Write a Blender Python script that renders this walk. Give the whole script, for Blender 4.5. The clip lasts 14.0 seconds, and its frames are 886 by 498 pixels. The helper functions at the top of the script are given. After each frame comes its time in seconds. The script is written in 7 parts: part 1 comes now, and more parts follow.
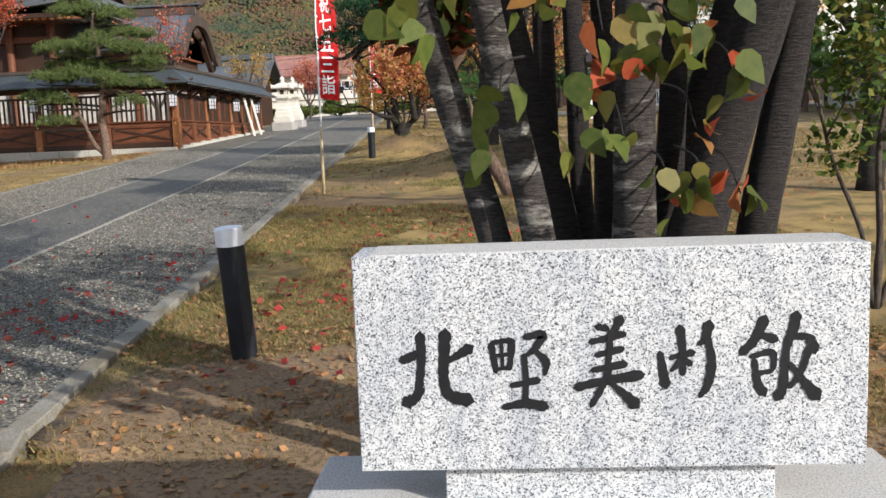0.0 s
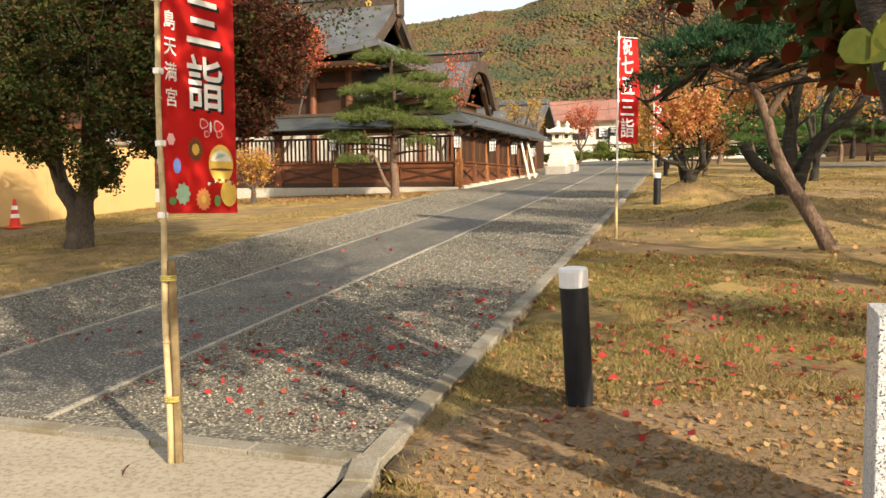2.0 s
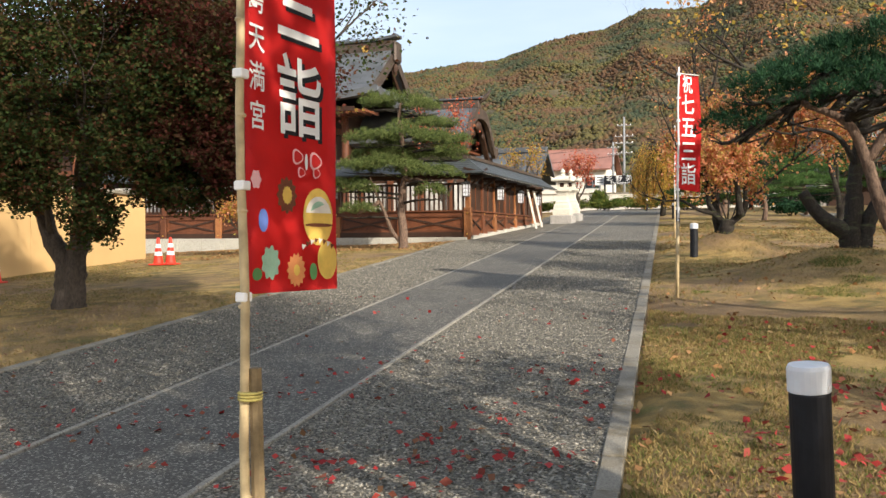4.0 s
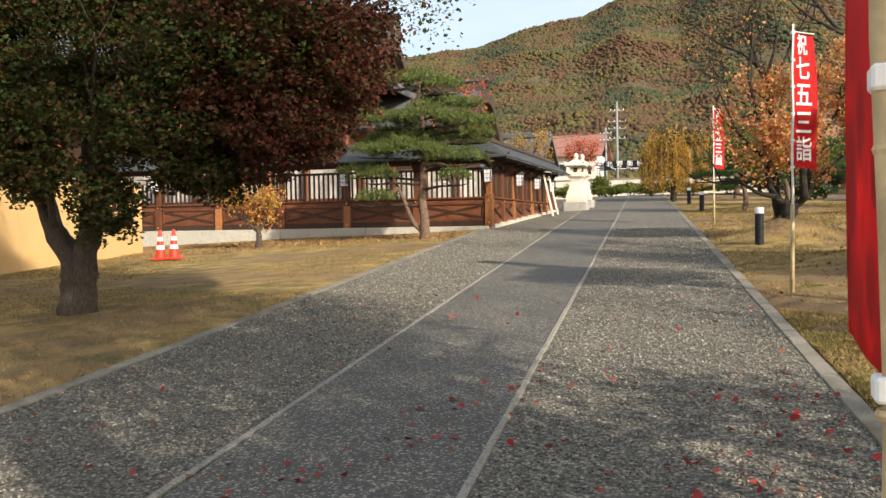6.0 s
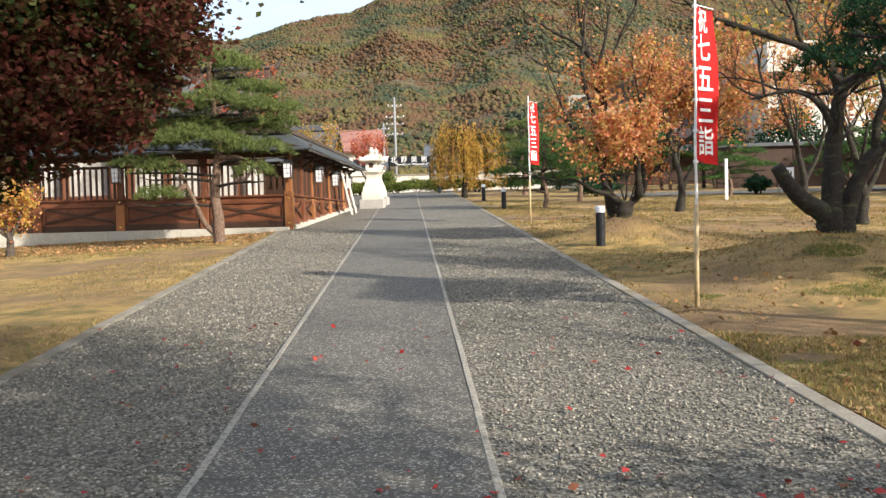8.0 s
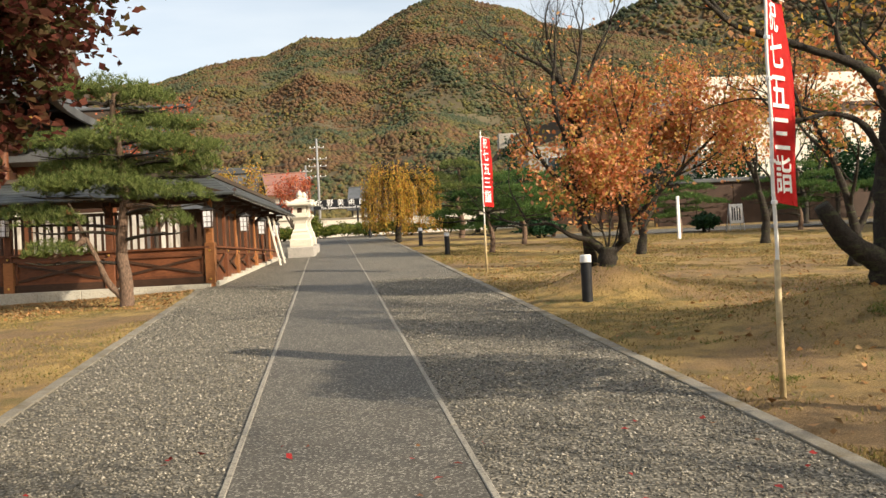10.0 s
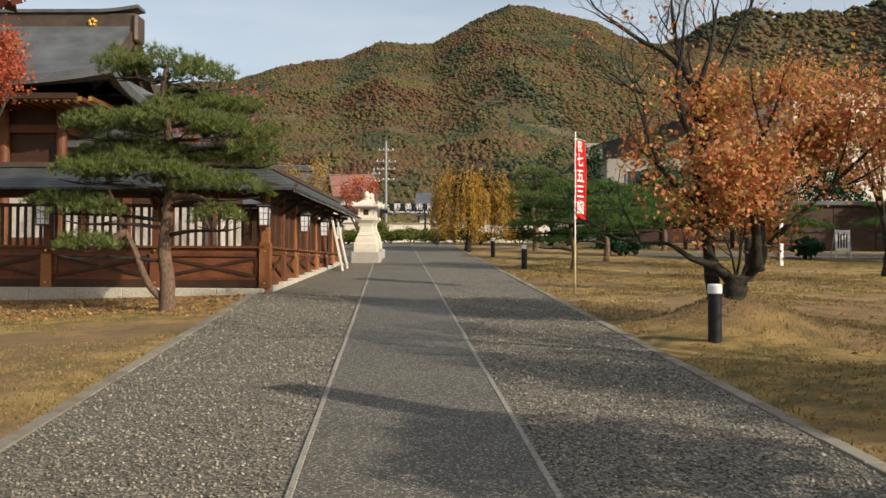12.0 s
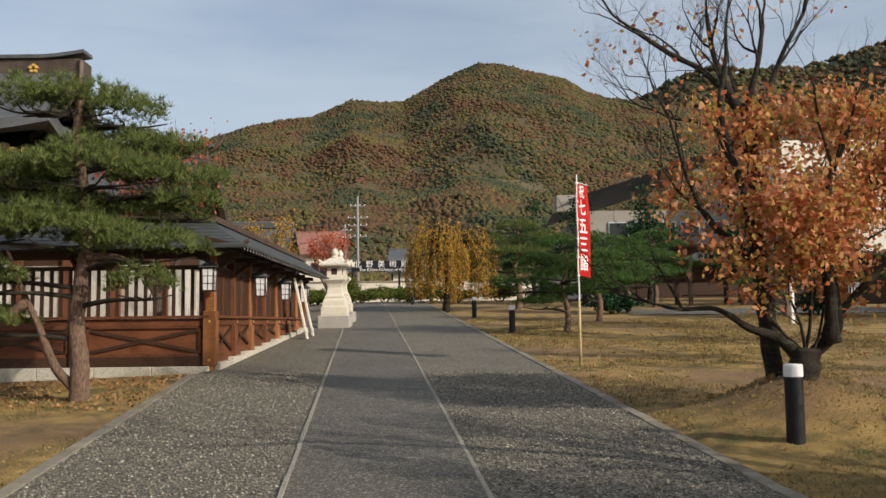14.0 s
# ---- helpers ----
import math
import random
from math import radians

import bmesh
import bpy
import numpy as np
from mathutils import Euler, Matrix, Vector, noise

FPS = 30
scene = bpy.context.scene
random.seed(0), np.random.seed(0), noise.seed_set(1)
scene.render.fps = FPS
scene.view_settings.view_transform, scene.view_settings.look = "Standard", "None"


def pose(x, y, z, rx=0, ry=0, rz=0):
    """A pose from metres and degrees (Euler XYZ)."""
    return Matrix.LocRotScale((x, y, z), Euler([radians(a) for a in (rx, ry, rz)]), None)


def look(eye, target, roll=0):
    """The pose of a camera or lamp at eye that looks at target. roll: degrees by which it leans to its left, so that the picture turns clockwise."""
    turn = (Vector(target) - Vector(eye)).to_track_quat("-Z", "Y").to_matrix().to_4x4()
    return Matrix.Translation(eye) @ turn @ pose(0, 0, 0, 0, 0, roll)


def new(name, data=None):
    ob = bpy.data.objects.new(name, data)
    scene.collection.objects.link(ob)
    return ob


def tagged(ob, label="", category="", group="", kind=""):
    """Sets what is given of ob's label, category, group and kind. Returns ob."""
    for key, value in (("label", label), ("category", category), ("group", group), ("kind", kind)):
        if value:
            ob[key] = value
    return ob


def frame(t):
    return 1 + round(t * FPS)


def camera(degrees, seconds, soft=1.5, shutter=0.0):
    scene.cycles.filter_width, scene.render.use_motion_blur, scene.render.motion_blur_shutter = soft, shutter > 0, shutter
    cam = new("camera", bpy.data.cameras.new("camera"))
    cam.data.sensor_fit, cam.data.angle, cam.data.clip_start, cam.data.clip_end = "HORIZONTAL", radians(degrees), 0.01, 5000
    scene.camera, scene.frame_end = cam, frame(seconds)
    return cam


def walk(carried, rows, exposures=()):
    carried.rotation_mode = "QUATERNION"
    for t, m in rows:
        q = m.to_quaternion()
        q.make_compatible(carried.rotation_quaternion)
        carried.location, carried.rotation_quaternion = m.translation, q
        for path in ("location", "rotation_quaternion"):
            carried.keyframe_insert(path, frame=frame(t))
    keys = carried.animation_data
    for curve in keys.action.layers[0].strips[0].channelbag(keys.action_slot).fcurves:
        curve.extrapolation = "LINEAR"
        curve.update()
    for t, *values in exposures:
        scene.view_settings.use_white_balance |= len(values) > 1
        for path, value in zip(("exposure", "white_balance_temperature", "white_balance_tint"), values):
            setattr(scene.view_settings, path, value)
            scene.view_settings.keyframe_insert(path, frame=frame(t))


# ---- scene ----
cam = camera(53.1, 14.0)
PATH = [
    (0, (0.005, -0.065, 1.639), (-0.12, 1.916, 1.392), -2.2),
    (0.5, (-0.076, -0.07, 1.635), (-0.418, 1.89, 1.43), -1.7),
    (1, (-0.241, -0.101, 1.64), (-0.734, 1.831, 1.477), -1.0),
    (1.5, (-0.399, -0.099, 1.639), (-1.022, 1.796, 1.488), -0.4),
    (2, (-0.587, 0.086, 1.617), (-1.267, 1.962, 1.483), -0.3),
    (2.5, (-0.874, 0.367, 1.621), (-1.568, 2.24, 1.527), -0.7),
    (3, (-1.234, 0.638, 1.648), (-1.895, 2.524, 1.564), -0.7),
    (3.5, (-1.549, 0.957, 1.674), (-2.198, 2.848, 1.622), 0.0),
    (4, (-1.897, 1.296, 1.682), (-2.539, 3.19, 1.657), -0.3),
    (6.5, (-4.038, 3.096, 1.699), (-4.598, 5.014, 1.625), -1.4),
    (7, (-4.444, 3.617, 1.724), (-4.888, 5.564, 1.616), -1.2),
    (7.5, (-4.735, 4.165, 1.772), (-5.008, 6.143, 1.668), -1.1),
    (8, (-4.996, 4.742, 1.825), (-5.086, 6.739, 1.755), -1.5),
    (10.5, (-5.728, 7.945, 2.072), (-5.636, 9.943, 2.098), -2.9),
    (11, (-5.798, 8.472, 2.065), (-5.791, 10.472, 2.109), -1.4),
    (11.5, (-5.883, 9.082, 2.125), (-5.919, 11.08, 2.192), 0.1),
    (12, (-5.949, 9.758, 2.17), (-5.999, 11.757, 2.208), 0.3),
    (12.5, (-5.976, 10.496, 2.204), (-5.981, 12.496, 2.219), -0.1),
    (13, (-6.021, 11.181, 2.287), (-6.025, 13.179, 2.36), -0.1),
    (13.5, (-6.104, 11.848, 2.355), (-6.094, 13.844, 2.482), -0.5),
    (14, (-6.128, 12.538, 2.388), (-6.117, 14.531, 2.552), -0.7),
]
walk(cam, [(t, look(eye, target, roll)) for t, eye, target, roll in PATH],
     exposures=[(0.0, 0.42, 5700, 10), (0.5, 0.5, 6200, 10), (1.5, 0.75, 8600, 10), (2.0, 0.88, 7400, 10), (2.5, 1.0, 6500, 10), (3.0, 0.76, 6300, 10), (3.5, 0.74, 6300, 10), (4.0, 0.60, 6300, 10), (6.5, 0.70, 6600, 10), (7.5, 0.87, 6300, 10), (8.0, 0.90, 6200, 10), (10.5, 0.55, 7300, 10), (11.5, 0.36, 7100, 10), (12.0, 0.16, 6800, 10), (12.5, 0.32, 7200, 10), (13.0, 0.24, 6900, 10), (13.5, 0.22, 6700, 10), (14.0, -0.04, 6500, 10)])

# ---- light ----
SUN_AZ, SUN_EL = 126.0, 25.0          # degrees: clockwise from +y, and up
world = bpy.data.worlds.new("sky")
scene.world = world
world.use_nodes = True
_wn, _wl = world.node_tree.nodes, world.node_tree.links
_sky = _wn.new("ShaderNodeTexSky")
_sky.sky_type, _sky.sun_disc = "NISHITA", False
_sky.sun_elevation, _sky.sun_rotation = radians(SUN_EL), radians(SUN_AZ)
_sky.air_density, _sky.dust_density, _sky.ozone_density = 1.0, 3.0, 1.0
_wn["Background"].inputs["Strength"].default_value = 0.14
# thin high cloud over the blue
_tc, _cn, _cr, _cm = _wn.new("ShaderNodeTexCoord"), _wn.new("ShaderNodeTexNoise"), _wn.new("ShaderNodeValToRGB"), _wn.new("ShaderNodeMix")
_mp = _wn.new("ShaderNodeMapping")
_mp.inputs["Scale"].default_value = (1.0, 1.0, 5.0)
_wl.new(_tc.outputs["Generated"], _mp.inputs["Vector"])
_wl.new(_mp.outputs[0], _cn.inputs["Vector"])
_cn.inputs["Scale"].default_value, _cn.inputs["Detail"].default_value = 2.2, 6
_cr.color_ramp.elements[0].position, _cr.color_ramp.elements[0].color = 0.30, (0.25, 0.25, 0.25, 1)
_cr.color_ramp.elements[1].position, _cr.color_ramp.elements[1].color = 0.72, (0.75, 0.75, 0.75, 1)
_wl.new(_cn.outputs["Fac"], _cr.inputs["Fac"])
_cm.data_type = "RGBA"
_wl.new(_cr.outputs["Color"], _cm.inputs["Factor"])
_wl.new(_sky.outputs[0], _cm.inputs["A"])
_cm.inputs["B"].default_value = (4.9, 5.35, 5.9, 1)
_wl.new(_cm.outputs["Result"], _wn["Background"].inputs["Color"])
sun = new("sun", bpy.data.lights.new("sun", "SUN"))
sun.data.energy, sun.data.angle, sun.data.color = 4.8, radians(0.6), (1.0, 0.9, 0.76)
_sd = Vector((math.sin(radians(SUN_AZ)) * math.cos(radians(SUN_EL)), math.cos(radians(SUN_AZ)) * math.cos(radians(SUN_EL)), math.sin(radians(SUN_EL))))
sun.matrix_world = look(_sd * 60, (0, 0, 0))

# ---- materials ----


class Mat:
    """A small builder for node materials in object space."""

    def __init__(self, name, rough=0.8, metal=0.0):
        self.m = bpy.data.materials.new(name)
        self.m.use_nodes = True
        self.n, self.l = self.m.node_tree.nodes, self.m.node_tree.links
        self.b = self.n["Principled BSDF"]
        self.b.inputs["Roughness"].default_value = rough
        self.b.inputs["Metallic"].default_value = metal
        self.b.inputs["Specular IOR Level"].default_value = 0.3
        self.co = self.n.new("ShaderNodeTexCoord").outputs["Object"]

    def geo_coords(self):
        self.co = self.n.new("ShaderNodeNewGeometry").outputs["Position"]
        return self

    def stretch(self, x, y, z):
        mp = self.n.new("ShaderNodeMapping")
        mp.inputs["Scale"].default_value = (x, y, z)
        self.l.new(self.co, mp.inputs["Vector"])
        return mp.outputs[0]

    def noise(self, scale, detail=5, rough=0.6, co=None):
        t = self.n.new("ShaderNodeTexNoise")
        t.inputs["Scale"].default_value, t.inputs["Detail"].default_value, t.inputs["Roughness"].default_value = scale, detail, rough
        self.l.new(co or self.co, t.inputs["Vector"])
        return t.outputs["Fac"]

    def voronoi(self, scale, out="Color", co=None, feature="F1"):
        t = self.n.new("ShaderNodeTexVoronoi")
        t.feature = feature
        t.inputs["Scale"].default_value = scale
        self.l.new(co or self.co, t.inputs["Vector"])
        return t.outputs[out]

    def wave(self, scale, distort, co=None, direction="X"):
        t = self.n.new("ShaderNodeTexWave")
        t.bands_direction = direction
        t.inputs["Scale"].default_value, t.inputs["Distortion"].default_value = scale, distort
        t.inputs["Detail"].default_value = 3
        self.l.new(co or self.co, t.inputs["Vector"])
        return t.outputs["Fac"]

    def ramp(self, fac, *stops):
        r = self.n.new("ShaderNodeValToRGB")
        e = r.color_ramp.elements
        while len(e) < len(stops):
            e.new(0.5)
        for el, (p, c) in zip(e, stops):
            el.position, el.color = p, (*c, 1)
        self.l.new(fac, r.inputs["Fac"])
        return r.outputs["Color"]

    def grey(self, col):
        s = self.n.new("ShaderNodeSeparateColor")
        self.l.new(col, s.inputs[0])
        return s.outputs[0]

    def mix(self, fac, a, b, mode="MIX"):
        x = self.n.new("ShaderNodeMix")
        x.data_type, x.blend_type = "RGBA", mode
        for sock, v in ((x.inputs["Factor"], fac), (x.inputs["A"], a), (x.inputs["B"], b)):
            if isinstance(v, (int, float)):
                sock.default_value = v
            elif isinstance(v, tuple):
                sock.default_value = (*v, 1)
            else:
                self.l.new(v, sock)
        return x.outputs["Result"]

    def island(self):
        return self.n.new("ShaderNodeNewGeometry").outputs["Random Per Island"]

    def rand(self):
        return self.n.new("ShaderNodeObjectInfo").outputs["Random"]

    def colour(self, c):
        if isinstance(c, tuple):
            self.b.inputs["Base Color"].default_value = (*c, 1)
        else:
            self.l.new(c, self.b.inputs["Base Color"])
        return self

    def bump(self, h, strength=0.3, dist=0.02):
        b = self.n.new("ShaderNodeBump")
        b.inputs["Strength"].default_value, b.inputs["Distance"].default_value = strength, dist
        self.l.new(h, b.inputs["Height"])
        self.l.new(b.outputs[0], self.b.inputs["Normal"])
        return self

    def leafy(self, amount=0.35):
        """Thin leaves let some light through."""
        tr = self.n.new("ShaderNodeBsdfTranslucent")
        ms = self.n.new("ShaderNodeMixShader")
        ms.inputs[0].default_value = amount
        src = self.b.inputs["Base Color"]
        if src.is_linked:
            self.l.new(src.links[0].from_socket, tr.inputs["Color"])
        else:
            tr.inputs["Color"].default_value = src.default_value
        self.l.new(self.b.outputs[0], ms.inputs[1])
        self.l.new(tr.outputs[0], ms.inputs[2])
        self.l.new(ms.outputs[0], self.n["Material Output"].inputs["Surface"])
        return self


def m_plain(name, c, rough=0.7, metal=0.0, vary=0.25, scale=6.0, bump=0.15):
    k = Mat(name, rough, metal)
    n = k.noise(scale)
    k.colour(k.ramp(n, (0.3, tuple(v * (1 - vary) for v in c)), (0.7, tuple(min(1, v * (1 + vary)) for v in c))))
    if bump:
        k.bump(k.noise(scale * 12), bump, 0.01)
    return k.m


def m_leaf(name, *cols, trans=0.35):
    k = Mat(name, 0.75)
    k.b.inputs["Specular IOR Level"].default_value = 0.15
    n = len(cols)
    k.colour(k.ramp(k.island(), *[((i + 0.5) / n, c) for i, c in enumerate(cols)]))
    return k.leafy(trans).m


def m_grass():
    k = Mat("autumn_lawn", 0.95).geo_coords()
    big = k.noise(0.35, 4)
    mid = k.noise(2.2, 6)
    fine = k.noise(60, 4, 0.7)
    lawn = k.ramp(mid, (0.32, (0.13, 0.125, 0.036)), (0.44, (0.23, 0.165, 0.06)), (0.52, (0.35, 0.235, 0.078)), (0.66, (0.44, 0.305, 0.11)))
    earth = k.ramp(fine, (0.3, (0.15, 0.09, 0.048)), (0.7, (0.31, 0.20, 0.115)))
    c = k.mix(k.grey(k.ramp(big, (0.40, (0.75, 0.75, 0.75)), (0.58, (0.0, 0.0, 0.0)))), lawn, earth)
    c = k.mix(0.75, c, k.ramp(fine, (0.25, (0.45, 0.45, 0.45)), (0.75, (1.3, 1.3, 1.3))), "MULTIPLY")
    return k.colour(c).bump(k.noise(90, 5, 0.8), 0.8, 0.03).m


def m_gravel():
    k = Mat("grey_gravel", 0.85).geo_coords()
    cell = k.voronoi(48)
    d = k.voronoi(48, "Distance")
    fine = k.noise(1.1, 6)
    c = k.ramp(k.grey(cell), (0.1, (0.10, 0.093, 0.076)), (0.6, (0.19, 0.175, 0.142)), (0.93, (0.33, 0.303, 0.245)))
    # Gaps between the stones darkened in the colour, as shade would.
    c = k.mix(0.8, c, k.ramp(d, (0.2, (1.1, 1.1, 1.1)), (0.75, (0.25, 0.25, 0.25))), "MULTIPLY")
    c = k.mix(0.55, c, k.ramp(fine, (0.3, (0.7, 0.68, 0.64)), (0.7, (1.25, 1.2, 1.12))), "MULTIPLY")
    return k.colour(c).bump(d, -0.9, 0.02).m


def m_slab():
    k = Mat("washed_aggregate_slab", 0.8).geo_coords()
    cell = k.voronoi(75)
    d = k.voronoi(75, "Distance")
    c = k.ramp(k.grey(cell), (0.2, (0.074, 0.068, 0.057)), (0.75, (0.118, 0.109, 0.091)), (0.98, (0.32, 0.30, 0.255)))
    c = k.mix(0.5, c, k.ramp(d, (0.3, (1.1, 1.1, 1.1)), (0.8, (0.5, 0.5, 0.5))), "MULTIPLY")
    c = k.mix(0.6, c, k.ramp(k.noise(0.9, 7), (0.3, (0.72, 0.71, 0.70)), (0.7, (1.2, 1.18, 1.12))), "MULTIPLY")
    return k.colour(c).bump(d, -0.4, 0.01).m


def m_stone(name, light, dark, fleck=260.0, rough=0.55):
    k = Mat(name, rough)
    n = k.noise(fleck, 3, 0.7)
    c = k.ramp(n, (0.40, dark), (0.475, light), (0.62, tuple(min(1, v * 1.12) for v in light)))
    c = k.mix(0.5, c, k.ramp(k.noise(3.0, 6), (0.3, (0.78, 0.77, 0.74)), (0.7, (1.08, 1.07, 1.05))), "MULTIPLY")
    return k.colour(c).bump(n, 0.12, 0.004).m


def m_granite(name):
    """Angular grains of white, grey and black with faint rain streaks."""
    k = Mat(name, 0.55)
    cell = k.grey(k.voronoi(300))
    big = k.grey(k.voronoi(150))
    c = k.ramp(cell, (0.10, (0.07, 0.075, 0.085)), (0.20, (0.30, 0.31, 0.33)), (0.34, (0.47, 0.475, 0.48)), (0.75, (0.58, 0.58, 0.575)), (0.95, (0.66, 0.65, 0.63)))
    c = k.mix(0.45, c, k.ramp(big, (0.12, (0.30, 0.31, 0.34)), (0.26, (1.0, 1.0, 1.0))), "MULTIPLY")
    c = k.mix(0.55, c, k.ramp(k.noise(4.0, 6, 0.65, k.stretch(2.0, 2.0, 0.6)), (0.34, (0.62, 0.65, 0.70)), (0.56, (1.04, 1.03, 1.0))), "MULTIPLY")
    return k.colour(c).bump(cell, 0.08, 0.003).m


def m_wood(name, a, b, rough=0.55):
    k = Mat(name, rough)
    g = k.noise(9, 8, 0.65, k.stretch(1, 1, 9))
    h = k.noise(9, 8, 0.65, k.stretch(0.6, 9, 9))
    c = k.ramp(g, (0.3, a), (0.7, b))
    c = k.mix(k.rand(), c, k.mix(0.35, c, (0.02, 0.01, 0.006)))
    c = k.mix(0.6, c, k.ramp(k.noise(2.5, 5), (0.3, (0.6, 0.57, 0.55)), (0.7, (1.15, 1.12, 1.1))), "MULTIPLY")
    return k.colour(c).bump(h, 0.2, 0.006).m


def m_bark(name, a, b, patch_tint=None, bands=(4, 4, 22), strength=0.8):
    k = Mat(name, 0.9)
    n = k.noise(5, 7, 0.7, k.stretch(*bands))
    c = k.ramp(n, (0.32, a), (0.66, b))
    if patch_tint:
        c = k.mix(k.grey(k.ramp(k.noise(3.0, 6, 0.7, k.stretch(1.5, 1.5, 5)), (0.53, (0, 0, 0)), (0.63, (0.85, 0.85, 0.85)))), c, patch_tint)
    return k.colour(c).bump(n, strength, 0.03).m


M = {}
M["grass"] = m_grass()
M["gravel"] = m_gravel()
M["slab"] = m_slab()

def m_kerb():
    """Old concrete, mottled by soil and moss, each block of its own tone."""
    k = Mat("weathered_concrete_kerb", 0.9).geo_coords()
    c = k.ramp(k.noise(80, 4, 0.7), (0.35, (0.17, 0.155, 0.125)), (0.65, (0.30, 0.275, 0.225)))
    c = k.mix(k.grey(k.ramp(k.noise(2.6, 7, 0.7), (0.46, (0, 0, 0)), (0.64, (0.85, 0.85, 0.85)))), c, (0.15, 0.12, 0.07))
    c = k.mix(0.5, c, k.ramp(k.rand(), (0.0, (0.65, 0.64, 0.62)), (1.0, (1.12, 1.1, 1.06))), "MULTIPLY")
    return k.colour(c).bump(k.noise(120, 4), 0.4, 0.01).m


M["kerb"] = m_kerb()
M["concrete"] = m_stone("pale_concrete", (0.30, 0.26, 0.20), (0.23, 0.195, 0.145), 30, 0.85)
M["granite"] = m_granite("white_speckled_granite")
M["granite_top"] = m_stone("rough_granite", (0.50, 0.48, 0.45), (0.28, 0.27, 0.26), 160, 0.8)
M["lantern_stone"] = m_stone("cream_granite", (0.62, 0.58, 0.49), (0.42, 0.39, 0.33), 60, 0.7)
M["grey_stone"] = m_stone("grey_granite", (0.36, 0.34, 0.31), (0.2, 0.19, 0.18), 60, 0.8)
M["ink"] = m_plain("black_carved_paint", (0.005, 0.005, 0.006), 0.6, 0, 0.4, 40, 0.4)
M["black_metal"] = m_plain("matt_black_metal", (0.010, 0.011, 0.014), 0.5, 0, 0.5, 9, 0.05)
M["white_cap"] = m_plain("milky_white_plastic", (0.74, 0.75, 0.76), 0.4, 0, 0.06, 8, 0)
M["bamboo"] = m_plain("dry_bamboo", (0.44, 0.34, 0.19), 0.5, 0, 0.3, 12, 0.1)
M["stake"] = m_plain("weathered_stake", (0.16, 0.115, 0.06), 0.85, 0, 0.4, 14, 0.3)
M["white_pole"] = m_plain("white_pole", (0.72, 0.70, 0.66), 0.4, 0, 0.08, 10, 0)
M["white"] = m_plain("white_paint", (0.80, 0.79, 0.77), 0.6, 0, 0.05, 5, 0)
M["board"] = m_plain("cream_painted_board", (0.60, 0.56, 0.48), 0.7, 0, 0.12, 4, 0.1)
M["red"] = m_plain("red_cloth", (0.62, 0.020, 0.018), 0.75, 0, 0.12, 3, 0.05)
M["cone_red"] = m_plain("red_plastic", (0.66, 0.04, 0.02), 0.45, 0, 0.1, 6, 0)
M["wood"] = m_wood("red_brown_cedar", (0.075, 0.027, 0.014), (0.235, 0.085, 0.036))
M["wood_new"] = m_wood("orange_cedar", (0.24, 0.09, 0.032), (0.46, 0.20, 0.075))
M["wood_dark"] = m_wood("dark_stained_wood", (0.030, 0.016, 0.010), (0.075, 0.038, 0.022))
M["copper"] = m_plain("dark_patinated_copper_roof", (0.09, 0.096, 0.102), 0.5, 0.1, 0.35, 1.2, 0.1)
M["copper_dark"] = m_plain("blackened_copper_sheet", (0.048, 0.053, 0.052), 0.5, 0.1, 0.4, 1.5, 0.15)
M["footing"] = m_stone("pale_granite_footing", (0.44, 0.42, 0.36), (0.29, 0.275, 0.235), 50, 0.85)
M["copper_ridge"] = m_plain("brown_copper_ridge", (0.075, 0.055, 0.042), 0.5, 0.2, 0.3, 2, 0.1)
M["gold"] = m_plain("gilt_metal", (0.75, 0.48, 0.12), 0.3, 0.9, 0.15, 9, 0)
M["plaster"] = m_plain("cream_plaster", (0.62, 0.58, 0.5), 0.85, 0, 0.06, 0.7, 0.05)
_k = Mat("stained_plaster", 0.9)
_k.colour(_k.mix(0.6, _k.ramp(_k.noise(1.2, 4, 0.5, _k.stretch(1.3, 1.3, 0.5)), (0.42, (0.06, 0.05, 0.042)), (0.50, (0.46, 0.44, 0.40))), _k.ramp(_k.noise(7, 5), (0.3, (0.30, 0.28, 0.25)), (0.7, (0.50, 0.48, 0.44)))))
M["old_plaster"] = _k.m
M["yellow"] = m_plain("ochre_plaster", (0.46, 0.30, 0.13), 0.9, 0, 0.08, 0.5, 0.05)
M["rusty_roof"] = m_plain("faded_red_sheet_roof", (0.27, 0.13, 0.10), 0.7, 0, 0.2, 0.8, 0.1)
M["edge"] = m_stone("grimy_concrete_edging", (0.27, 0.25, 0.21), (0.16, 0.148, 0.12), 40, 0.9)
M["pole_grey"] = m_plain("weathered_concrete_pole", (0.24, 0.245, 0.25), 0.8, 0, 0.1, 3, 0)
M["grey_metal"] = m_plain("galvanised_metal", (0.42, 0.43, 0.44), 0.5, 0.3, 0.1, 3, 0)
M["museum"] = m_plain("beige_render", (0.27, 0.25, 0.22), 0.85, 0, 0.1, 0.6, 0.05)
M["earth"] = m_stone("bare_brown_earth", (0.22, 0.145, 0.08), (0.12, 0.08, 0.045), 38, 0.95)
M["glass"] = m_plain("dark_window_glass", (0.03, 0.035, 0.04), 0.12, 0, 0.3, 1, 0)
M["paper"] = m_plain("frosted_panel", (0.72, 0.74, 0.78), 0.5, 0, 0.06, 8, 0)
# Pale bark patches, brightened and enlarged to paint in sunlit spots.
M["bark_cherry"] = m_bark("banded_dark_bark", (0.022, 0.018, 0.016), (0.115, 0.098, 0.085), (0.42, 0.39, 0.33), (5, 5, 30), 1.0)
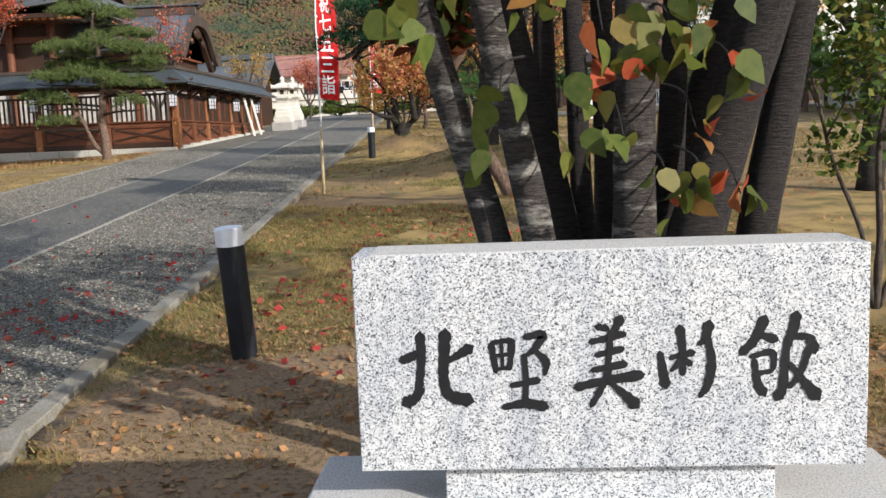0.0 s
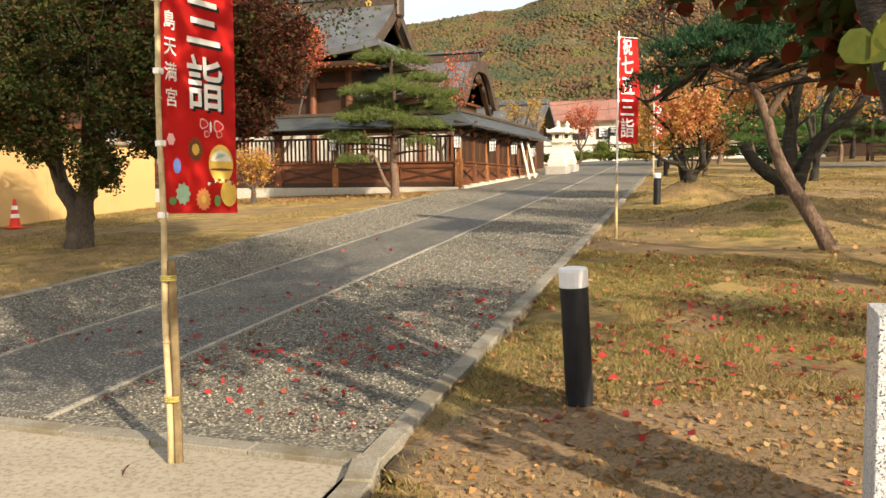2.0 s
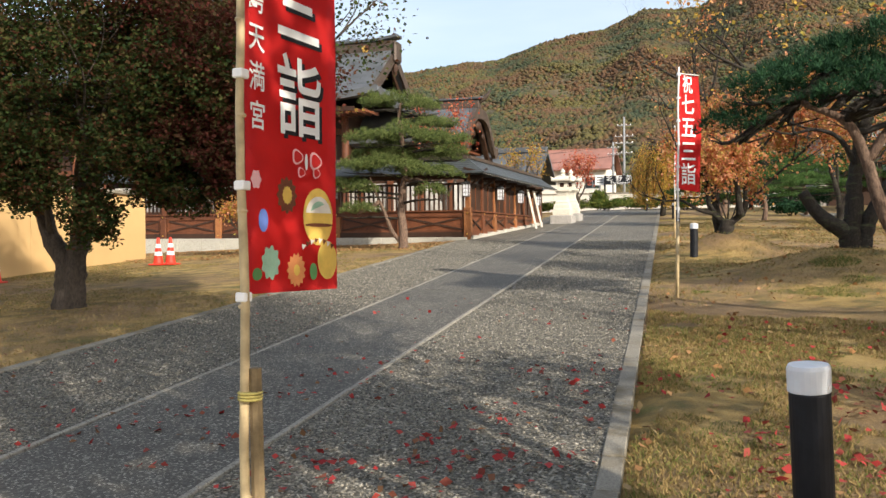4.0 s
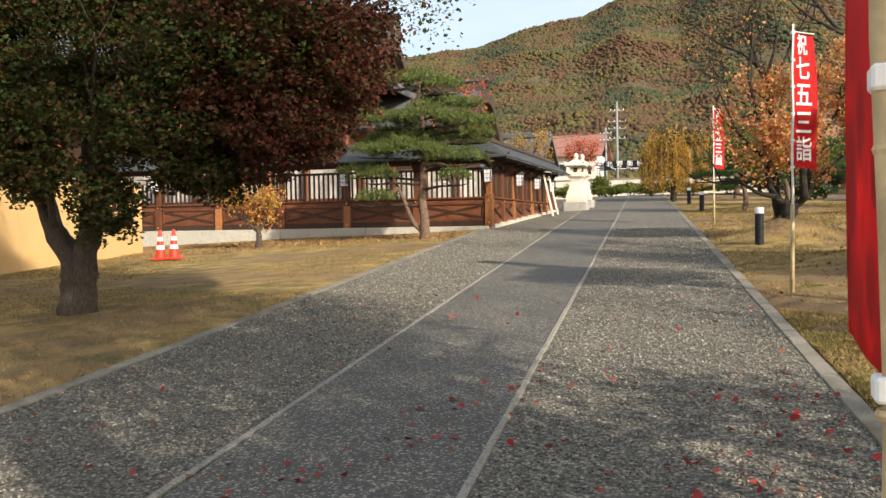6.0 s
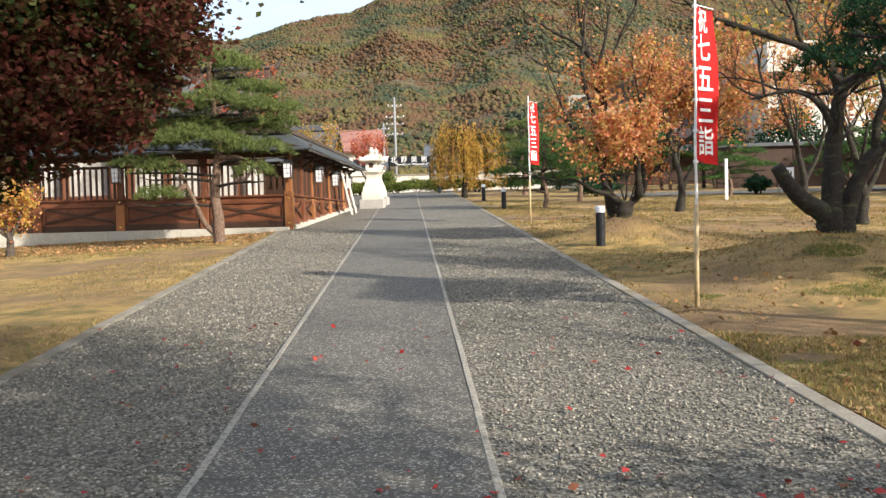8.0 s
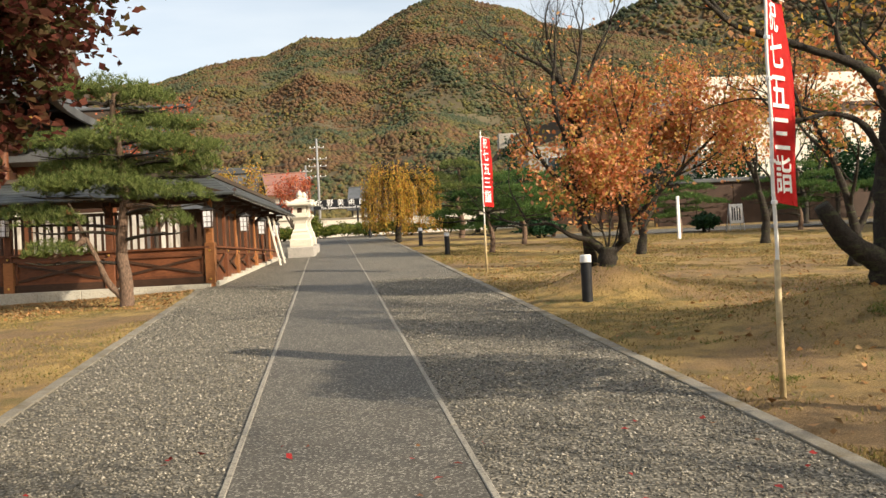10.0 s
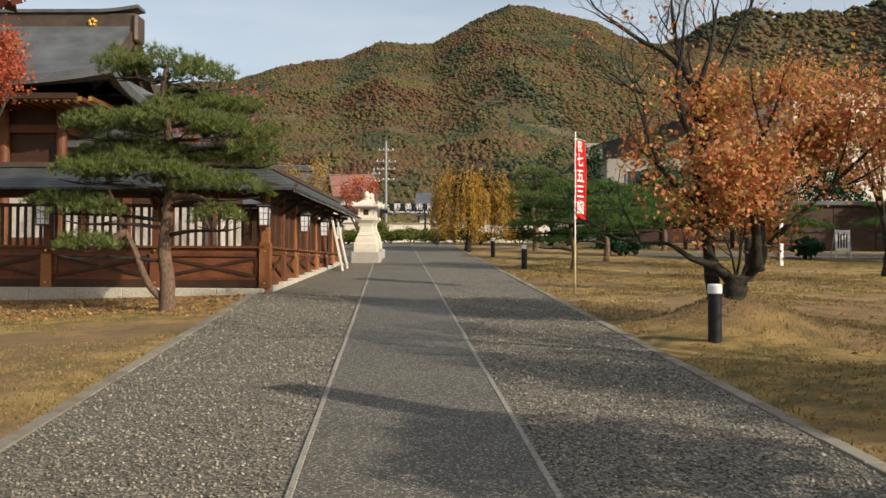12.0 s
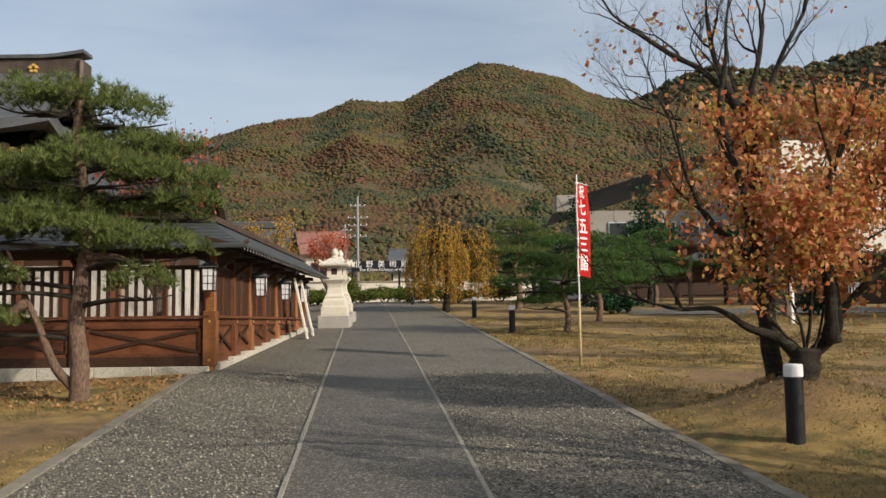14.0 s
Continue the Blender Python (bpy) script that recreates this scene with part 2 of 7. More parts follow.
# Darker copy of the cherry bark, with the crown's shade in its colour.
M["bark_cherry_shaded"] = m_bark("shaded_dark_bark", (0.014, 0.012, 0.011), (0.058, 0.048, 0.042), None, (5, 5, 26), 1.0)
M["bark_pine"] = m_bark("plated_pine_bark", (0.055, 0.035, 0.026), (0.22, 0.145, 0.10), None, (7, 7, 2.6), 1.0)
M["bark_dark"] = m_bark("dark_bark", (0.012, 0.010, 0.008), (0.042, 0.034, 0.027), (0.06, 0.065, 0.03), (9, 9, 4), 1.0)
M["bark_maple"] = m_bark("grey_brown_bark", (0.035, 0.027, 0.021), (0.10, 0.08, 0.062), None, (7, 7, 3), 0.7)
M["lf_pine"] = m_leaf("pine_needles", (0.042, 0.068, 0.018), (0.078, 0.112, 0.028), (0.12, 0.155, 0.042), (0.175, 0.195, 0.068), trans=0.18)
M["lf_pine_dark"] = m_leaf("dark_pine_needles", (0.01, 0.035, 0.016), (0.018, 0.055, 0.025), (0.03, 0.08, 0.03), trans=0.15)
M["lf_pine_mid"] = m_leaf("mid_green_pine_needles", (0.035, 0.08, 0.022), (0.06, 0.12, 0.03), (0.10, 0.16, 0.042), trans=0.2)
M["lf_maple"] = m_leaf("turning_maple_leaves", (0.026, 0.046, 0.014), (0.042, 0.066, 0.017), (0.060, 0.078, 0.019), (0.075, 0.062, 0.020), (0.095, 0.040, 0.020))
M["lf_maple_red"] = m_leaf("dark_red_maple_leaves", (0.085, 0.024, 0.018), (0.125, 0.034, 0.024), (0.085, 0.042, 0.021), (0.06, 0.052, 0.018))
M["lf_red"] = m_leaf("scarlet_leaves", (0.38, 0.06, 0.035), (0.50, 0.12, 0.06), (0.52, 0.21, 0.10), trans=0.4)
M["lf_orange"] = m_leaf("orange_persimmon_leaves", (0.40, 0.12, 0.05), (0.58, 0.22, 0.09), (0.64, 0.33, 0.20), (0.60, 0.34, 0.11), (0.36, 0.27, 0.07), trans=0.45)
M["lf_yellow"] = m_leaf("yellow_weeping_leaves", (0.42, 0.27, 0.05), (0.56, 0.34, 0.06), (0.30, 0.27, 0.05), (0.56, 0.25, 0.07), trans=0.45)
M["lf_green"] = m_leaf("green_shrub_leaves", (0.04, 0.07, 0.015), (0.07, 0.11, 0.02), (0.13, 0.17, 0.03), (0.17, 0.15, 0.03))
M["lf_katsura"] = m_leaf("turning_broad_leaves", (0.045, 0.075, 0.014), (0.08, 0.12, 0.02), (0.20, 0.20, 0.04), (0.30, 0.17, 0.035), (0.38, 0.08, 0.03), trans=0.4)
_k = Mat("sprig_leaves", 0.55)
_k.colour(_k.mix(0.33, _k.ramp(_k.rand(), (0.1, (0.05, 0.085, 0.014)), (0.40, (0.10, 0.145, 0.024)), (0.68, (0.19, 0.19, 0.035)), (0.80, (0.36, 0.16, 0.04)), (0.88, (0.58, 0.07, 0.045))), _k.ramp(_k.noise(25, 4), (0.35, (0.06, 0.075, 0.013)), (0.62, (0.20, 0.17, 0.036)))))
M["lf_sprig"] = _k.leafy(0.4).m
M["lf_crown"] = m_leaf("dark_turning_leaves", (0.03, 0.045, 0.010), (0.05, 0.065, 0.014), (0.12, 0.05, 0.018), (0.15, 0.03, 0.014), trans=0.3)
M["lf_fallen"] = m_leaf("fallen_red_leaves", (0.25, 0.024, 0.024), (0.36, 0.045, 0.040), (0.20, 0.05, 0.036), (0.17, 0.085, 0.04), trans=0.1)
M["lf_litter"] = m_leaf("dry_leaf_litter", (0.22, 0.11, 0.04), (0.33, 0.17, 0.07), (0.40, 0.22, 0.10), (0.28, 0.2, 0.1), trans=0.1)
M["blade_green"] = m_leaf("green_grass_blades", (0.10, 0.125, 0.03), (0.16, 0.17, 0.045), (0.22, 0.20, 0.06), trans=0.25)
M["blade"] = m_leaf("dry_grass_blades", (0.17, 0.11, 0.045), (0.29, 0.205, 0.08), (0.36, 0.26, 0.11), (0.25, 0.175, 0.065), (0.13, 0.145, 0.035), trans=0.25)


def m_forest():
    k = Mat("autumn_woods", 0.95)
    isl = k.island()
    mixed = k.ramp(isl, (0.06, (0.048, 0.070, 0.026)), (0.30, (0.085, 0.088, 0.026)), (0.52, (0.125, 0.098, 0.028)), (0.70, (0.145, 0.080, 0.030)), (0.84, (0.120, 0.060, 0.032)), (0.95, (0.155, 0.125, 0.03)))
    russet = k.mix(isl, (0.165, 0.070, 0.032), (0.105, 0.058, 0.030))
    pine = k.mix(isl, (0.034, 0.055, 0.028), (0.052, 0.070, 0.028))
    gold = k.mix(isl, (0.150, 0.125, 0.03), (0.10, 0.098, 0.027))
    c = k.mix(k.grey(k.ramp(k.noise(0.028, 5, 0.7), (0.49, (0, 0, 0)), (0.58, (0.85, 0.85, 0.85)))), mixed, russet)
    c = k.mix(k.grey(k.ramp(k.noise(0.021, 5, 0.7), (0.40, (0.9, 0.9, 0.9)), (0.49, (0, 0, 0)))), c, pine)
    c = k.mix(k.grey(k.ramp(k.noise(0.027, 4, 0.65), (0.56, (0, 0, 0)), (0.64, (0.85, 0.85, 0.85)))), c, gold)
    c = k.mix(0.55, c, k.ramp(k.noise(0.9, 5, 0.7), (0.3, (0.68, 0.68, 0.70)), (0.7, (1.1, 1.06, 1.0))), "MULTIPLY")
    # A trace of distant haze greyed into the colour, together with overall darkening.
    c = k.mix(0.22, c, (0.030, 0.032, 0.030))
    return k.colour(c).bump(k.noise(1.2, 4, 0.8), 0.35, 0.8).m


M["forest"] = m_forest()
M["hill_soil"] = m_plain("wooded_slope", (0.085, 0.07, 0.04), 0.95, 0, 0.4, 0.05, 0)

# ---- building helpers ----


def obj(name, bm, mat, parent=None, label="", smooth=False):
    me = bpy.data.meshes.new(name)
    bm.to_mesh(me)
    bm.free()
    if smooth:
        me.polygons.foreach_set("use_smooth", [True] * len(me.polygons))
    me.materials.append(mat)
    ob = new(name, me)
    if parent:
        ob.parent = parent
    if label:
        tagged(ob, label)
    return ob


def part(name, bm, material, parent, label="", smooth=False):
    return obj(name, bm, material, parent, label, smooth)


def raw(name, verts, faces, mat, parent=None, smooth=False):
    """One mesh object from arrays made in code; faces all have the same number of corners."""
    me = bpy.data.meshes.new(name)
    verts = np.asarray(verts, dtype=np.float32).reshape(-1, 3)
    faces = np.asarray(faces, dtype=np.int32)
    k = faces.shape[1]
    me.vertices.add(len(verts))
    me.vertices.foreach_set("co", verts.ravel())
    me.loops.add(faces.size)
    me.loops.foreach_set("vertex_index", faces.ravel())
    me.polygons.add(len(faces))
    me.polygons.foreach_set("loop_start", np.arange(0, faces.size, k, dtype=np.int32))
    me.polygons.foreach_set("loop_total", np.full(len(faces), k, dtype=np.int32))
    if smooth:
        me.polygons.foreach_set("use_smooth", np.ones(len(faces), dtype=bool))
    me.update(calc_edges=True)
    me.materials.append(mat)
    ob = new(name, me)
    if parent:
        ob.parent = parent
    return ob


def thing(name, label, category, m=None, group="", kind=""):
    e = new(name)
    e.empty_display_size = 0.1
    if m is not None:
        e.matrix_world = m
    return tagged(e, label, category, group, kind)


def box(bm, x0, y0, z0, x1, y1, z1, bevel=0.0):
    r = bmesh.ops.create_cube(bm, size=1.0)
    bmesh.ops.transform(bm, matrix=Matrix.Translation(((x0 + x1) / 2, (y0 + y1) / 2, (z0 + z1) / 2)) @ Matrix.Diagonal((x1 - x0, y1 - y0, z1 - z0, 1)), verts=r["verts"])
    if bevel:
        bmesh.ops.bevel(bm, geom=list({e for v in r["verts"] for e in v.link_edges}), offset=bevel, segments=1, affect="EDGES", profile=0.5)
    return bm


def bx(*a, bevel=0.0):
    return box(bmesh.new(), *a, bevel=bevel)


def beam(bm, a, b, w, h):
    """A squared bar from a to b, w wide and h high."""
    a, b = Vector(a), Vector(b)
    d = b - a
    r = bmesh.ops.create_cube(bm, size=1.0)
    q = d.to_track_quat("X", "Z").to_matrix().to_4x4()
    bmesh.ops.transform(bm, matrix=Matrix.Translation((a + b) / 2) @ q @ Matrix.Diagonal((d.length, w, h, 1)), verts=r["verts"])
    return bm


def lathe(bm, prof, n=20, c=(0, 0), square=False):
    """A turned body from (radius, z) pairs; square: four sides."""
    if square:
        n = 4
    rings = []
    for r, z in prof:
        ph = math.pi / 4 if square else 0
        s = math.sqrt(2) if square else 1
        rings.append([bm.verts.new((c[0] + r * s * math.cos(ph + 2 * math.pi * i / n), c[1] + r * s * math.sin(ph + 2 * math.pi * i / n), z)) for i in range(n)])
    for p, q in zip(rings, rings[1:]):
        for i in range(n):
            bm.faces.new((p[i], p[(i + 1) % n], q[(i + 1) % n], q[i]))
    bm.faces.new(rings[0][::-1])
    bm.faces.new(rings[-1])
    return bm


def tube(bm, pts, radii, n=8, wob=0.0, rng=None):
    """A tapered limb along a line of points."""
    pts = [Vector(p) for p in pts]
    prev = None
    for i, (p, r) in enumerate(zip(pts, radii)):
        d = (pts[min(i + 1, len(pts) - 1)] - pts[max(i - 1, 0)]).normalized()
        u = d.orthogonal().normalized() if prev is None else (prev - d * prev.dot(d)).normalized()
        prev = u
        v = d.cross(u)
        ring = []
        for j in range(n):
            a = 2 * math.pi * j / n
            k = r * (1 + (rng.uniform(-wob, wob) if rng else 0))
            ring.append(bm.verts.new(p + (u * math.cos(a) + v * math.sin(a)) * k))
        if i:
            for j in range(n):
                bm.faces.new((old[j], old[(j + 1) % n], ring[(j + 1) % n], ring[j]))
        else:
            bm.faces.new(ring[::-1])
        old = ring
    bm.faces.new(old)
    return bm


def smooth_line(pts, per=4):
    """A Catmull-Rom line through the points."""
    P = [Vector(p) for p in pts]
    P = [2 * P[0] - P[1]] + P + [2 * P[-1] - P[-2]]
    out = []
    for i in range(1, len(P) - 2):
        for k in range(per):
            t = k / per
            a, b, c, d = P[i - 1], P[i], P[i + 1], P[i + 2]
            out.append(0.5 * ((2 * b) + (c - a) * t + (2 * a - 5 * b + 4 * c - d) * t * t + (3 * b - 3 * c + d - a) * t ** 3))
    out.append(P[-2])
    return out


def gz(x, y):
    """The height of the sloping ground."""
    yy = y if y < 60 else 60 + (y - 60) * 0.3
    return 0.03 + 0.058 * yy - 0.035 * max(0.0, min(-10.0 - x, 30.0))


def kerb_r(y):
    return -2.15 - 0.0820 * y


def slab_r(y):
    return -4.23 - 0.0811 * y


def slab_l(y):
    return -5.70 - 0.0834 * y


def kerb_l(y):
    return -7.575 - 0.0912 * y


# ---- ground, path and kerbs ----
def sheet(name, xs, ys, mat, lift, label, category):
    """A ground sheet between lines given by xs(y, s) for s from 0 to 1."""
    v, f = [], []
    n = 25
    for y in ys:
        for i in range(n):
            x = xs(y, i / (n - 1))
            v.append((x, y, gz(x, y) + lift))
    for r in range(len(ys) - 1):
        for i in range(n - 1):
            a = r * n + i
            f.append((a, a + 1, a + n + 1, a + n))
    return tagged(raw(name, v, f, mat, smooth=True), label, category, kind="structure")


def span(a, b, n):
    return [a + (b - a) * i / (n - 1) for i in range(n)]


_gx = sorted(set([-1500, -600, -250, -120, -60, -40, -30, -20] + [x * 0.4 for x in range(-30, 26)] + [-16, -14] + [20, 30, 45, 60, 120, 250, 600, 1500]))
_gy = sorted(set([-1500, -600, -200, -80, -30, -10] + [y * 0.5 for y in range(-4, 80)] + list(range(41, 62)) + [70, 90, 120, 200, 600, 1500]))


def far_z(x, y):
    """The lawn dips slightly under the path and rolls gently elsewhere."""
    z = gz(x, y)
    if kerb_l(y) - 0.1 < x < kerb_r(y) + 0.1 and 3.5 < y < 62 or y < 4.2 and x < kerb_r(y):
        return z - 0.12
    if -25 < x < 25 and 0 < y < 60:
        z += 0.04 * noise.noise((x * 0.35, y * 0.35, 0)) - 0.02
        z += 0.52 * math.exp(-((x + 2.20) ** 2 + (y - 22.1) ** 2) / 0.9) + 0.50 * math.exp(-((x + 0.22) ** 2 + (y - 17.1) ** 2) / 2.6)
        z += 0.12 * math.exp(-((x - 0.4) ** 2 + (y - 12.25) ** 2) / 1.5)
    return z


_v = [(x, y, far_z(x, y)) for y in _gy for x in _gx]
_n = len(_gx)
_f = [(r * _n + i, r * _n + i + 1, (r + 1) * _n + i + 1, (r + 1) * _n + i) for r in range(len(_gy) - 1) for i in range(_n - 1)]
tagged(raw("ground", _v, _f, M["grass"], smooth=True), "dry autumn lawn with bare earth patches", "ground", kind="structure")

_ys = span(4.0, 62.0, 59)
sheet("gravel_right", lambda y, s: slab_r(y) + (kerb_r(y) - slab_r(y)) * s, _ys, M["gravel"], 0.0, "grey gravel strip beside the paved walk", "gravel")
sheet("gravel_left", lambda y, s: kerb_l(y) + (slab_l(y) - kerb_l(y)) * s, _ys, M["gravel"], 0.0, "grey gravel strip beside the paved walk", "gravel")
sheet("pavement", lambda y, s: -30 + (kerb_r(y) + 30) * s, span(-20, 3.98, 12), M["concrete"], -0.01, "pale concrete forecourt before the path", "pavement")

# ---- foliage helpers ----


def leaf_cards(rng, centres, size, spread=0.0, flat=0.0, narrow=0.6, jitter=0.35, droop=0.0):
    """Diamond-shaped folded leaves at the given centres; flat: how far they lie level."""
    c = np.asarray(centres, dtype=np.float64)
    n = len(c)
    if spread:
        c = c + rng.normal(0, spread, (n, 3))
    d = rng.normal(0, 1, (n, 3))
    d[:, 2] = d[:, 2] * (1 - flat) - droop
    d /= np.linalg.norm(d, axis=1)[:, None] + 1e-9
    u = rng.normal(0, 1, (n, 3))
    u[:, 2] *= (1 - flat)
    u -= d * np.sum(u * d, axis=1)[:, None]
    u /= np.linalg.norm(u, axis=1)[:, None] + 1e-9
    s = size * (1 + rng.uniform(-jitter, jitter, n))[:, None]
    w = np.cross(d, u)
    a, b = c - d * s * 0.5, c + d * s * 0.5
    l, r = c + u * s * narrow * 0.5 + w * s * 0.12, c - u * s * narrow * 0.5 + w * s * 0.12
    v = np.stack([a, l, b, r], axis=1).reshape(-1, 3)
    f = np.arange(n * 4).reshape(n, 4)
    return v, f


def broad_leaves(rng, centres, size, droop=0.5, jitter=0.3):
    """Rounded, pointed leaves of eight corners, slightly cupped."""
    c = np.asarray(centres, dtype=np.float64)
    n = len(c)
    d = rng.normal(0, 1, (n, 3))
    d[:, 2] = d[:, 2] * 0.6 - droop
    d /= np.linalg.norm(d, axis=1)[:, None]
    u = rng.normal(0, 1, (n, 3))
    u -= d * np.sum(u * d, axis=1)[:, None]
    u /= np.linalg.norm(u, axis=1)[:, None]
    w = np.cross(d, u)
    s = size * (1 + rng.uniform(-jitter, jitter, n))[:, None]
    outline = ((-0.46, 0.0, 0), (-0.38, 0.24, 0.08), (-0.12, 0.38, 0.14), (0.20, 0.27, 0.09), (0.62, 0.0, -0.14), (0.20, -0.27, 0.09), (-0.12, -0.38, 0.14), (-0.38, -0.24, 0.08))
    v = np.stack([c + d * s * a + u * s * b + w * s * h for a, b, h in outline], axis=1).reshape(-1, 3)
    return v, np.arange(n * 8).reshape(n, 8)


def in_blob(rng, n, c, r, hollow=0.45):
    """Points in an uneven shell of an ellipsoid."""
    d = rng.normal(0, 1, (n, 3))
    d /= np.linalg.norm(d, axis=1)[:, None]
    rad = hollow + (1 - hollow) * rng.random(n) ** 0.6
    lump = np.array([0.75 + 0.5 * noise.noise((q[0] * 2.3 + c[0], q[1] * 2.3 + c[1], q[2] * 2.3)) for q in d])
    return np.asarray(c) + d * (rad * lump)[:, None] * np.asarray(r)


def grow(bm, rng, p, d, length, r, depth, tips, bend=0.35, lift=0.1, kids=(2, 3), sides=6, shrink=0.68):
    """A limb that bends and forks; its twig ends are gathered in tips."""
    pts, rad = [Vector(p)], [r]
    d = Vector(d).normalized()
    k = 4
    for i in range(k):
        d = (d + Vector((rng.uniform(-1, 1), rng.uniform(-1, 1), rng.uniform(-1, 1))) * bend * 0.5 + Vector((0, 0, lift * 0.5))).normalized()
        pts.append(pts[-1] + d * (length / k))
        rad.append(r * (1 - (i + 1) / k * 0.45))
    tube(bm, pts, rad, max(3, sides))
    if depth <= 1:
        tips.extend([pts[2], pts[3], pts[4]])
    if depth == 0:
        return
    for j in range(rng.randint(*kids)):
        q = pts[-1] if j == 0 else pts[rng.randint(2, 4)]
        side = Vector((rng.uniform(-1, 1), rng.uniform(-1, 1), rng.uniform(-0.5, 0.9))).normalized()
        nd = (d + side * (0.45 if j == 0 else 0.95)).normalized()
        grow(bm, rng, q, nd, length * shrink * rng.uniform(0.8, 1.15), rad[-1] * (0.9 if j == 0 else 0.7), depth - 1, tips, bend, lift, kids, sides - 1, shrink)


def near_points(rng, tips, n, spread):
    t = np.array([tuple(p) for p in tips])
    return t[rng.integers(0, len(t), n)] + rng.normal(0, spread, (n, 3))


def needles(rng, centres, length, width, per, up=0.55):
    """Tufts of thin needles that fan out from each centre."""
    c = np.repeat(np.asarray(centres, dtype=np.float64), per, axis=0)
    n = len(c)
    d = rng.normal(0, 1, (n, 3))
    d[:, 2] = np.abs(d[:, 2]) * 0.8 + up
    d /= np.linalg.norm(d, axis=1)[:, None]
    u = np.cross(d, rng.normal(0, 1, (n, 3)))
    u /= np.linalg.norm(u, axis=1)[:, None] + 1e-9
    L = length * rng.uniform(0.7, 1.25, n)[:, None]
    v = np.stack([c - u * width / 2, c + u * width / 2, c + d * L], axis=1).reshape(-1, 3)
    return v, np.arange(n * 3).reshape(n, 3)


def pine_tree(label, at, trunk, pads, limbs=(), tufts=420, needle=0.10, per=9, r=0.14, mat="lf_pine", seed=1, width=0.011, group="", spread=1.0):
    """A trained pine: bent trunk, side limbs, and flat pads of needle tufts (all relative to its foot)."""
    nr = np.random.default_rng(seed)
    rn = random.Random(seed)
    tree = thing("pine_tree", label, "tree", pose(*at), group)
    bm = bmesh.new()
    line = smooth_line(trunk, 5)
    n = len(line)
    tube(bm, line, [r * (1.35 if i == 0 else 1.0) * (1 - 0.7 * i / n) for i in range(n)], 10, 0.07, rn)
    part("trunk", bm, M["bark_pine"], tree, "plated brown pine bark", smooth=True)
    for lb in limbs:
        bm = bmesh.new()
        ln = smooth_line(lb, 4)
        tube(bm, ln, [r * 0.55 * (1 - 0.75 * i / len(ln)) for i in range(len(ln))], 7, 0.08, rn)
        part("limb", bm, M["bark_pine"], tree, smooth=True)
    for cx, cy, cz, rx, ry, rz in pads:
        rx, ry = rx * spread, ry * spread
        k = int(tufts * rx * ry)
        q = nr.normal(0, 1, (k, 2))
        q /= np.linalg.norm(q, axis=1)[:, None]
        q *= (nr.random(k) ** 0.5)[:, None]
        edge = np.linalg.norm(q, axis=1)
        wob = np.array([noise.noise((a * 2.1 + cx * 3, b * 2.1 + cy * 3, cz)) for a, b in q])
        keep = edge < 0.82 + 0.5 * wob
        q, edge, wob = q[keep], edge[keep], wob[keep]
        rz = rz * 1.35
        z = rz * 1.15 * (np.sqrt(np.clip(1 - edge ** 2, 0, 1)) * (0.55 + 0.6 * nr.random(len(q))) - 0.35) + 0.5 * rz * wob
        pts = np.stack([cx + q[:, 0] * rx, cy + q[:, 1] * ry, cz + z], axis=1)
        v, f = needles(nr, pts, needle, width, per)
        raw("needle_pad", v, f, M[mat], tree)
        bm = bmesh.new()
        nearest = min(line, key=lambda p: (p - Vector((cx, cy, cz))).length + 0.6 * abs(p.z - cz + 0.25))
        for a in range(5):
            ang = 2 * math.pi * a / 5 + rn.uniform(-0.3, 0.3)
            e = Vector((cx + rx * 0.7 * math.cos(ang), cy + ry * 0.7 * math.sin(ang), cz - 0.08))
            mid = Vector((cx + rx * 0.2 * math.cos(ang), cy + ry * 0.2 * math.sin(ang), cz - 0.14))
            tube(bm, smooth_line([nearest, nearest.lerp(mid, 0.5) + Vector((0, 0, 0.04)), mid, e], 3), [0.035 - 0.003 * i for i in range(10)], 5)
        part("branchwork", bm, M["bark_dark"], tree, smooth=True)
    return tree


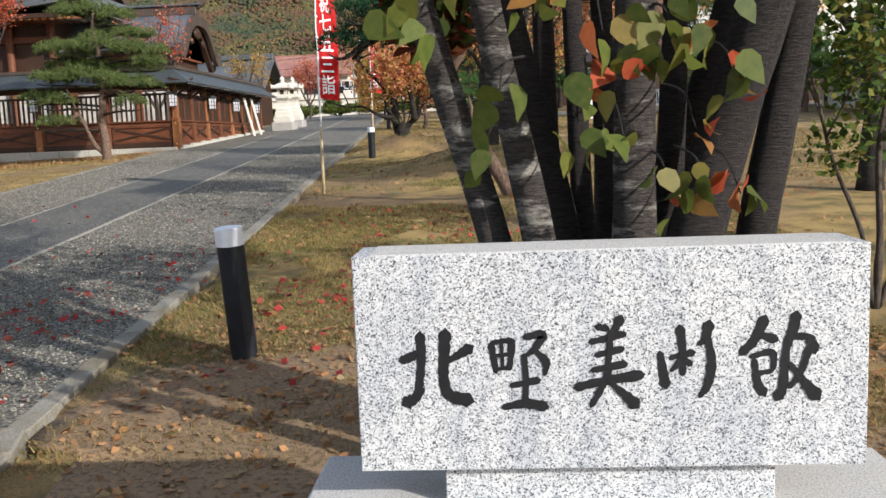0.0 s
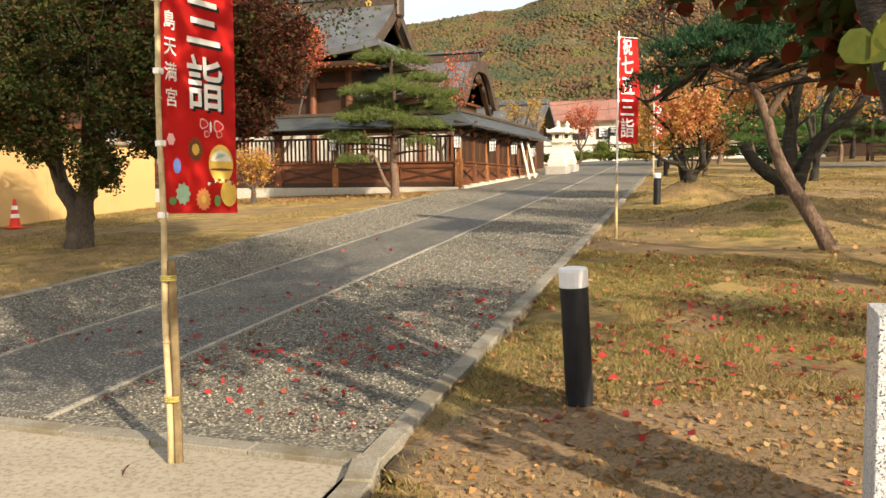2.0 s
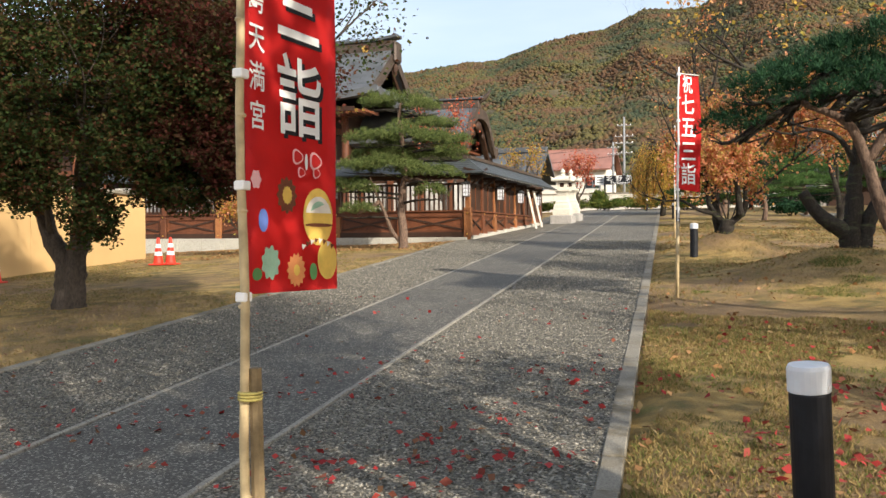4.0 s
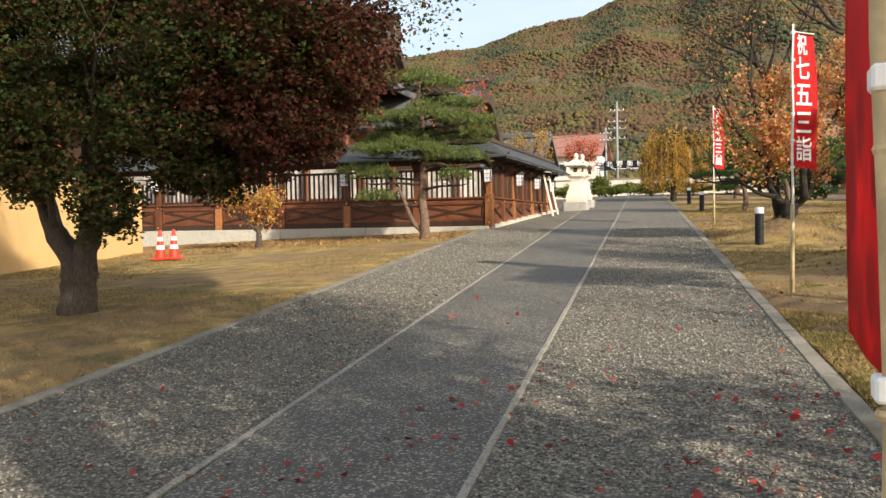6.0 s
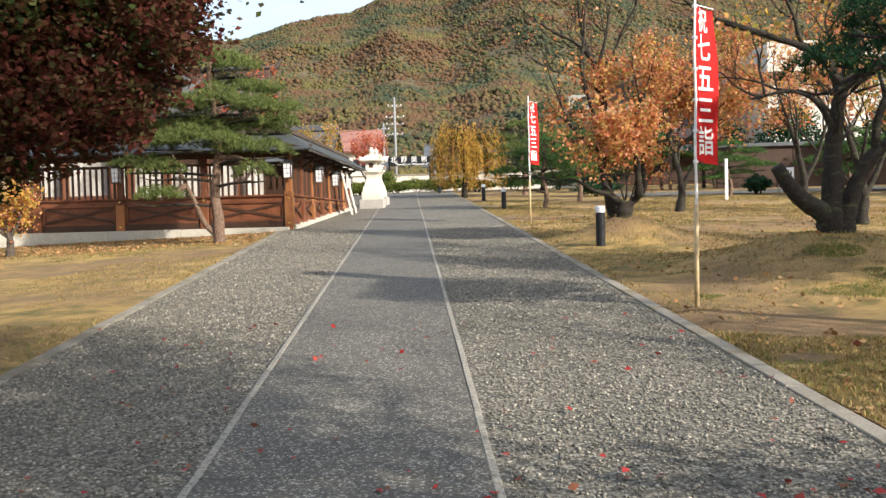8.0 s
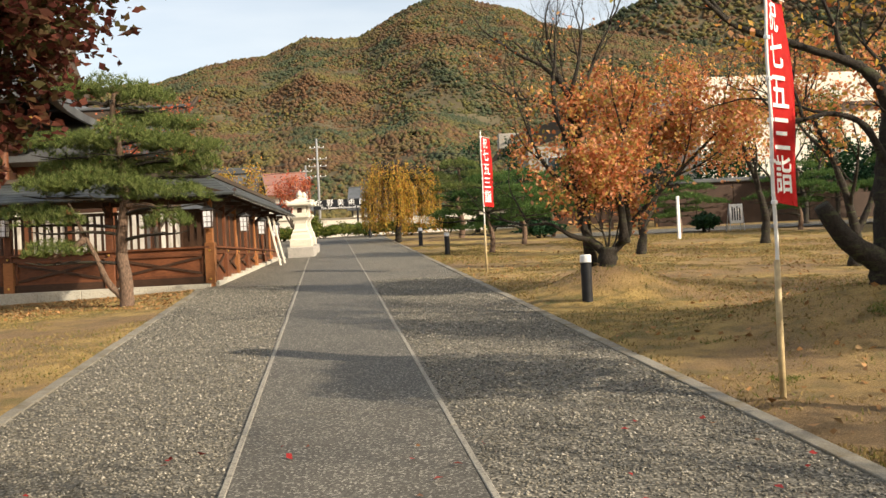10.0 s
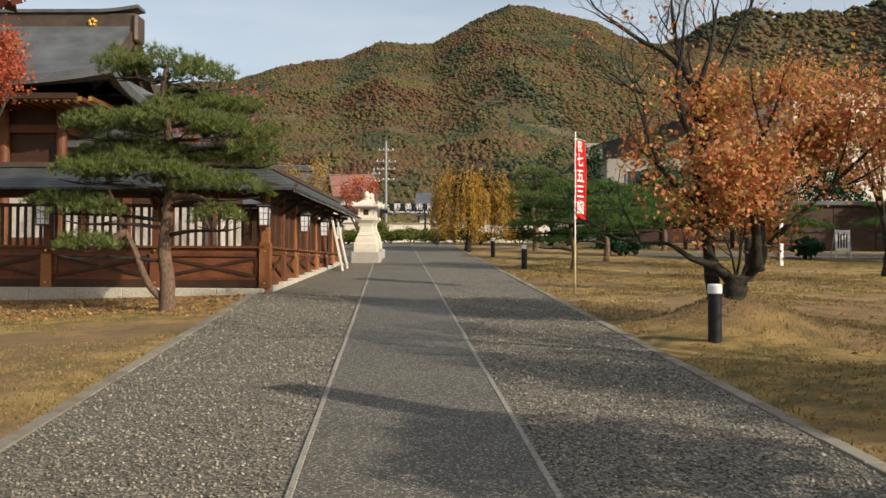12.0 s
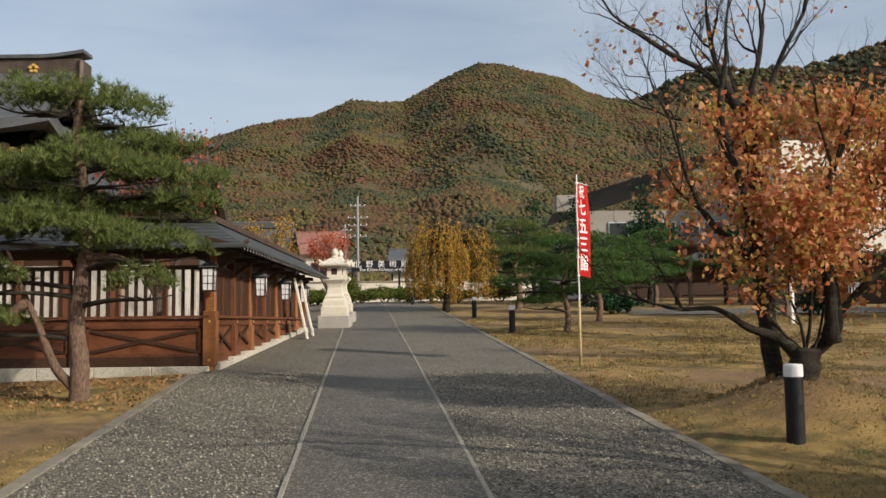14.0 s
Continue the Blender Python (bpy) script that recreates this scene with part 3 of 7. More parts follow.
def broadleaf(name, label, at, stems, leaf_mat, n_leaves, leaf, bark, seed, depth=3, length=0.9, radius=0.07, spread=0.12, lift=0.12, kids=(2, 3), blobs=(), flat=0.2, narrow=0.7, droop=0.2, sides=7, bend=0.35, group="", mats=None, shrink=0.68, leafy=None, low=0.5):
    """A tree of given main stems (lists of points, with first and last radius) that fork into twigs with leaves."""
    rn, nr = random.Random(seed), np.random.default_rng(seed)
    tree = thing(name, label, "tree", pose(*at), group)
    tips = []
    for pts, r0, r1 in stems:
        bm = bmesh.new()
        ln = smooth_line(pts, 5)
        tube(bm, ln, [(r0 + (r1 - r0) * (i / (len(ln) - 1)) ** 0.5) * rn.uniform(0.9, 1.13) for i in range(len(ln))], 12, 0.11, rn)
        part("trunk", bm, M[bark], tree, smooth=True)
        d = (ln[-1] - ln[-3]).normalized()
        bm = bmesh.new()
        if depth >= 0 and length > 0:
            for j in range(rn.randint(3, 4)):
                q = ln[-1] if j == 0 else ln[rn.randint(int(len(ln) * low), len(ln) - 1)]
                side = Vector((rn.uniform(-1, 1), rn.uniform(-1, 1), rn.uniform(-0.2, 0.7)))
                grow(bm, rn, q, d + side * (0.4 if j == 0 else 1.0), length * rn.uniform(0.8, 1.2), min(radius, r1 * 0.95), depth, tips, bend, lift, kids, sides, shrink)
        part("limbwork", bm, M[bark], tree, smooth=True)
    if leafy:
        tips = [q for q in tips if leafy(q)]
    groups = list(zip(mats or [leaf_mat], [1.0 / len(mats or [1])] * len(mats or [1])))
    for mt, share in groups:
        k = int(n_leaves * share)
        pts = [near_points(nr, tips, k, spread)] if tips and k else []
        for c, r, num in blobs:
            pts.append(in_blob(nr, int(num * share), c, r))
        if pts:
            v, f = leaf_cards(nr, np.concatenate(pts), leaf, flat=flat, narrow=narrow, droop=droop)
            raw("crown", v, f, M[mt], tree)
    return tree


# ---- far: wooded mountain ----
RIDGE = [(-60, 5.0), (-45, 7.5), (-35, 9.0), (-21, 10.8), (-18, 11.3), (-16, 11.4), (-12.8, 12.5), (-11, 12.9), (-8.8, 13.2), (-6.3, 14.3), (-4.6, 14.2), (-2.9, 14.2), (0.5, 16.0),
         (2.2, 16.6), (3.8, 16.5), (6, 15.9), (7.7, 15.5), (9.2, 14.6), (10.6, 14.1), (14, 13.6), (20, 12.0), (27, 10.0), (35, 8.0), (60, 5.0)]
RIDGE2 = [(-60, 2), (5, 4.0), (9, 11.0), (11.5, 13.5), (13.8, 14.3), (15, 14.9), (17.5, 15.6), (19, 15.2), (23, 15.0), (27.4, 15.8), (33, 16.5), (42, 15.0), (60, 12)]


def profile(table, az):
    return float(np.interp(az, [a for a, _ in table], [b for _, b in table]))


def hill_z(az, r, table, r0, r1):
    top = math.tan(radians(profile(table, az))) * (r1 + 4) + 2
    t = (r - r0) / (r1 - r0)
    x, y = r * math.sin(radians(az)), r * math.cos(radians(az))
    fold = noise.fractal((x * 0.010, y * 0.010, 3.1), 1.0, 2.0, 4)
    if t <= 1:
        s = max(0.0, t) ** 1.15
        return 3 + (top - 3) * s + 15 * fold * math.sin(math.pi * min(1, max(0, t))) ** 0.8
    return 3 + (top - 3) * max(0.0, 1 - (t - 1) * 1.6)


def mountain(name, table, r0, r1, az0, az1, n_trees, seed, label, size):
    nr = np.random.default_rng(seed)
    hill = thing(name, label, "mountain", kind="structure")
    na, nrr = 110, 46
    v = []
    for i in range(na):
        az = az0 + (az1 - az0) * i / (na - 1)
        for j in range(nrr):
            r = r0 + (r1 * 1.35 - r0) * j / (nrr - 1)
            v.append((r * math.sin(radians(az)), 20 + r * math.cos(radians(az)), hill_z(az, r, table, r0, r1)))
    f = [(i * nrr + j, (i + 1) * nrr + j, (i + 1) * nrr + j + 1, i * nrr + j + 1) for i in range(na - 1) for j in range(nrr - 1)]
    raw("slope", v, f, M["hill_soil"], hill, smooth=True)
    base = np.array([(1, 0, 0), (0, 1, 0), (-1, 0, 0), (0, -1, 0), (0, 0, 0.85), (0, 0, -0.8)], dtype=np.float64)
    fac = np.array([(0, 1, 4), (1, 2, 4), (2, 3, 4), (3, 0, 4), (1, 0, 5), (2, 1, 5), (3, 2, 5), (0, 3, 5)])
    n = n_trees
    az, t = nr.uniform(az0, az1, n), nr.random(n) ** 0.8
    edge = nr.random(n) < 0.12
    t[edge] = nr.uniform(0.97, 1.03, int(edge.sum()))
    r = r0 + (r1 - r0) * 1.03 * t
    z = np.array([hill_z(a, q, table, r0, r1) for a, q in zip(az, r)])
    s = size * nr.uniform(0.35, 1.0, n) ** 1.3 * 1.7
    turn = nr.uniform(0, 6.283, n)[:, None]
    q = base[None] * (1 + nr.normal(0, 0.26, (n, 6, 1)))
    x = q[:, :, 0] * np.cos(turn) - q[:, :, 1] * np.sin(turn)
    y = q[:, :, 0] * np.sin(turn) + q[:, :, 1] * np.cos(turn)
    q = np.stack([x, y, q[:, :, 2] * nr.uniform(0.7, 1.15, n)[:, None]], axis=2) * s[:, None, None] + nr.normal(0, 0.10 * size, (n, 6, 3))
    q += np.stack([r * np.sin(np.radians(az)), 20 + r * np.cos(np.radians(az)), z + s * 0.12], axis=1)[:, None, :]
    vs, fs = [q.reshape(-1, 3)], [(fac[None] + 6 * np.arange(n)[:, None, None]).reshape(-1, 3)]
    woods = raw("woods", np.concatenate(vs), np.concatenate(fs), M["forest"], hill, smooth=True)
    return woods


mountain("mountain_near", RIDGE, 190, 520, -50, 40, 200000, 5, "wooded mountainside in green, russet and yellow", 0.92)
mountain("mountain_far", RIDGE2, 560, 860, 4, 50, 22000, 6, "dark wooded ridge behind the nearer mountain", 2.6)


# ---- stone sign ----
def brush(bm, pts, widths, y0, depth):
    """One flat brush stroke in the x-z plane, swelling and thinning along its line."""
    line = smooth_line([(x, 0, z) for x, z in pts], 5)
    n = len(line)
    w = np.interp(np.linspace(0, 1, n), np.linspace(0, 1, len(widths)), widths)
    rows = []
    for i, p in enumerate(line):
        d = (line[min(i + 1, n - 1)] - line[max(i - 1, 0)]).normalized()
        q = Vector((-d.z, 0, d.x)) * (w[i] / 2 * (1 + 0.12 * math.sin(i * 2.3)))
        rows.append((bm.verts.new(p + q + Vector((0, y0, 0))), bm.verts.new(p - q + Vector((0, y0, 0)))))
    for a, b in zip(rows, rows[1:]):
        bm.faces.new((a[0], a[1], b[1], b[0]))
    for row, s in ((rows[0], -1), (rows[-1], 1)):
        m = (row[0].co + row[1].co) / 2
        k = (line[1] - line[0]).normalized() * -1 if s < 0 else (line[-1] - line[-2]).normalized()
        t = bm.verts.new(m + k * (row[0].co - row[1].co).length * 0.45)
        bm.faces.new((row[0], row[1], t) if s > 0 else (row[1], row[0], t))


# strokes on a 100 by 100 square, x to the right and z up: (points, widths)
KITA = [
    ([(2, 64), (14, 68), (24, 74)], [10, 12, 8]), ([(28, 96), (29, 70), (26, 40), (20, 14)], [12, 11, 10, 9]), ([(6, 8), (18, 14), (30, 26)], [16, 13, 6]),
    ([(62, 98), (60, 70), (58, 42), (64, 18), (90, 10)], [15, 13, 12, 14, 17]), ([(94, 78), (80, 70), (64, 62)], [14, 10, 7])]
NO = [
    ([(8, 84), (12, 62), (14, 50)], [9, 9, 6]), ([(10, 86), (30, 88), (38, 84), (34, 54)], [6, 8, 11, 7]), ([(14, 70), (34, 72)], [5, 6]), ([(14, 54), (34, 56)], [5, 6]), ([(23, 86), (24, 54)], [5, 5]),
    ([(58, 92), (84, 94), (72, 78), (60, 70)], [8, 13, 9, 6]), ([(72, 76), (88, 62), (86, 46)], [6, 12, 5]), ([(56, 70), (58, 40), (56, 14)], [8, 8, 8]), ([(36, 34), (76, 40)], [7, 11]), ([(24, 8), (56, 12), (86, 8)], [8, 13, 14])]
BI = [
    ([(34, 90), (48, 88)], [9, 9]), ([(66, 98), (54, 80)], [13, 8]), ([(24, 74), (50, 78), (72, 82)], [7, 10, 8]), ([(32, 60), (68, 66)], [7, 10]), ([(26, 44), (72, 50)], [7, 11]),
    ([(52, 84), (50, 60), (46, 44)], [8, 8, 7]), ([(4, 26), (40, 32), (94, 38)], [11, 11, 14]), ([(50, 46), (38, 24), (24, 6)], [9, 9, 7]), ([(52, 30), (70, 18), (86, 6)], [6, 11, 17])]
JUTSU = [
    ([(6, 62), (10, 40), (14, 22)], [9, 13, 15]), ([(22, 56), (40, 60), (56, 62)], [7, 9, 11]), ([(36, 92), (40, 66), (40, 36)], [13, 11, 9]), ([(38, 58), (30, 46), (22, 40)], [7, 8, 5]), ([(42, 56), (52, 48)], [6, 10]),
    ([(80, 96), (74, 78), (64, 72)], [16, 11, 6]), ([(78, 80), (84, 50), (78, 22), (66, 8)], [9, 13, 12, 6])]
KAN = [
    ([(30, 94), (18, 72), (2, 58)], [13, 11, 10]), ([(22, 78), (44, 72)], [6, 12]), ([(18, 50), (22, 26), (30, 14)], [7, 10, 12]), ([(14, 54), (40, 58), (42, 40)], [6, 9, 6]), ([(24, 36), (40, 38)], [6, 6]),
    ([(70, 98), (66, 82), (58, 62), (54, 22), (48, 10)], [12, 12, 9, 11, 13]), ([(58, 74), (84, 74), (92, 60)], [7, 9, 15]), ([(86, 62), (76, 36), (62, 20)], [9, 8, 6]), ([(62, 46), (80, 26), (96, 10)], [6, 10, 17])]
GLYPHS = [KITA, NO, BI, JUTSU, KAN]


def stone_sign():
    s = thing("stone_sign", "speckled granite name stone carved with black brush characters", "sign", pose(0, 0, 0))
    x0, x1, y0, y1, z0, z1, c = -0.362, 0.897, 2.10, 2.31, 0.802, 1.354, 0.003
    bm = bmesh.new()
    r = bmesh.ops.create_cube(bm, size=1.0)
    bmesh.ops.transform(bm, matrix=Matrix.Translation(((x0 + x1) / 2, (y0 + y1) / 2, (z0 + z1) / 2)) @ Matrix.Diagonal((x1 - x0, y1 - y0, z1 - z0, 1)), verts=bm.verts)
    bmesh.ops.bevel(bm, geom=[e for e in bm.edges if abs(e.verts[0].co.x - e.verts[1].co.x) < 1e-4 and abs(e.verts[0].co.y - e.verts[1].co.y) < 1e-4], offset=c, segments=1, affect="EDGES")
    bmesh.ops.bevel(bm, geom=list(bm.edges), offset=0.0009, segments=1, affect="EDGES")
    part("tablet", bm, M["granite"], s)
    part("top_face", bx(x0 + 0.04, y0 + 0.006, z1 - 0.002, x1 - 0.04, y1 - 0.006, z1 + 0.003, bevel=0.002), M["granite_top"], s, "rough sawn stone top")
    part("plinth", bx(-0.15, 2.13, 0.60, 0.685, 2.285, z0, bevel=0.004), M["granite"], s)
    part("base_block", bx(-0.53, 1.95, gz(0, 2.2) - 0.02, 1.08, 2.5, 0.70, bevel=0.01), M["granite_top"], s, "broad bluish granite base")
    boxes = [(-0.250, 0.965, 0.186, 0.196), (-0.034, 0.948, 0.168, 0.212), (0.182, 0.950, 0.176, 0.238), (0.385, 0.966, 0.160, 0.206), (0.588, 0.955, 0.192, 0.232)]
    for strokes, (gx, gzz, w, h) in zip(GLYPHS, boxes):
        for i, (pts, ws) in enumerate(strokes):
            bm = bmesh.new()
            brush(bm, [(gx + px * w / 100, gzz + pz * h / 100) for px, pz in pts], [q * 1.15 * w / 100 for q in ws], y0 - 0.0012 - 0.0002 * i, 0)
            part("brush_stroke", bm, M["ink"], s, "black painted carving")
    return s


stone_sign()


# ---- bollard lights ----
def bollard(at, lean, h, label):
    b = thing("bollard_light", label, "bollard", pose(*at, *lean), "bollard lights along the path")
    r = 0.083
    part("post", lathe(bmesh.new(), [(r * 1.0, -0.05), (r, 0.0), (r, h - 0.125), (r * 0.96, h - 0.118)], 24), M["black_metal"], b, "matt black metal tube", smooth=False)
    part("cap", lathe(bmesh.new(), [(r * 0.96, h - 0.118), (r * 1.05, h - 0.114), (r * 1.05, h - 0.02), (r * 0.98, h - 0.004), (r * 0.7, h), (0.01, h + 0.002)], 24), M["white_cap"], b, "milky white light cap")
    return b


for x, y, lean, h in ((-1.608, 5.30, (3.5, -2.5, 0), 0.82), (-2.885, 20.72, (0, 0, 0), 0.735), (-4.23, 35.6, (0, 0, 0), 0.70), (-4.91, 43.1, (0, 0, 0), 0.70), (-7.38, 55.4, (0, 0, 0), 0.70)):
    lab = "leaning black bollard light with white cap in bare earth" if y < 6 else "black bollard light with white cap on the lawn"
    bollard((x, y, gz(x, y)), lean, h, lab)


# ---- banners ----
def text_mesh(body, size, depth=0.0, heavy=0.0):
    cu = bpy.data.curves.new("glyphs", "FONT")
    cu.body, cu.size, cu.align_x, cu.align_y, cu.extrude, cu.resolution_u = body, size, "CENTER", "CENTER", depth, 4
    cu.offset = size * heavy
    tmp = new("glyphs", cu)
    bpy.context.view_layer.update()
    me = bpy.data.meshes.new_from_object(tmp.evaluated_get(bpy.context.evaluated_depsgraph_get()))
    bm = bmesh.new()
    bm.from_mesh(me)
    bpy.data.objects.remove(tmp)
    bpy.data.curves.remove(cu)
    bpy.data.meshes.remove(me)
    return bm


def cloth_y(u, v, wave):
    """How far the cloth billows, u across from the pole and v down, both 0 to 1."""
    return wave * (math.sin(u * 3.0 + v * 2.2) * 0.035 + math.sin(v * 7 + u * 2) * 0.012) * u


def put_text(cloth, body, size, u, v, w, h, wave, mat, name, label="", bold=1.0):
    bm = text_mesh(body, size, 0.0, 0.012)
    for q in bm.verts:
        x, z = u * w + q.co.x * bold, -v * h + q.co.y
        q.co = Vector((x, cloth_y(x / w, -z / h, wave) - 0.006, z))
    return part(name, bm, mat, cloth, label)


def nobori(at, turn, pole_h, cloth_top, w, h, wave, glyphs, label, bamboo=True, stake=0.0, lean=(0, 0), small="", art=False):
    """A tall banner: pole, cross bar, cloth with its writing, ties and stake."""
    b = thing("banner", label, "banner", pose(*at, lean[0], lean[1], 0), "red festival banners along the path")
    rn = random.Random(int(at[1] * 10))
    bm = bmesh.new()
    n = 16
    tube(bm, [(0.006 * math.sin(i * 1.3), 0, -0.05 + (pole_h + 0.05) * i / n) for i in range(n + 1)], [0.0175 - 0.006 * i / n for i in range(n + 1)], 10)
    part("pole", bm, M["bamboo"] if bamboo else M["white_pole"], b, "dry bamboo pole" if bamboo else "slim white pole", smooth=True)
    if bamboo:
        for i in range(1, 11):
            z = pole_h * i / 11
            bm = bmesh.new()
            lathe(bm, [(0.018 - 0.006 * i / 11, z - 0.006), (0.0205 - 0.006 * i / 11, z), (0.018 - 0.006 * i / 11, z + 0.006)], 10)
            part("node", bm, M["bamboo"], b)
    else:
        part("lower_sleeve", tube(bmesh.new(), [(0, 0.0, -0.04), (0, 0, 0.55), (0, 0, 1.05)], [0.026, 0.025, 0.023], 10), M["bamboo"], b, "bamboo lower sleeve", smooth=True)
    if stake:
        part("stake", tube(bmesh.new(), [(0.035, 0.02, -0.1), (0.033, 0.02, stake * 0.5), (0.03, 0.015, stake)], [0.024, 0.023, 0.021], 8), M["stake"], b, "weathered wooden stake")
        for z in (stake * 0.3, stake * 0.9):
            bm = bmesh.new()
            for k in range(3):
                lathe(bm, [(0.039, z + k * 0.010), (0.042, z + k * 0.010 + 0.004), (0.039, z + k * 0.010 + 0.008)], 10, (0.015, 0.008))
            part("tie", bm, M["yellow_rope"], b, "yellow rope tie")
    rot = pose(0, 0, cloth_top, 0, 0, turn)
    bm = bmesh.new()
    tube(bm, [rot @ Vector((-0.02, 0, 0.012)), rot @ Vector((w + 0.01, 0, 0.012))], [0.007, 0.006], 8)
    part("cross_bar", bm, M["white_pole"], b)
    bm = bmesh.new()
    nu, nv = 9, 30
    grid = [[bm.verts.new((0.02 + w * i / (nu - 1), cloth_y(i / (nu - 1), j / (nv - 1), wave), -h * j / (nv - 1) - 0.03 * wave * (i / (nu - 1)) * (j / (nv - 1)))) for i in range(nu)] for j in range(nv)]
    for j in range(nv - 1):
        for i in range(nu - 1):
            bm.faces.new((grid[j][i], grid[j][i + 1], grid[j + 1][i + 1], grid[j + 1][i]))
    bmesh.ops.solidify(bm, geom=bm.faces[:], thickness=0.0015)
    cloth = part("cloth", bm, M["red"], b, "red cloth with white brush characters", smooth=True)
    cloth.matrix_basis = rot
    for k in range(6):
        bm = bx(-0.021, -0.019, -h * k / 5 - 0.022, 0.024, 0.019, -h * k / 5 + 0.008, bevel=0.004)
        lp = part("loop", bm, M["white"], b, "white cloth loop")
        lp.matrix_basis = rot
    for g, v, sz, u in glyphs:
        if art:
            put_text(cloth, g, sz, u + 0.04, v + 0.008, w, h, wave, M["ink"], "shadow_character", "dark outline of a character", 1.0)
            for q in cloth.children[-1].data.vertices:
                q.co.y += 0.003
        put_text(cloth, g, sz, u, v, w, h, wave, M["white"], "character", "white character", 1.0 if art else w / 0.46)
    for i, g in enumerate(small):
        put_text(cloth, g, 0.10, 0.15, 0.46 + i * 0.072, w, h, wave, M["white"], "character", "small white character")
    if art:
        art_on(cloth, w, h, wave)
    return b


def disc(cloth, u, v, r, w, h, wave, mat, name, label, n=18, squash=1.0, petals=0, off=0.004, a0=0.0, a1=2 * math.pi):
    bm = bmesh.new()
    c = (u * w, -v * h)
    ring = []
    for i in range(n):
        a = a0 + (a1 - a0) * i / (n if a1 - a0 > 6.2 else n - 1)
        rr = r * (1 + (0.12 * math.cos(petals * a) if petals else 0))
        x, z = c[0] + rr * math.cos(a), c[1] + rr * squash * math.sin(a)
        ring.append(bm.verts.new((x, cloth_y(min(1, max(0, x / w)), -z / h, wave) - off, z)))
    bm.faces.new(ring)
    return part(name, bm, mat, cloth, label)


def art_on(cloth, w, h, wave):
    """The printed flowers, ball, fruit and butterfly at the foot of the near banner."""
    d = lambda *a, **k: disc(cloth, a[0], a[1], a[2], w, h, wave, M[a[3]], a[4], a[5], **k)
    d(0.45, 0.815, 0.060, "print_brown", "flower_print", "brown flower print", petals=12, n=48)
    d(0.45, 0.815, 0.030, "print_gold", "flower_print", "gold flower centre", petals=12, n=36, off=0.006)
    d(0.13, 0.79, 0.030, "print_pink", "flower_print", "pale flower print", petals=6, n=36)
    d(0.20, 0.865, 0.030, "print_blue", "fan_print", "blue striped print", squash=1.3)
    d(0.80, 0.855, 0.105, "print_gold", "ball_print", "gold festival ball print", n=32)
    d(0.80, 0.858, 0.094, "print_cream", "ball_print", "cream upper half of the ball", n=20, squash=0.85, off=0.006, a0=0.25, a1=2.9)
    d(0.80, 0.850, 0.060, "print_mint", "ball_print", "mint fan on the ball", n=20, squash=0.8, off=0.0075, a0=0.9, a1=2.9)
    d(0.80, 0.872, 0.099, "print_brown", "ball_print", "brown cord round the ball", n=24, squash=0.07, off=0.008)
    for i in range(8):
        d(0.62 + i * 0.048, 0.915 - 0.012 * math.sin(i * 0.45), 0.016, "print_brown" if i % 2 else "print_cream", "tassel_print", "tassel of the ball", n=3, off=0.007, a0=-1.57 - 0.6, a1=5)
    d(0.27, 0.945, 0.054, "print_mint", "flower_print", "mint green flower print", petals=9, n=45)
    d(0.13, 0.965, 0.030, "print_green", "leaf_print", "green leaf print", squash=0.7)
    d(0.54, 0.962, 0.056, "print_orange", "flower_print", "orange flower print", petals=14, n=56)
    d(0.54, 0.962, 0.020, "print_gold", "flower_print", "yellow flower centre", off=0.006)
    d(0.90, 0.945, 0.072, "print_gold", "fruit_print", "golden fruit print", n=28)
    d(0.73, 0.967, 0.026, "print_green", "leaf_print", "green leaf print", squash=1.2)
    for dx, dz, r in ((-0.11, -0.008, 0.036), (0.09, -0.004, 0.042), (-0.07, 0.022, 0.024), (0.10, 0.020, 0.026)):
        d(0.68 + dx, 0.745 + dz, r, "print_pink", "butterfly_print", "pink butterfly wing", squash=0.75, petals=3)
        d(0.68 + dx, 0.745 + dz, r * 0.75, "red", "butterfly_print", "red field of the wing", squash=0.75, petals=3, off=0.006)
    d(0.66, 0.745, 0.010, "white", "butterfly_print", "white butterfly body", squash=3.0, off=0.007)


M["yellow_rope"] = m_plain("yellow_rope", (0.36, 0.30, 0.09), 0.7, 0, 0.2, 60, 0.2)
for nm, c in (("print_brown", (0.16, 0.05, 0.02)), ("print_gold", (0.72, 0.48, 0.10)), ("print_pink", (0.80, 0.45, 0.45)), ("print_blue", (0.10, 0.16, 0.42)), ("print_cream", (0.72, 0.66, 0.58)),
              ("print_green", (0.10, 0.24, 0.08)), ("print_mint", (0.32, 0.50, 0.36)), ("print_orange", (0.72, 0.28, 0.10))):
    M[nm] = m_plain(nm, c, 0.75, 0, 0.12, 20, 0)

nobori((-3.40, 3.77, gz(-3.40, 3.77)), 88, 3.35, 3.035, 0.60, 1.78, 0.45,
       [("七", 0.10, 0.30, 0.62), ("五", 0.275, 0.30, 0.62), ("三", 0.45, 0.30, 0.60), ("詣", 0.63, 0.30, 0.60)],
       "red festival banner with printed flowers on a bamboo pole", True, 1.02, (0, -0.4), "島天満宮", True)
nobori((-2.775, 14.09, gz(-2.775, 14.09)), 44, 3.2, 3.10, 0.35, 1.60, 1.3,
       [("祝", 0.09, 0.26, 0.5), ("七", 0.27, 0.30, 0.5), ("五", 0.47, 0.32, 0.5), ("三", 0.68, 0.32, 0.5), ("詣", 0.88, 0.32, 0.5)],
       "narrow red banner on a white pole by the kerb", False, 0.0, (0, 0.4))
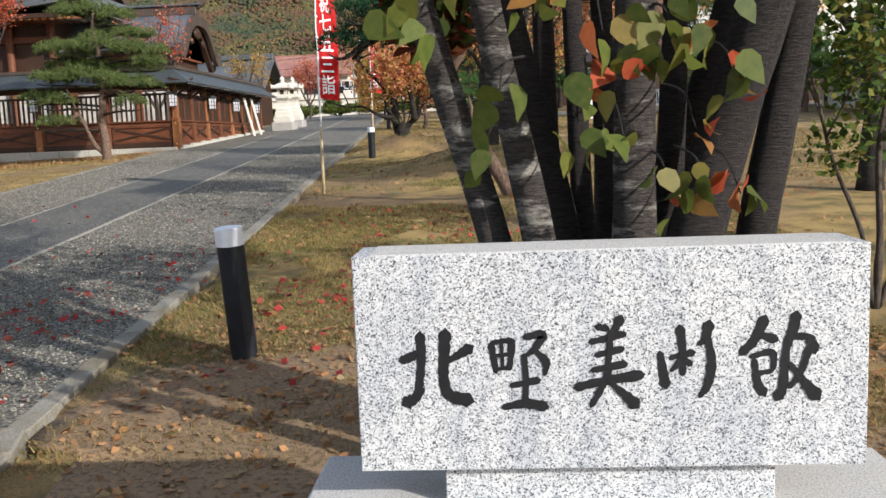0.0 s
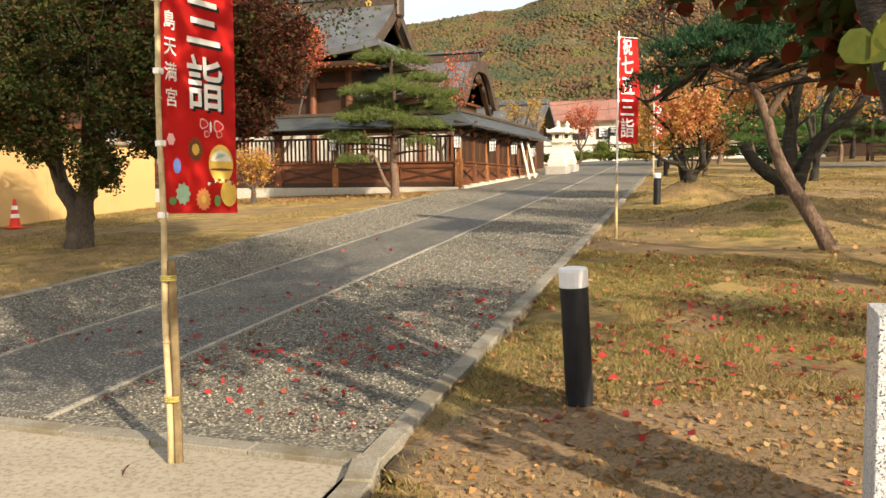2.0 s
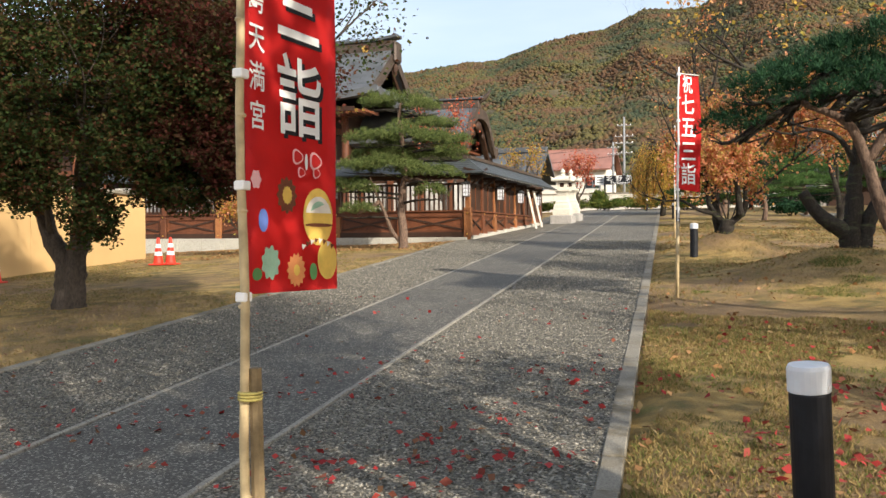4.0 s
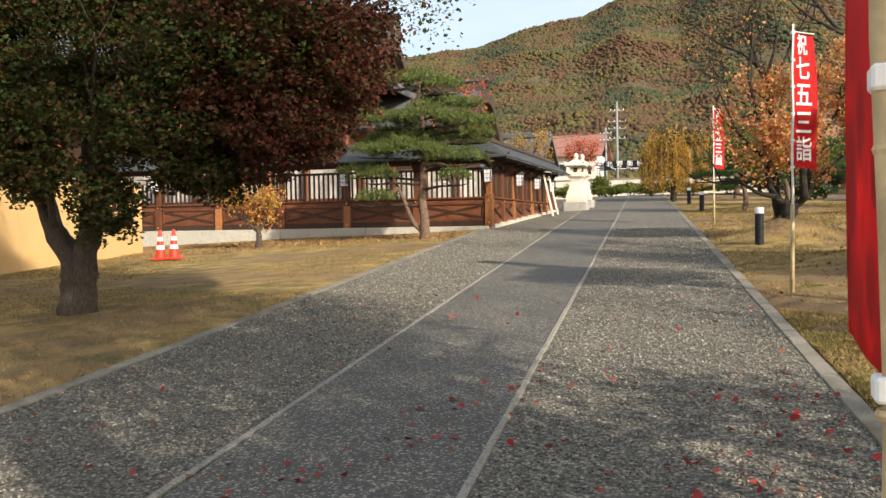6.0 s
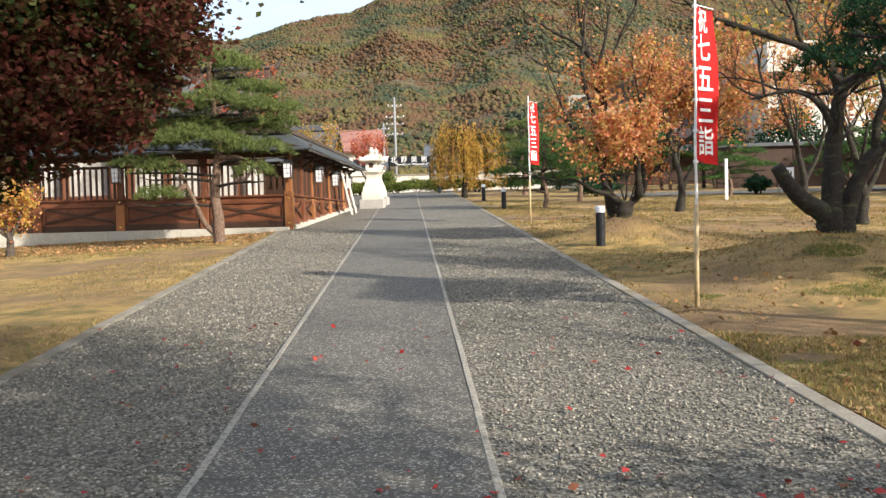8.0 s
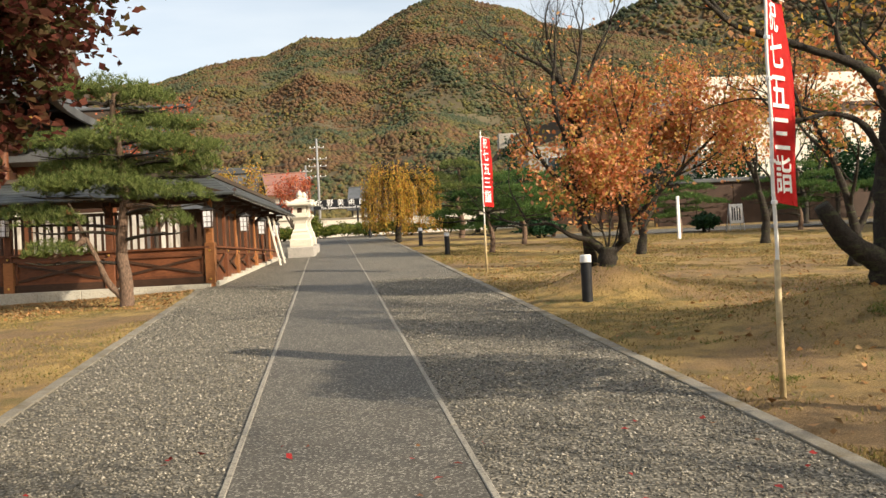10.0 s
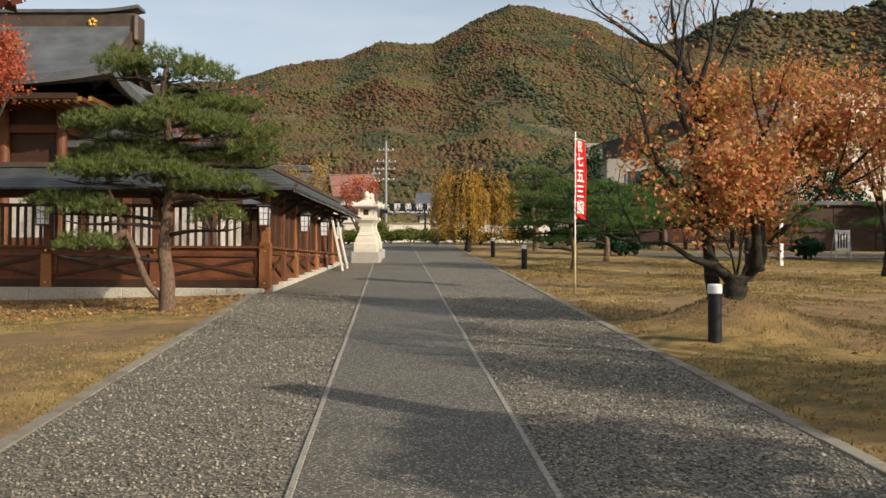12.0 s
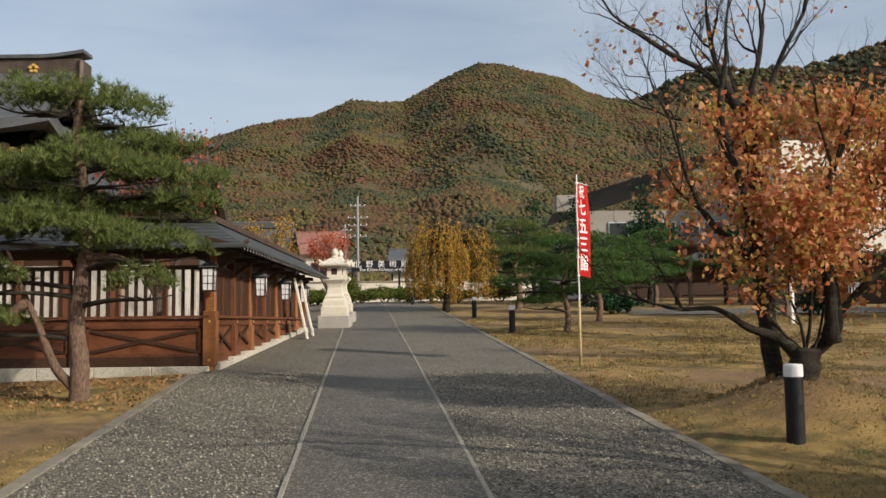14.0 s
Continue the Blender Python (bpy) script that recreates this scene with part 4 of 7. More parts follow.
nobori((-3.76, 27.5, gz(-3.76, 27.5) + 0.04), 56, 3.2, 3.06, 0.44, 1.58, 0.8,
       [("祝", 0.09, 0.24, 0.5), ("七", 0.27, 0.28, 0.5), ("五", 0.47, 0.30, 0.5), ("三", 0.67, 0.30, 0.5), ("詣", 0.87, 0.30, 0.5)],
       "red banner on a white pole standing in the lawn", False, 0.0, (0, 0))

# ---- shrine fence ----
FX, FY, SILL = -9.97, 27.55, 1.68
EAVE = 3.66


def lantern_hung(at):
    l = thing("hanging_lantern", "small white hanging lantern with dark wooden frame", "lantern", pose(*at) @ Matrix.Diagonal((1.12, 1.12, 1.12, 1)), "lanterns under the eaves")
    part("panel", lathe(bmesh.new(), [(0.075, -0.42), (0.085, -0.1)], square=True), M["paper"], l, "white frosted panels")
    bm = bmesh.new()
    for sx in (-1, 1):
        for sy in (-1, 1):
            beam(bm, (sx * 0.078, sy * 0.078, -0.44), (sx * 0.088, sy * 0.088, -0.08), 0.016, 0.016)
    for z, k in ((-0.43, 0.09), (-0.09, 0.10)):
        box(bm, -k, -k, z - 0.012, k, k, z + 0.012)
    for s in (-1, 1):
        box(bm, -0.004, s * 0.083 - 0.004, -0.42, 0.004, s * 0.083 + 0.004, -0.1)
        box(bm, s * 0.083 - 0.004, -0.004, -0.42, s * 0.083 + 0.004, 0.004, -0.1)
    for z in (-0.32, -0.21):
        box(bm, -0.086, -0.086, z - 0.005, 0.086, 0.086, z + 0.005)
    part("lantern_frame", bm, M["wood_dark"], l)
    part("lantern_roof", lathe(bmesh.new(), [(0.13, -0.08), (0.06, -0.02), (0.015, 0.02)], square=True), M["copper"], l)
    bm = bmesh.new()
    tube(bm, [(0, 0, 0.0), (0, 0, 0.16)], [0.008, 0.008], 6)
    part("hook", bm, M["black_metal"], l)
    return l


def cross_panel(par, a, b, z0, z1, mat, out):
    """Frame, backing board and two diagonal bars between posts a and b (x, y)."""
    ax, ay = a
    bxx, by = b
    bm = bmesh.new()
    n = Vector((*out, 0))
    beam(bm, (ax, ay, (z0 + z1) / 2), (bxx, by, (z0 + z1) / 2), 0.02, z1 - z0)
    part("backing_board", bm, mat, par)
    for p, q in (((ax, ay, z0 + 0.02), (bxx, by, z1 - 0.02)), ((ax, ay, z1 - 0.02), (bxx, by, z0 + 0.02))):
        bm = bmesh.new()
        s = n * (0.03 if p[2] < q[2] else 0.034)
        beam(bm, Vector(p) + s, Vector(q) + s, 0.03, 0.055)
        part("cross_bar", bm, M["wood_dark"], par)


def fence_run(name, label, start, step, count, solid):
    """A run of the roofed fence; solid: boards in place of pickets above the rail."""
    f = thing(name, label, "fence", kind="structure")
    dx, dy = step
    L = math.hypot(dx, dy)
    nx, ny = (1, 0) if solid else (0, -1)
    hw = 0.075
    for i in range(count + 1):
        x, y = start[0] + dx * i, start[1] + dy * i
        mat = M["wood_new"] if i == 0 or (solid and i % 2 == 0) else M["wood"]
        if solid and i == 0:
            pass
        else:
            part("post", bx(x - hw, y - hw, max(SILL - 0.05, gz(x, y)), x + hw, y + hw, EAVE + 0.02, bevel=0.006), mat, f)
            part("post_shoe", bx(x - hw - 0.035, y - hw - 0.035, SILL + 0.02 + (max(0, gz(x, y) - 1.62)), x + hw + 0.035, y + hw + 0.035, 2.375 if i else 2.62, bevel=0.008), M["wood_new"] if i % 2 == 0 else mat, f)
            for z in (1.80, 2.44):
                part("stud", lathe(bmesh.new(), [(0.028, 0.0), (0.024, 0.012), (0.008, 0.018)], 8), M["gold"], f, "small gilt stud").matrix_basis = pose(x + nx * 0.115, y + ny * 0.115, z, 90 if not solid else 0, 90 if solid else 0, 0)
        if i == count:
            break
        x2, y2 = x + dx, y + dy
        zs = SILL + (max(0, gz(x, y) - 1.60) if solid else 0)
        bm = bmesh.new()
        beam(bm, (x, y, zs + 0.10), (x2, y2, zs + 0.10), 0.11, 0.17)
        part("sill", bm, M["wood_dark"] if not solid else M["wood"], f)
        bm = bmesh.new()
        beam(bm, (x, y, 2.44), (x2, y2, 2.44), 0.10, 0.12)
        part("rail", bm, M["wood"], f)
        bm = bmesh.new()
        beam(bm, (x + nx * 0.02, y + ny * 0.02, 2.525), (x2 + nx * 0.02, y2 + ny * 0.02, 2.525), 0.19, 0.045)
        part("rail_cap", bm, M["wood"], f)
        if solid:
            cross_panel(f, (x, y), (x2, y2), zs + 0.18, 2.39, M["wood"], (nx, ny))
        else:
            ux, uy = dx / L * 0.14, dy / L * 0.14
            bm = bmesh.new()
            for z in (zs + 0.21, 2.36):
                beam(bm, (x + ux + nx * 0.03, y + uy + ny * 0.03, z), (x2 - ux + nx * 0.03, y2 - uy + ny * 0.03, z), 0.05, 0.05)
            for q in ((x + ux * 1.2, y + uy * 1.2), (x2 - ux * 1.2, y2 - uy * 1.2)):
                beam(bm, (q[0] + nx * 0.03, q[1] + ny * 0.03, zs + 0.2), (q[0] + nx * 0.03, q[1] + ny * 0.03, 2.37), 0.05, 0.05)
            part("panel_frame", bm, M["wood"], f)
            cross_panel(f, (x + ux, y + uy), (x2 - ux, y2 - uy), zs + 0.23, 2.34, M["wood"], (nx, ny))
        for z, hh in ((3.58, 0.14), (3.36, 0.07)):
            bm = bmesh.new()
            beam(bm, (x, y, z), (x2, y2, z), 0.10, hh)
            part("head_beam", bm, M["wood_dark"], f)
        if solid:
            bm = bmesh.new()
            beam(bm, (x, y, 2.95), (x2, y2, 2.95), 0.03, 0.80)
            part("board_panel", bm, M["wood_dark"], f)
            bm = bmesh.new()
            for k in (0.06, 0.5, 0.94):
                beam(bm, (x + dx * k + 0.02, y + dy * k, 2.55), (x + dx * k + 0.02, y + dy * k, 3.33), 0.035, 0.04)
            part("batten", bm, M["wood"], f)
        else:
            m = int(L / 0.155)
            for k in range(1, m):
                q = (x + dx * k / m, y + dy * k / m)
                part("picket", bx(q[0] - 0.026, q[1] - 0.022, 2.545, q[0] + 0.026, q[1] + 0.022, 3.33), M["wood_dark"], f)
        # bracket arm under the eave
        bm = bmesh.new()
        beam(bm, (x - nx * 0.1, y - ny * 0.1, 3.60), (x + nx * 0.50, y + ny * 0.50, 3.56), 0.07, 0.09)
        beam(bm, (x + nx * 0.05, y + ny * 0.05, 3.30), (x + nx * 0.38, y + ny * 0.38, 3.52), 0.05, 0.07)
        part("bracket", bm, M["wood_dark"], f)
    # footing blocks
    n = int(L * count / 0.95)
    for k in range(n):
        t0, t1 = k / n, (k + 1) / n
        a = (start[0] + dx * count * t0, start[1] + dy * count * t0)
        b = (start[0] + dx * count * t1, start[1] + dy * count * t1)
        mid = ((a[0] + b[0]) / 2, (a[1] + b[1]) / 2)
        g = gz(*mid)
        top = SILL + 0.02 + (max(0, g - 1.60) if solid else 0)
        x0, x1 = sorted((a[0], b[0]))
        y0, y1 = sorted((a[1], b[1]))
        if solid:
            part("footing_block", bx(x0 - 0.12, y0 + 0.004, g - 0.2, x0 + 0.16, y1 - 0.004, top, bevel=0.01), M["footing"], f)
        else:
            part("footing_block", bx(x0 + 0.004, y0 - 0.16, g - 0.3, x1 - 0.004, y0 + 0.12, top, bevel=0.01), M["footing"], f)
    return f


fence_run("wall_fence_front", "roofed red-brown timber fence with pickets and crossed panels", (FX, FY), (-2.22, 0.0), 6, False)
fence_run("wall_fence_side", "roofed red-brown timber fence with boarded panels beside the path", (FX, FY), (0.0, 1.44), 7, True)
lantern_hung((FX + 0.03, FY - 0.26, 3.43))
for y in (30.43, 33.31, 36.2):
    lantern_hung((FX + 0.27, y, 3.43))
lantern_hung((FX - 4.44, FY - 0.26, 3.43))
lantern_hung((FX - 11.1, FY - 0.26, 3.43))


def fence_roof(name, x0, y0, x1, y1, along):
    """Low two-sided copper roof with stepped courses, ridge and rafter ends."""
    r = thing(name, "dark weathered copper roof over the fence", "roof", kind="structure")
    zr, ze, half = 4.14, EAVE, 0.72
    n = 7
    for side in (-1, 1):
        for i in range(n):
            o0, o1 = half * i / n, half * (i + 1) / n + 0.015
            z0, z1 = zr - (zr - ze) * (i / n) ** 0.9, zr - (zr - ze) * ((i + 1) / n) ** 0.9
            bm = bmesh.new()
            hip0, hip1 = o0, o1
            if along == "y":
                pts = [(x0 + side * o0, y0 - hip0, z0), (x0 + side * o1, y0 - hip1, z1), (x0 + side * o1, y1, z1), (x0 + side * o0, y1, z0)] if side > 0 else [(x0 - o0, y0 + hip0, z0), (x0 - o1, y0 + hip1, z1), (x0 - o1, y1, z1), (x0 - o0, y1, z0)]
            else:
                pts = [(x1 + hip0, y0 - o0, z0), (x1 + hip1, y0 - o1, z1), (x0, y0 - o1, z1), (x0, y0 - o0, z0)] if side < 0 else [(x1 - hip0, y0 + o0, z0), (x1 - hip1, y0 + o1, z1), (x0, y0 + o1, z1), (x0, y0 + o0, z0)]
            lo = [bm.verts.new((p[0], p[1], p[2] - 0.03)) for p in pts]
            hi = [bm.verts.new((p[0], p[1], p[2] + 0.012)) for p in pts]
            bm.faces.new(hi)
            bm.faces.new(lo[::-1])
            for k in range(4):
                bm.faces.new((lo[k], lo[(k + 1) % 4], hi[(k + 1) % 4], hi[k]))
            bmesh.ops.recalc_face_normals(bm, faces=bm.faces)
            part("copper_course", bm, M["copper_dark"], r)
    bm = bmesh.new()
    if along == "y":
        beam(bm, (x0, y0, zr + 0.04), (x0, y1, zr + 0.04), 0.16, 0.10)
    else:
        beam(bm, (x0, y0, zr + 0.04), (x1, y0, zr + 0.04), 0.16, 0.10)
    part("ridge_cap", bm, M["copper_ridge"], r)
    if along == "y":
        cnt = int((y1 - y0 + half) / 0.24)
        for k in range(cnt):
            y = y0 - half + 0.1 + k * 0.24
            bm = bmesh.new()
            beam(bm, (x0 + 0.05, y if y > y0 - 0.05 else y, 3.80), (x0 + half - 0.03, y, 3.635), 0.05, 0.06)
            part("rafter", bm, M["wood_dark"], r)
            part("rafter_tip", bx(x0 + half - 0.032, y - 0.028, 3.60, x0 + half - 0.024, y + 0.028, 3.665), M["white"], r, "white painted rafter end")
    else:
        cnt = int((x1 - x0 + half) / 0.24)
        for k in range(cnt):
            x = x1 + half - 0.1 - k * 0.24
            bm = bmesh.new()
            beam(bm, (x, y0 - 0.05, 3.80), (x, y0 - half + 0.03, 3.635), 0.05, 0.06)
            part("rafter", bm, M["wood_dark"], r)
    return r


fence_roof("roof_fence_side", FX, FY, 0, 37.8, "y")
fence_roof("roof_fence_front", -23.5, FY, FX, 0, "x")

# ---- shrine halls behind the fence ----


def curved_roof(par, x0, x1, yc, half, zr, ze, gable_x, skirt, name="roof_slope", turn_up=0.55):
    """Hip-and-gable roof with sagging slopes: ridge along x from x0 to x1, skirt past the gable at x1."""
    nu, nv = 26, 14
    for side in (-1, 1):
        bm = bmesh.new()
        g = []
        for j in range(nv):
            t = j / (nv - 1)
            row = []
            for i in range(nu):
                s = i / (nu - 1)
                reach = x1 + (skirt * max(0.0, (t - 0.5) / 0.5) if t > 0.5 else 0.0)
                x = x0 + (reach - x0) * s
                z = zr - (zr - ze) * (1 - (1 - t) ** 1.55)
                z += turn_up * (s ** 9) * t ** 3
                row.append(bm.verts.new((x, yc + side * half * t, z)))
            g.append(row)
        for j in range(nv - 1):
            for i in range(nu - 1):
                bm.faces.new((g[j][i], g[j][i + 1], g[j + 1][i + 1], g[j + 1][i]))
        bmesh.ops.recalc_face_normals(bm, faces=bm.faces)
        bmesh.ops.solidify(bm, geom=bm.faces[:], thickness=0.28)
        part(name, bm, M["copper"], par, smooth=False)
    # east skirt below the gable
    bm = bmesh.new()
    g = []
    for j in range(8):
        t = j / 7
        tt = 0.5 + 0.5 * t
        z = zr - (zr - ze) * (1 - (1 - tt) ** 1.55)
        row = []
        for i in range(17):
            s = -1 + 2 * i / 16
            row.append(bm.verts.new((x1 + skirt * t, yc + s * half * tt, z + turn_up * tt ** 3 * abs(s) ** 5)))
        g.append(row)
    for j in range(7):
        for i in range(16):
            bm.faces.new((g[j][i], g[j][i + 1], g[j + 1][i + 1], g[j + 1][i]))
    bmesh.ops.recalc_face_normals(bm, faces=bm.faces)
    bmesh.ops.solidify(bm, geom=bm.faces[:], thickness=0.25)
    part("roof_skirt", bm, M["copper"], par)
    # gable wall and bargeboards
    bm = bmesh.new()
    prof = []
    for k in range(-8, 9):
        t = abs(k) / 8 * 0.5
        prof.append((yc + math.copysign(half * t, k), zr - (zr - ze) * (1 - (1 - t) ** 1.55) - 0.3))
    fr = [bm.verts.new((gable_x, y, z)) for y, z in prof]
    bm.faces.new(fr)
    bmesh.ops.solidify(bm, geom=bm.faces[:], thickness=0.1)
    part("gable_wall", bm, M["plaster"], par, "pale gable field")
    for sgn in (-1, 1):
        bm = bmesh.new()
        pts = [(x1 + 0.04, y, z + 0.22) for y, z in prof if (y - yc) * sgn >= -0.01]
        pts.sort(key=lambda p: abs(p[1] - yc))
        for a, b in zip(pts, pts[1:]):
            beam(bm, a, b, 0.16, 0.42)
        part("bargeboard", bm, M["copper_ridge"], par, "broad brown bargeboard")
        bm = bmesh.new()
        for a, b in zip(pts, pts[1:]):
            beam(bm, (a[0] - 0.3, a[1], a[2] - 0.36), (b[0] - 0.3, b[1], b[2] - 0.36), 0.1, 0.26)
        part("inner_bargeboard", bm, M["wood_dark"], par)
    part("gable_pendant", lathe(bmesh.new(), [(0.04, zr - 1.1), (0.13, zr - 0.9), (0.15, zr - 0.7), (0.06, zr - 0.5)], 8, (x1 + 0.1, yc)), M["wood_dark"], par, "carved gable pendant")
    # ridge
    part("ridge", bx(x0, yc - 0.28, zr - 0.1, x1 + 0.12, yc + 0.28, zr + 0.62, bevel=0.03), M["copper_ridge"], par, "tall brown copper ridge")
    bm = bmesh.new()
    for k in range(9):
        xa = x1 - 2.4 + k * 0.3
        beam(bm, (xa, yc, zr + 0.68 + 0.10 * max(0, k - 4) ** 1.6 / 8), (xa + 0.31, yc, zr + 0.68 + 0.10 * max(0, k - 3) ** 1.6 / 8), 0.78, 0.12)
    beam(bm, (x0, yc, zr + 0.68), (x1 - 2.4, yc, zr + 0.68), 0.78, 0.12)
    part("ridge_cap", bm, M["copper"], par)
    part("ridge_end", bx(x1 + 0.10, yc - 0.42, zr - 0.45, x1 + 0.3, yc + 0.42, zr + 0.58, bevel=0.08), M["copper_ridge"], par)
    for dx in (1.4, 5.5, 9.6):
        bm = bmesh.new()
        for k in range(5):
            a = math.pi / 2 + 2 * math.pi * k / 5
            rr = bmesh.ops.create_uvsphere(bm, u_segments=8, v_segments=5, radius=0.085)
            bmesh.ops.translate(bm, vec=(x1 - dx + 0.11 * math.cos(a), yc - 0.30, zr + 0.27 + 0.11 * math.sin(a)), verts=rr["verts"])
        part("crest", bm, M["gold"], par, "gilt plum-blossom crest")


def eave_works(par, x0, x1, y, z, n, face="y"):
    """Rows of rafter ends and a bracket beam beneath an eave."""
    for k in range(n):
        x = x0 + (x1 - x0) * k / (n - 1)
        rf = part("rafter", bx(x - 0.06, y, z - 0.12, x + 0.06, y + 1.6, z + 0.02), M["wood"], par)
        part("rafter_tip", bx(x - 0.062, y - 0.012, z - 0.122, x + 0.062, y - 0.002, z + 0.022), M["gold"], rf, "gilt rafter end")


def hall():
    h = thing("shrine_hall", "large timber shrine hall with curved dark copper roof", "shrine")
    curved_roof(h, -42.0, -18.3, 42.2, 5.6, 10.8, 7.5, -18.75, 1.5)
    part("wall", bx(-41, 38.6, 4.4, -19.2, 45.8, 7.4), M["wood_dark"], h, "dark timber wall")
    part("lower_wall", bx(-41, 38.6, 1.2, -19.2, 45.8, 4.396), M["old_plaster"], h, "stained white plaster wall")
    for k in range(12):
        x = -19.2 - k * 1.9
        part("pillar", lathe(bmesh.new(), [(0.17, 1.3), (0.17, 7.4)], 12, (x, 38.45)), M["wood"], h)
    for z in (2.9, 5.1, 6.6):
        part("tie_beam", bx(-41, 38.42, z - 0.13, -19.0, 38.58, z + 0.13), M["wood"], h)
        part("tie_beam", bx(-19.26, 38.6, z - 0.13, -19.06, 45.8, z + 0.13), M["wood"], h)
    eave_works(h, -41, -17.6, 36.9, 7.35, 70)
    part("eave_board", bx(-42, 36.75, 7.28, -18.0, 36.9, 7.46), M["wood_dark"], h, "dark eave board")
    part("veranda", bx(-41, 36.8, 1.9, -18.4, 38.4, 2.05, bevel=0.02), M["wood"], h)
    part("plinth", bx(-41.5, 36.5, 0.8, -18.0, 46.0, 1.72, bevel=0.03), M["grey_stone"], h)
    big = thing("rear_hall", "taller shrine hall roof rising behind", "shrine")
    curved_roof(big, -52.0, -25.6, 44.5, 7.0, 14.2, 9.5, -26.1, 2.2)
    part("wall", bx(-51, 40.5, 1.2, -27, 48.5, 9.4), M["plaster"], big)


hall()


def karahafu_hall():
    h = thing("gabled_annex", "shrine annex with an undulating gable roof", "shrine", pose(-0.6, 0, -0.15))
    yc, half, zr = 41.7, 2.9, 7.95
    prof = []
    for k in range(-16, 17):
        t = k / 16
        z = zr - 1.75 * (1 - math.cos(math.pi * min(1.0, abs(t) * 1.1) ** 1.5)) / 2 + 0.22 * max(0, abs(t) - 0.8) * 5
        prof.append((yc + half * t, z))
    for name, x0, x1, dz, th, mat, label in (("roof_slope", -18.6, -13.2, 0.0, 0.22, "copper", ""), ("bargeboard", -13.2, -13.0, -0.02, 0.50, "copper_ridge", "undulating brown bargeboard"), ("inner_board", -13.5, -13.3, -0.5, 0.3, "wood_dark", "dark inner board")):
        bm = bmesh.new()
        v = [[bm.verts.new((x, y, z + dz + s)) for y, z in prof] for x, s in ((x0, 0), (x1, 0), (x1, -th), (x0, -th))]
        for a, b in ((0, 1), (1, 2), (2, 3), (3, 0)):
            for i in range(len(prof) - 1):
                bm.faces.new((v[a][i], v[a][i + 1], v[b][i + 1], v[b][i]))
        for e in (0, -1):
            bm.faces.new([v[k][e] for k in range(4)])
        bmesh.ops.recalc_face_normals(bm, faces=bm.faces)
        part(name, bm, M[mat], h, label)
    bm = bmesh.new()
    bm.faces.new([bm.verts.new((-13.7, y, z - 0.3)) for y, z in prof])
    bmesh.ops.solidify(bm, geom=bm.faces[:], thickness=0.1)
    part("gable_wall", bm, M["plaster"], h, "cream gable field with carving")
    for y, z, r in ((yc, zr - 0.85, 0.34), (yc - 0.8, zr - 1.25, 0.2), (yc + 0.8, zr - 1.25, 0.2)):
        bm = bmesh.new()
        rr = bmesh.ops.create_icosphere(bm, subdivisions=2, radius=r)
        bmesh.ops.transform(bm, matrix=Matrix.Translation((-13.2, y, z)) @ Matrix.Diagonal((0.4, 1.2, 0.8, 1)), verts=rr["verts"])
        part("carving", bm, M["wood_dark"], h, "dark carved pendant")
    part("ridge", bx(-19, yc - 0.2, zr, -13.1, yc + 0.2, zr + 0.42, bevel=0.03), M["copper_ridge"], h)
    part("ridge_cap", bx(-19, yc - 0.3, zr + 0.42, -12.9, yc + 0.3, zr + 0.52, bevel=0.02), M["copper"], h)
    part("ridge_horn", tube(bmesh.new(), smooth_line([(-13.1, yc, zr + 0.4), (-12.8, yc, zr + 0.55), (-12.6, yc, zr + 0.85)], 3), [0.16, 0.15, 0.13, 0.11, 0.09, 0.07, 0.05], 8), M["copper_ridge"], h, "upturned ridge horn")
    part("wall", bx(-18.5, 39.8, 4.4, -13.9, 43.6, 6.4), M["wood_dark"], h, "dark timber wall")
    part("lower_wall", bx(-18.5, 39.8, 1.2, -13.9, 43.6, 4.396), M["old_plaster"], h, "stained white plaster wall")
    for x in (-18.4, -16.9, -15.4, -13.95):
        part("pillar", bx(x - 0.13, 39.66, 1.2, x + 0.13, 39.8, 6.5), M["wood"], h)
    part("beam", bx(-18.6, 39.5, 5.75, -13.2, 39.66, 6.1), M["wood"], h)
    part("beam", bx(-13.9, 39.5, 5.9, -13.7, 43.9, 6.2), M["wood"], h)


karahafu_hall()


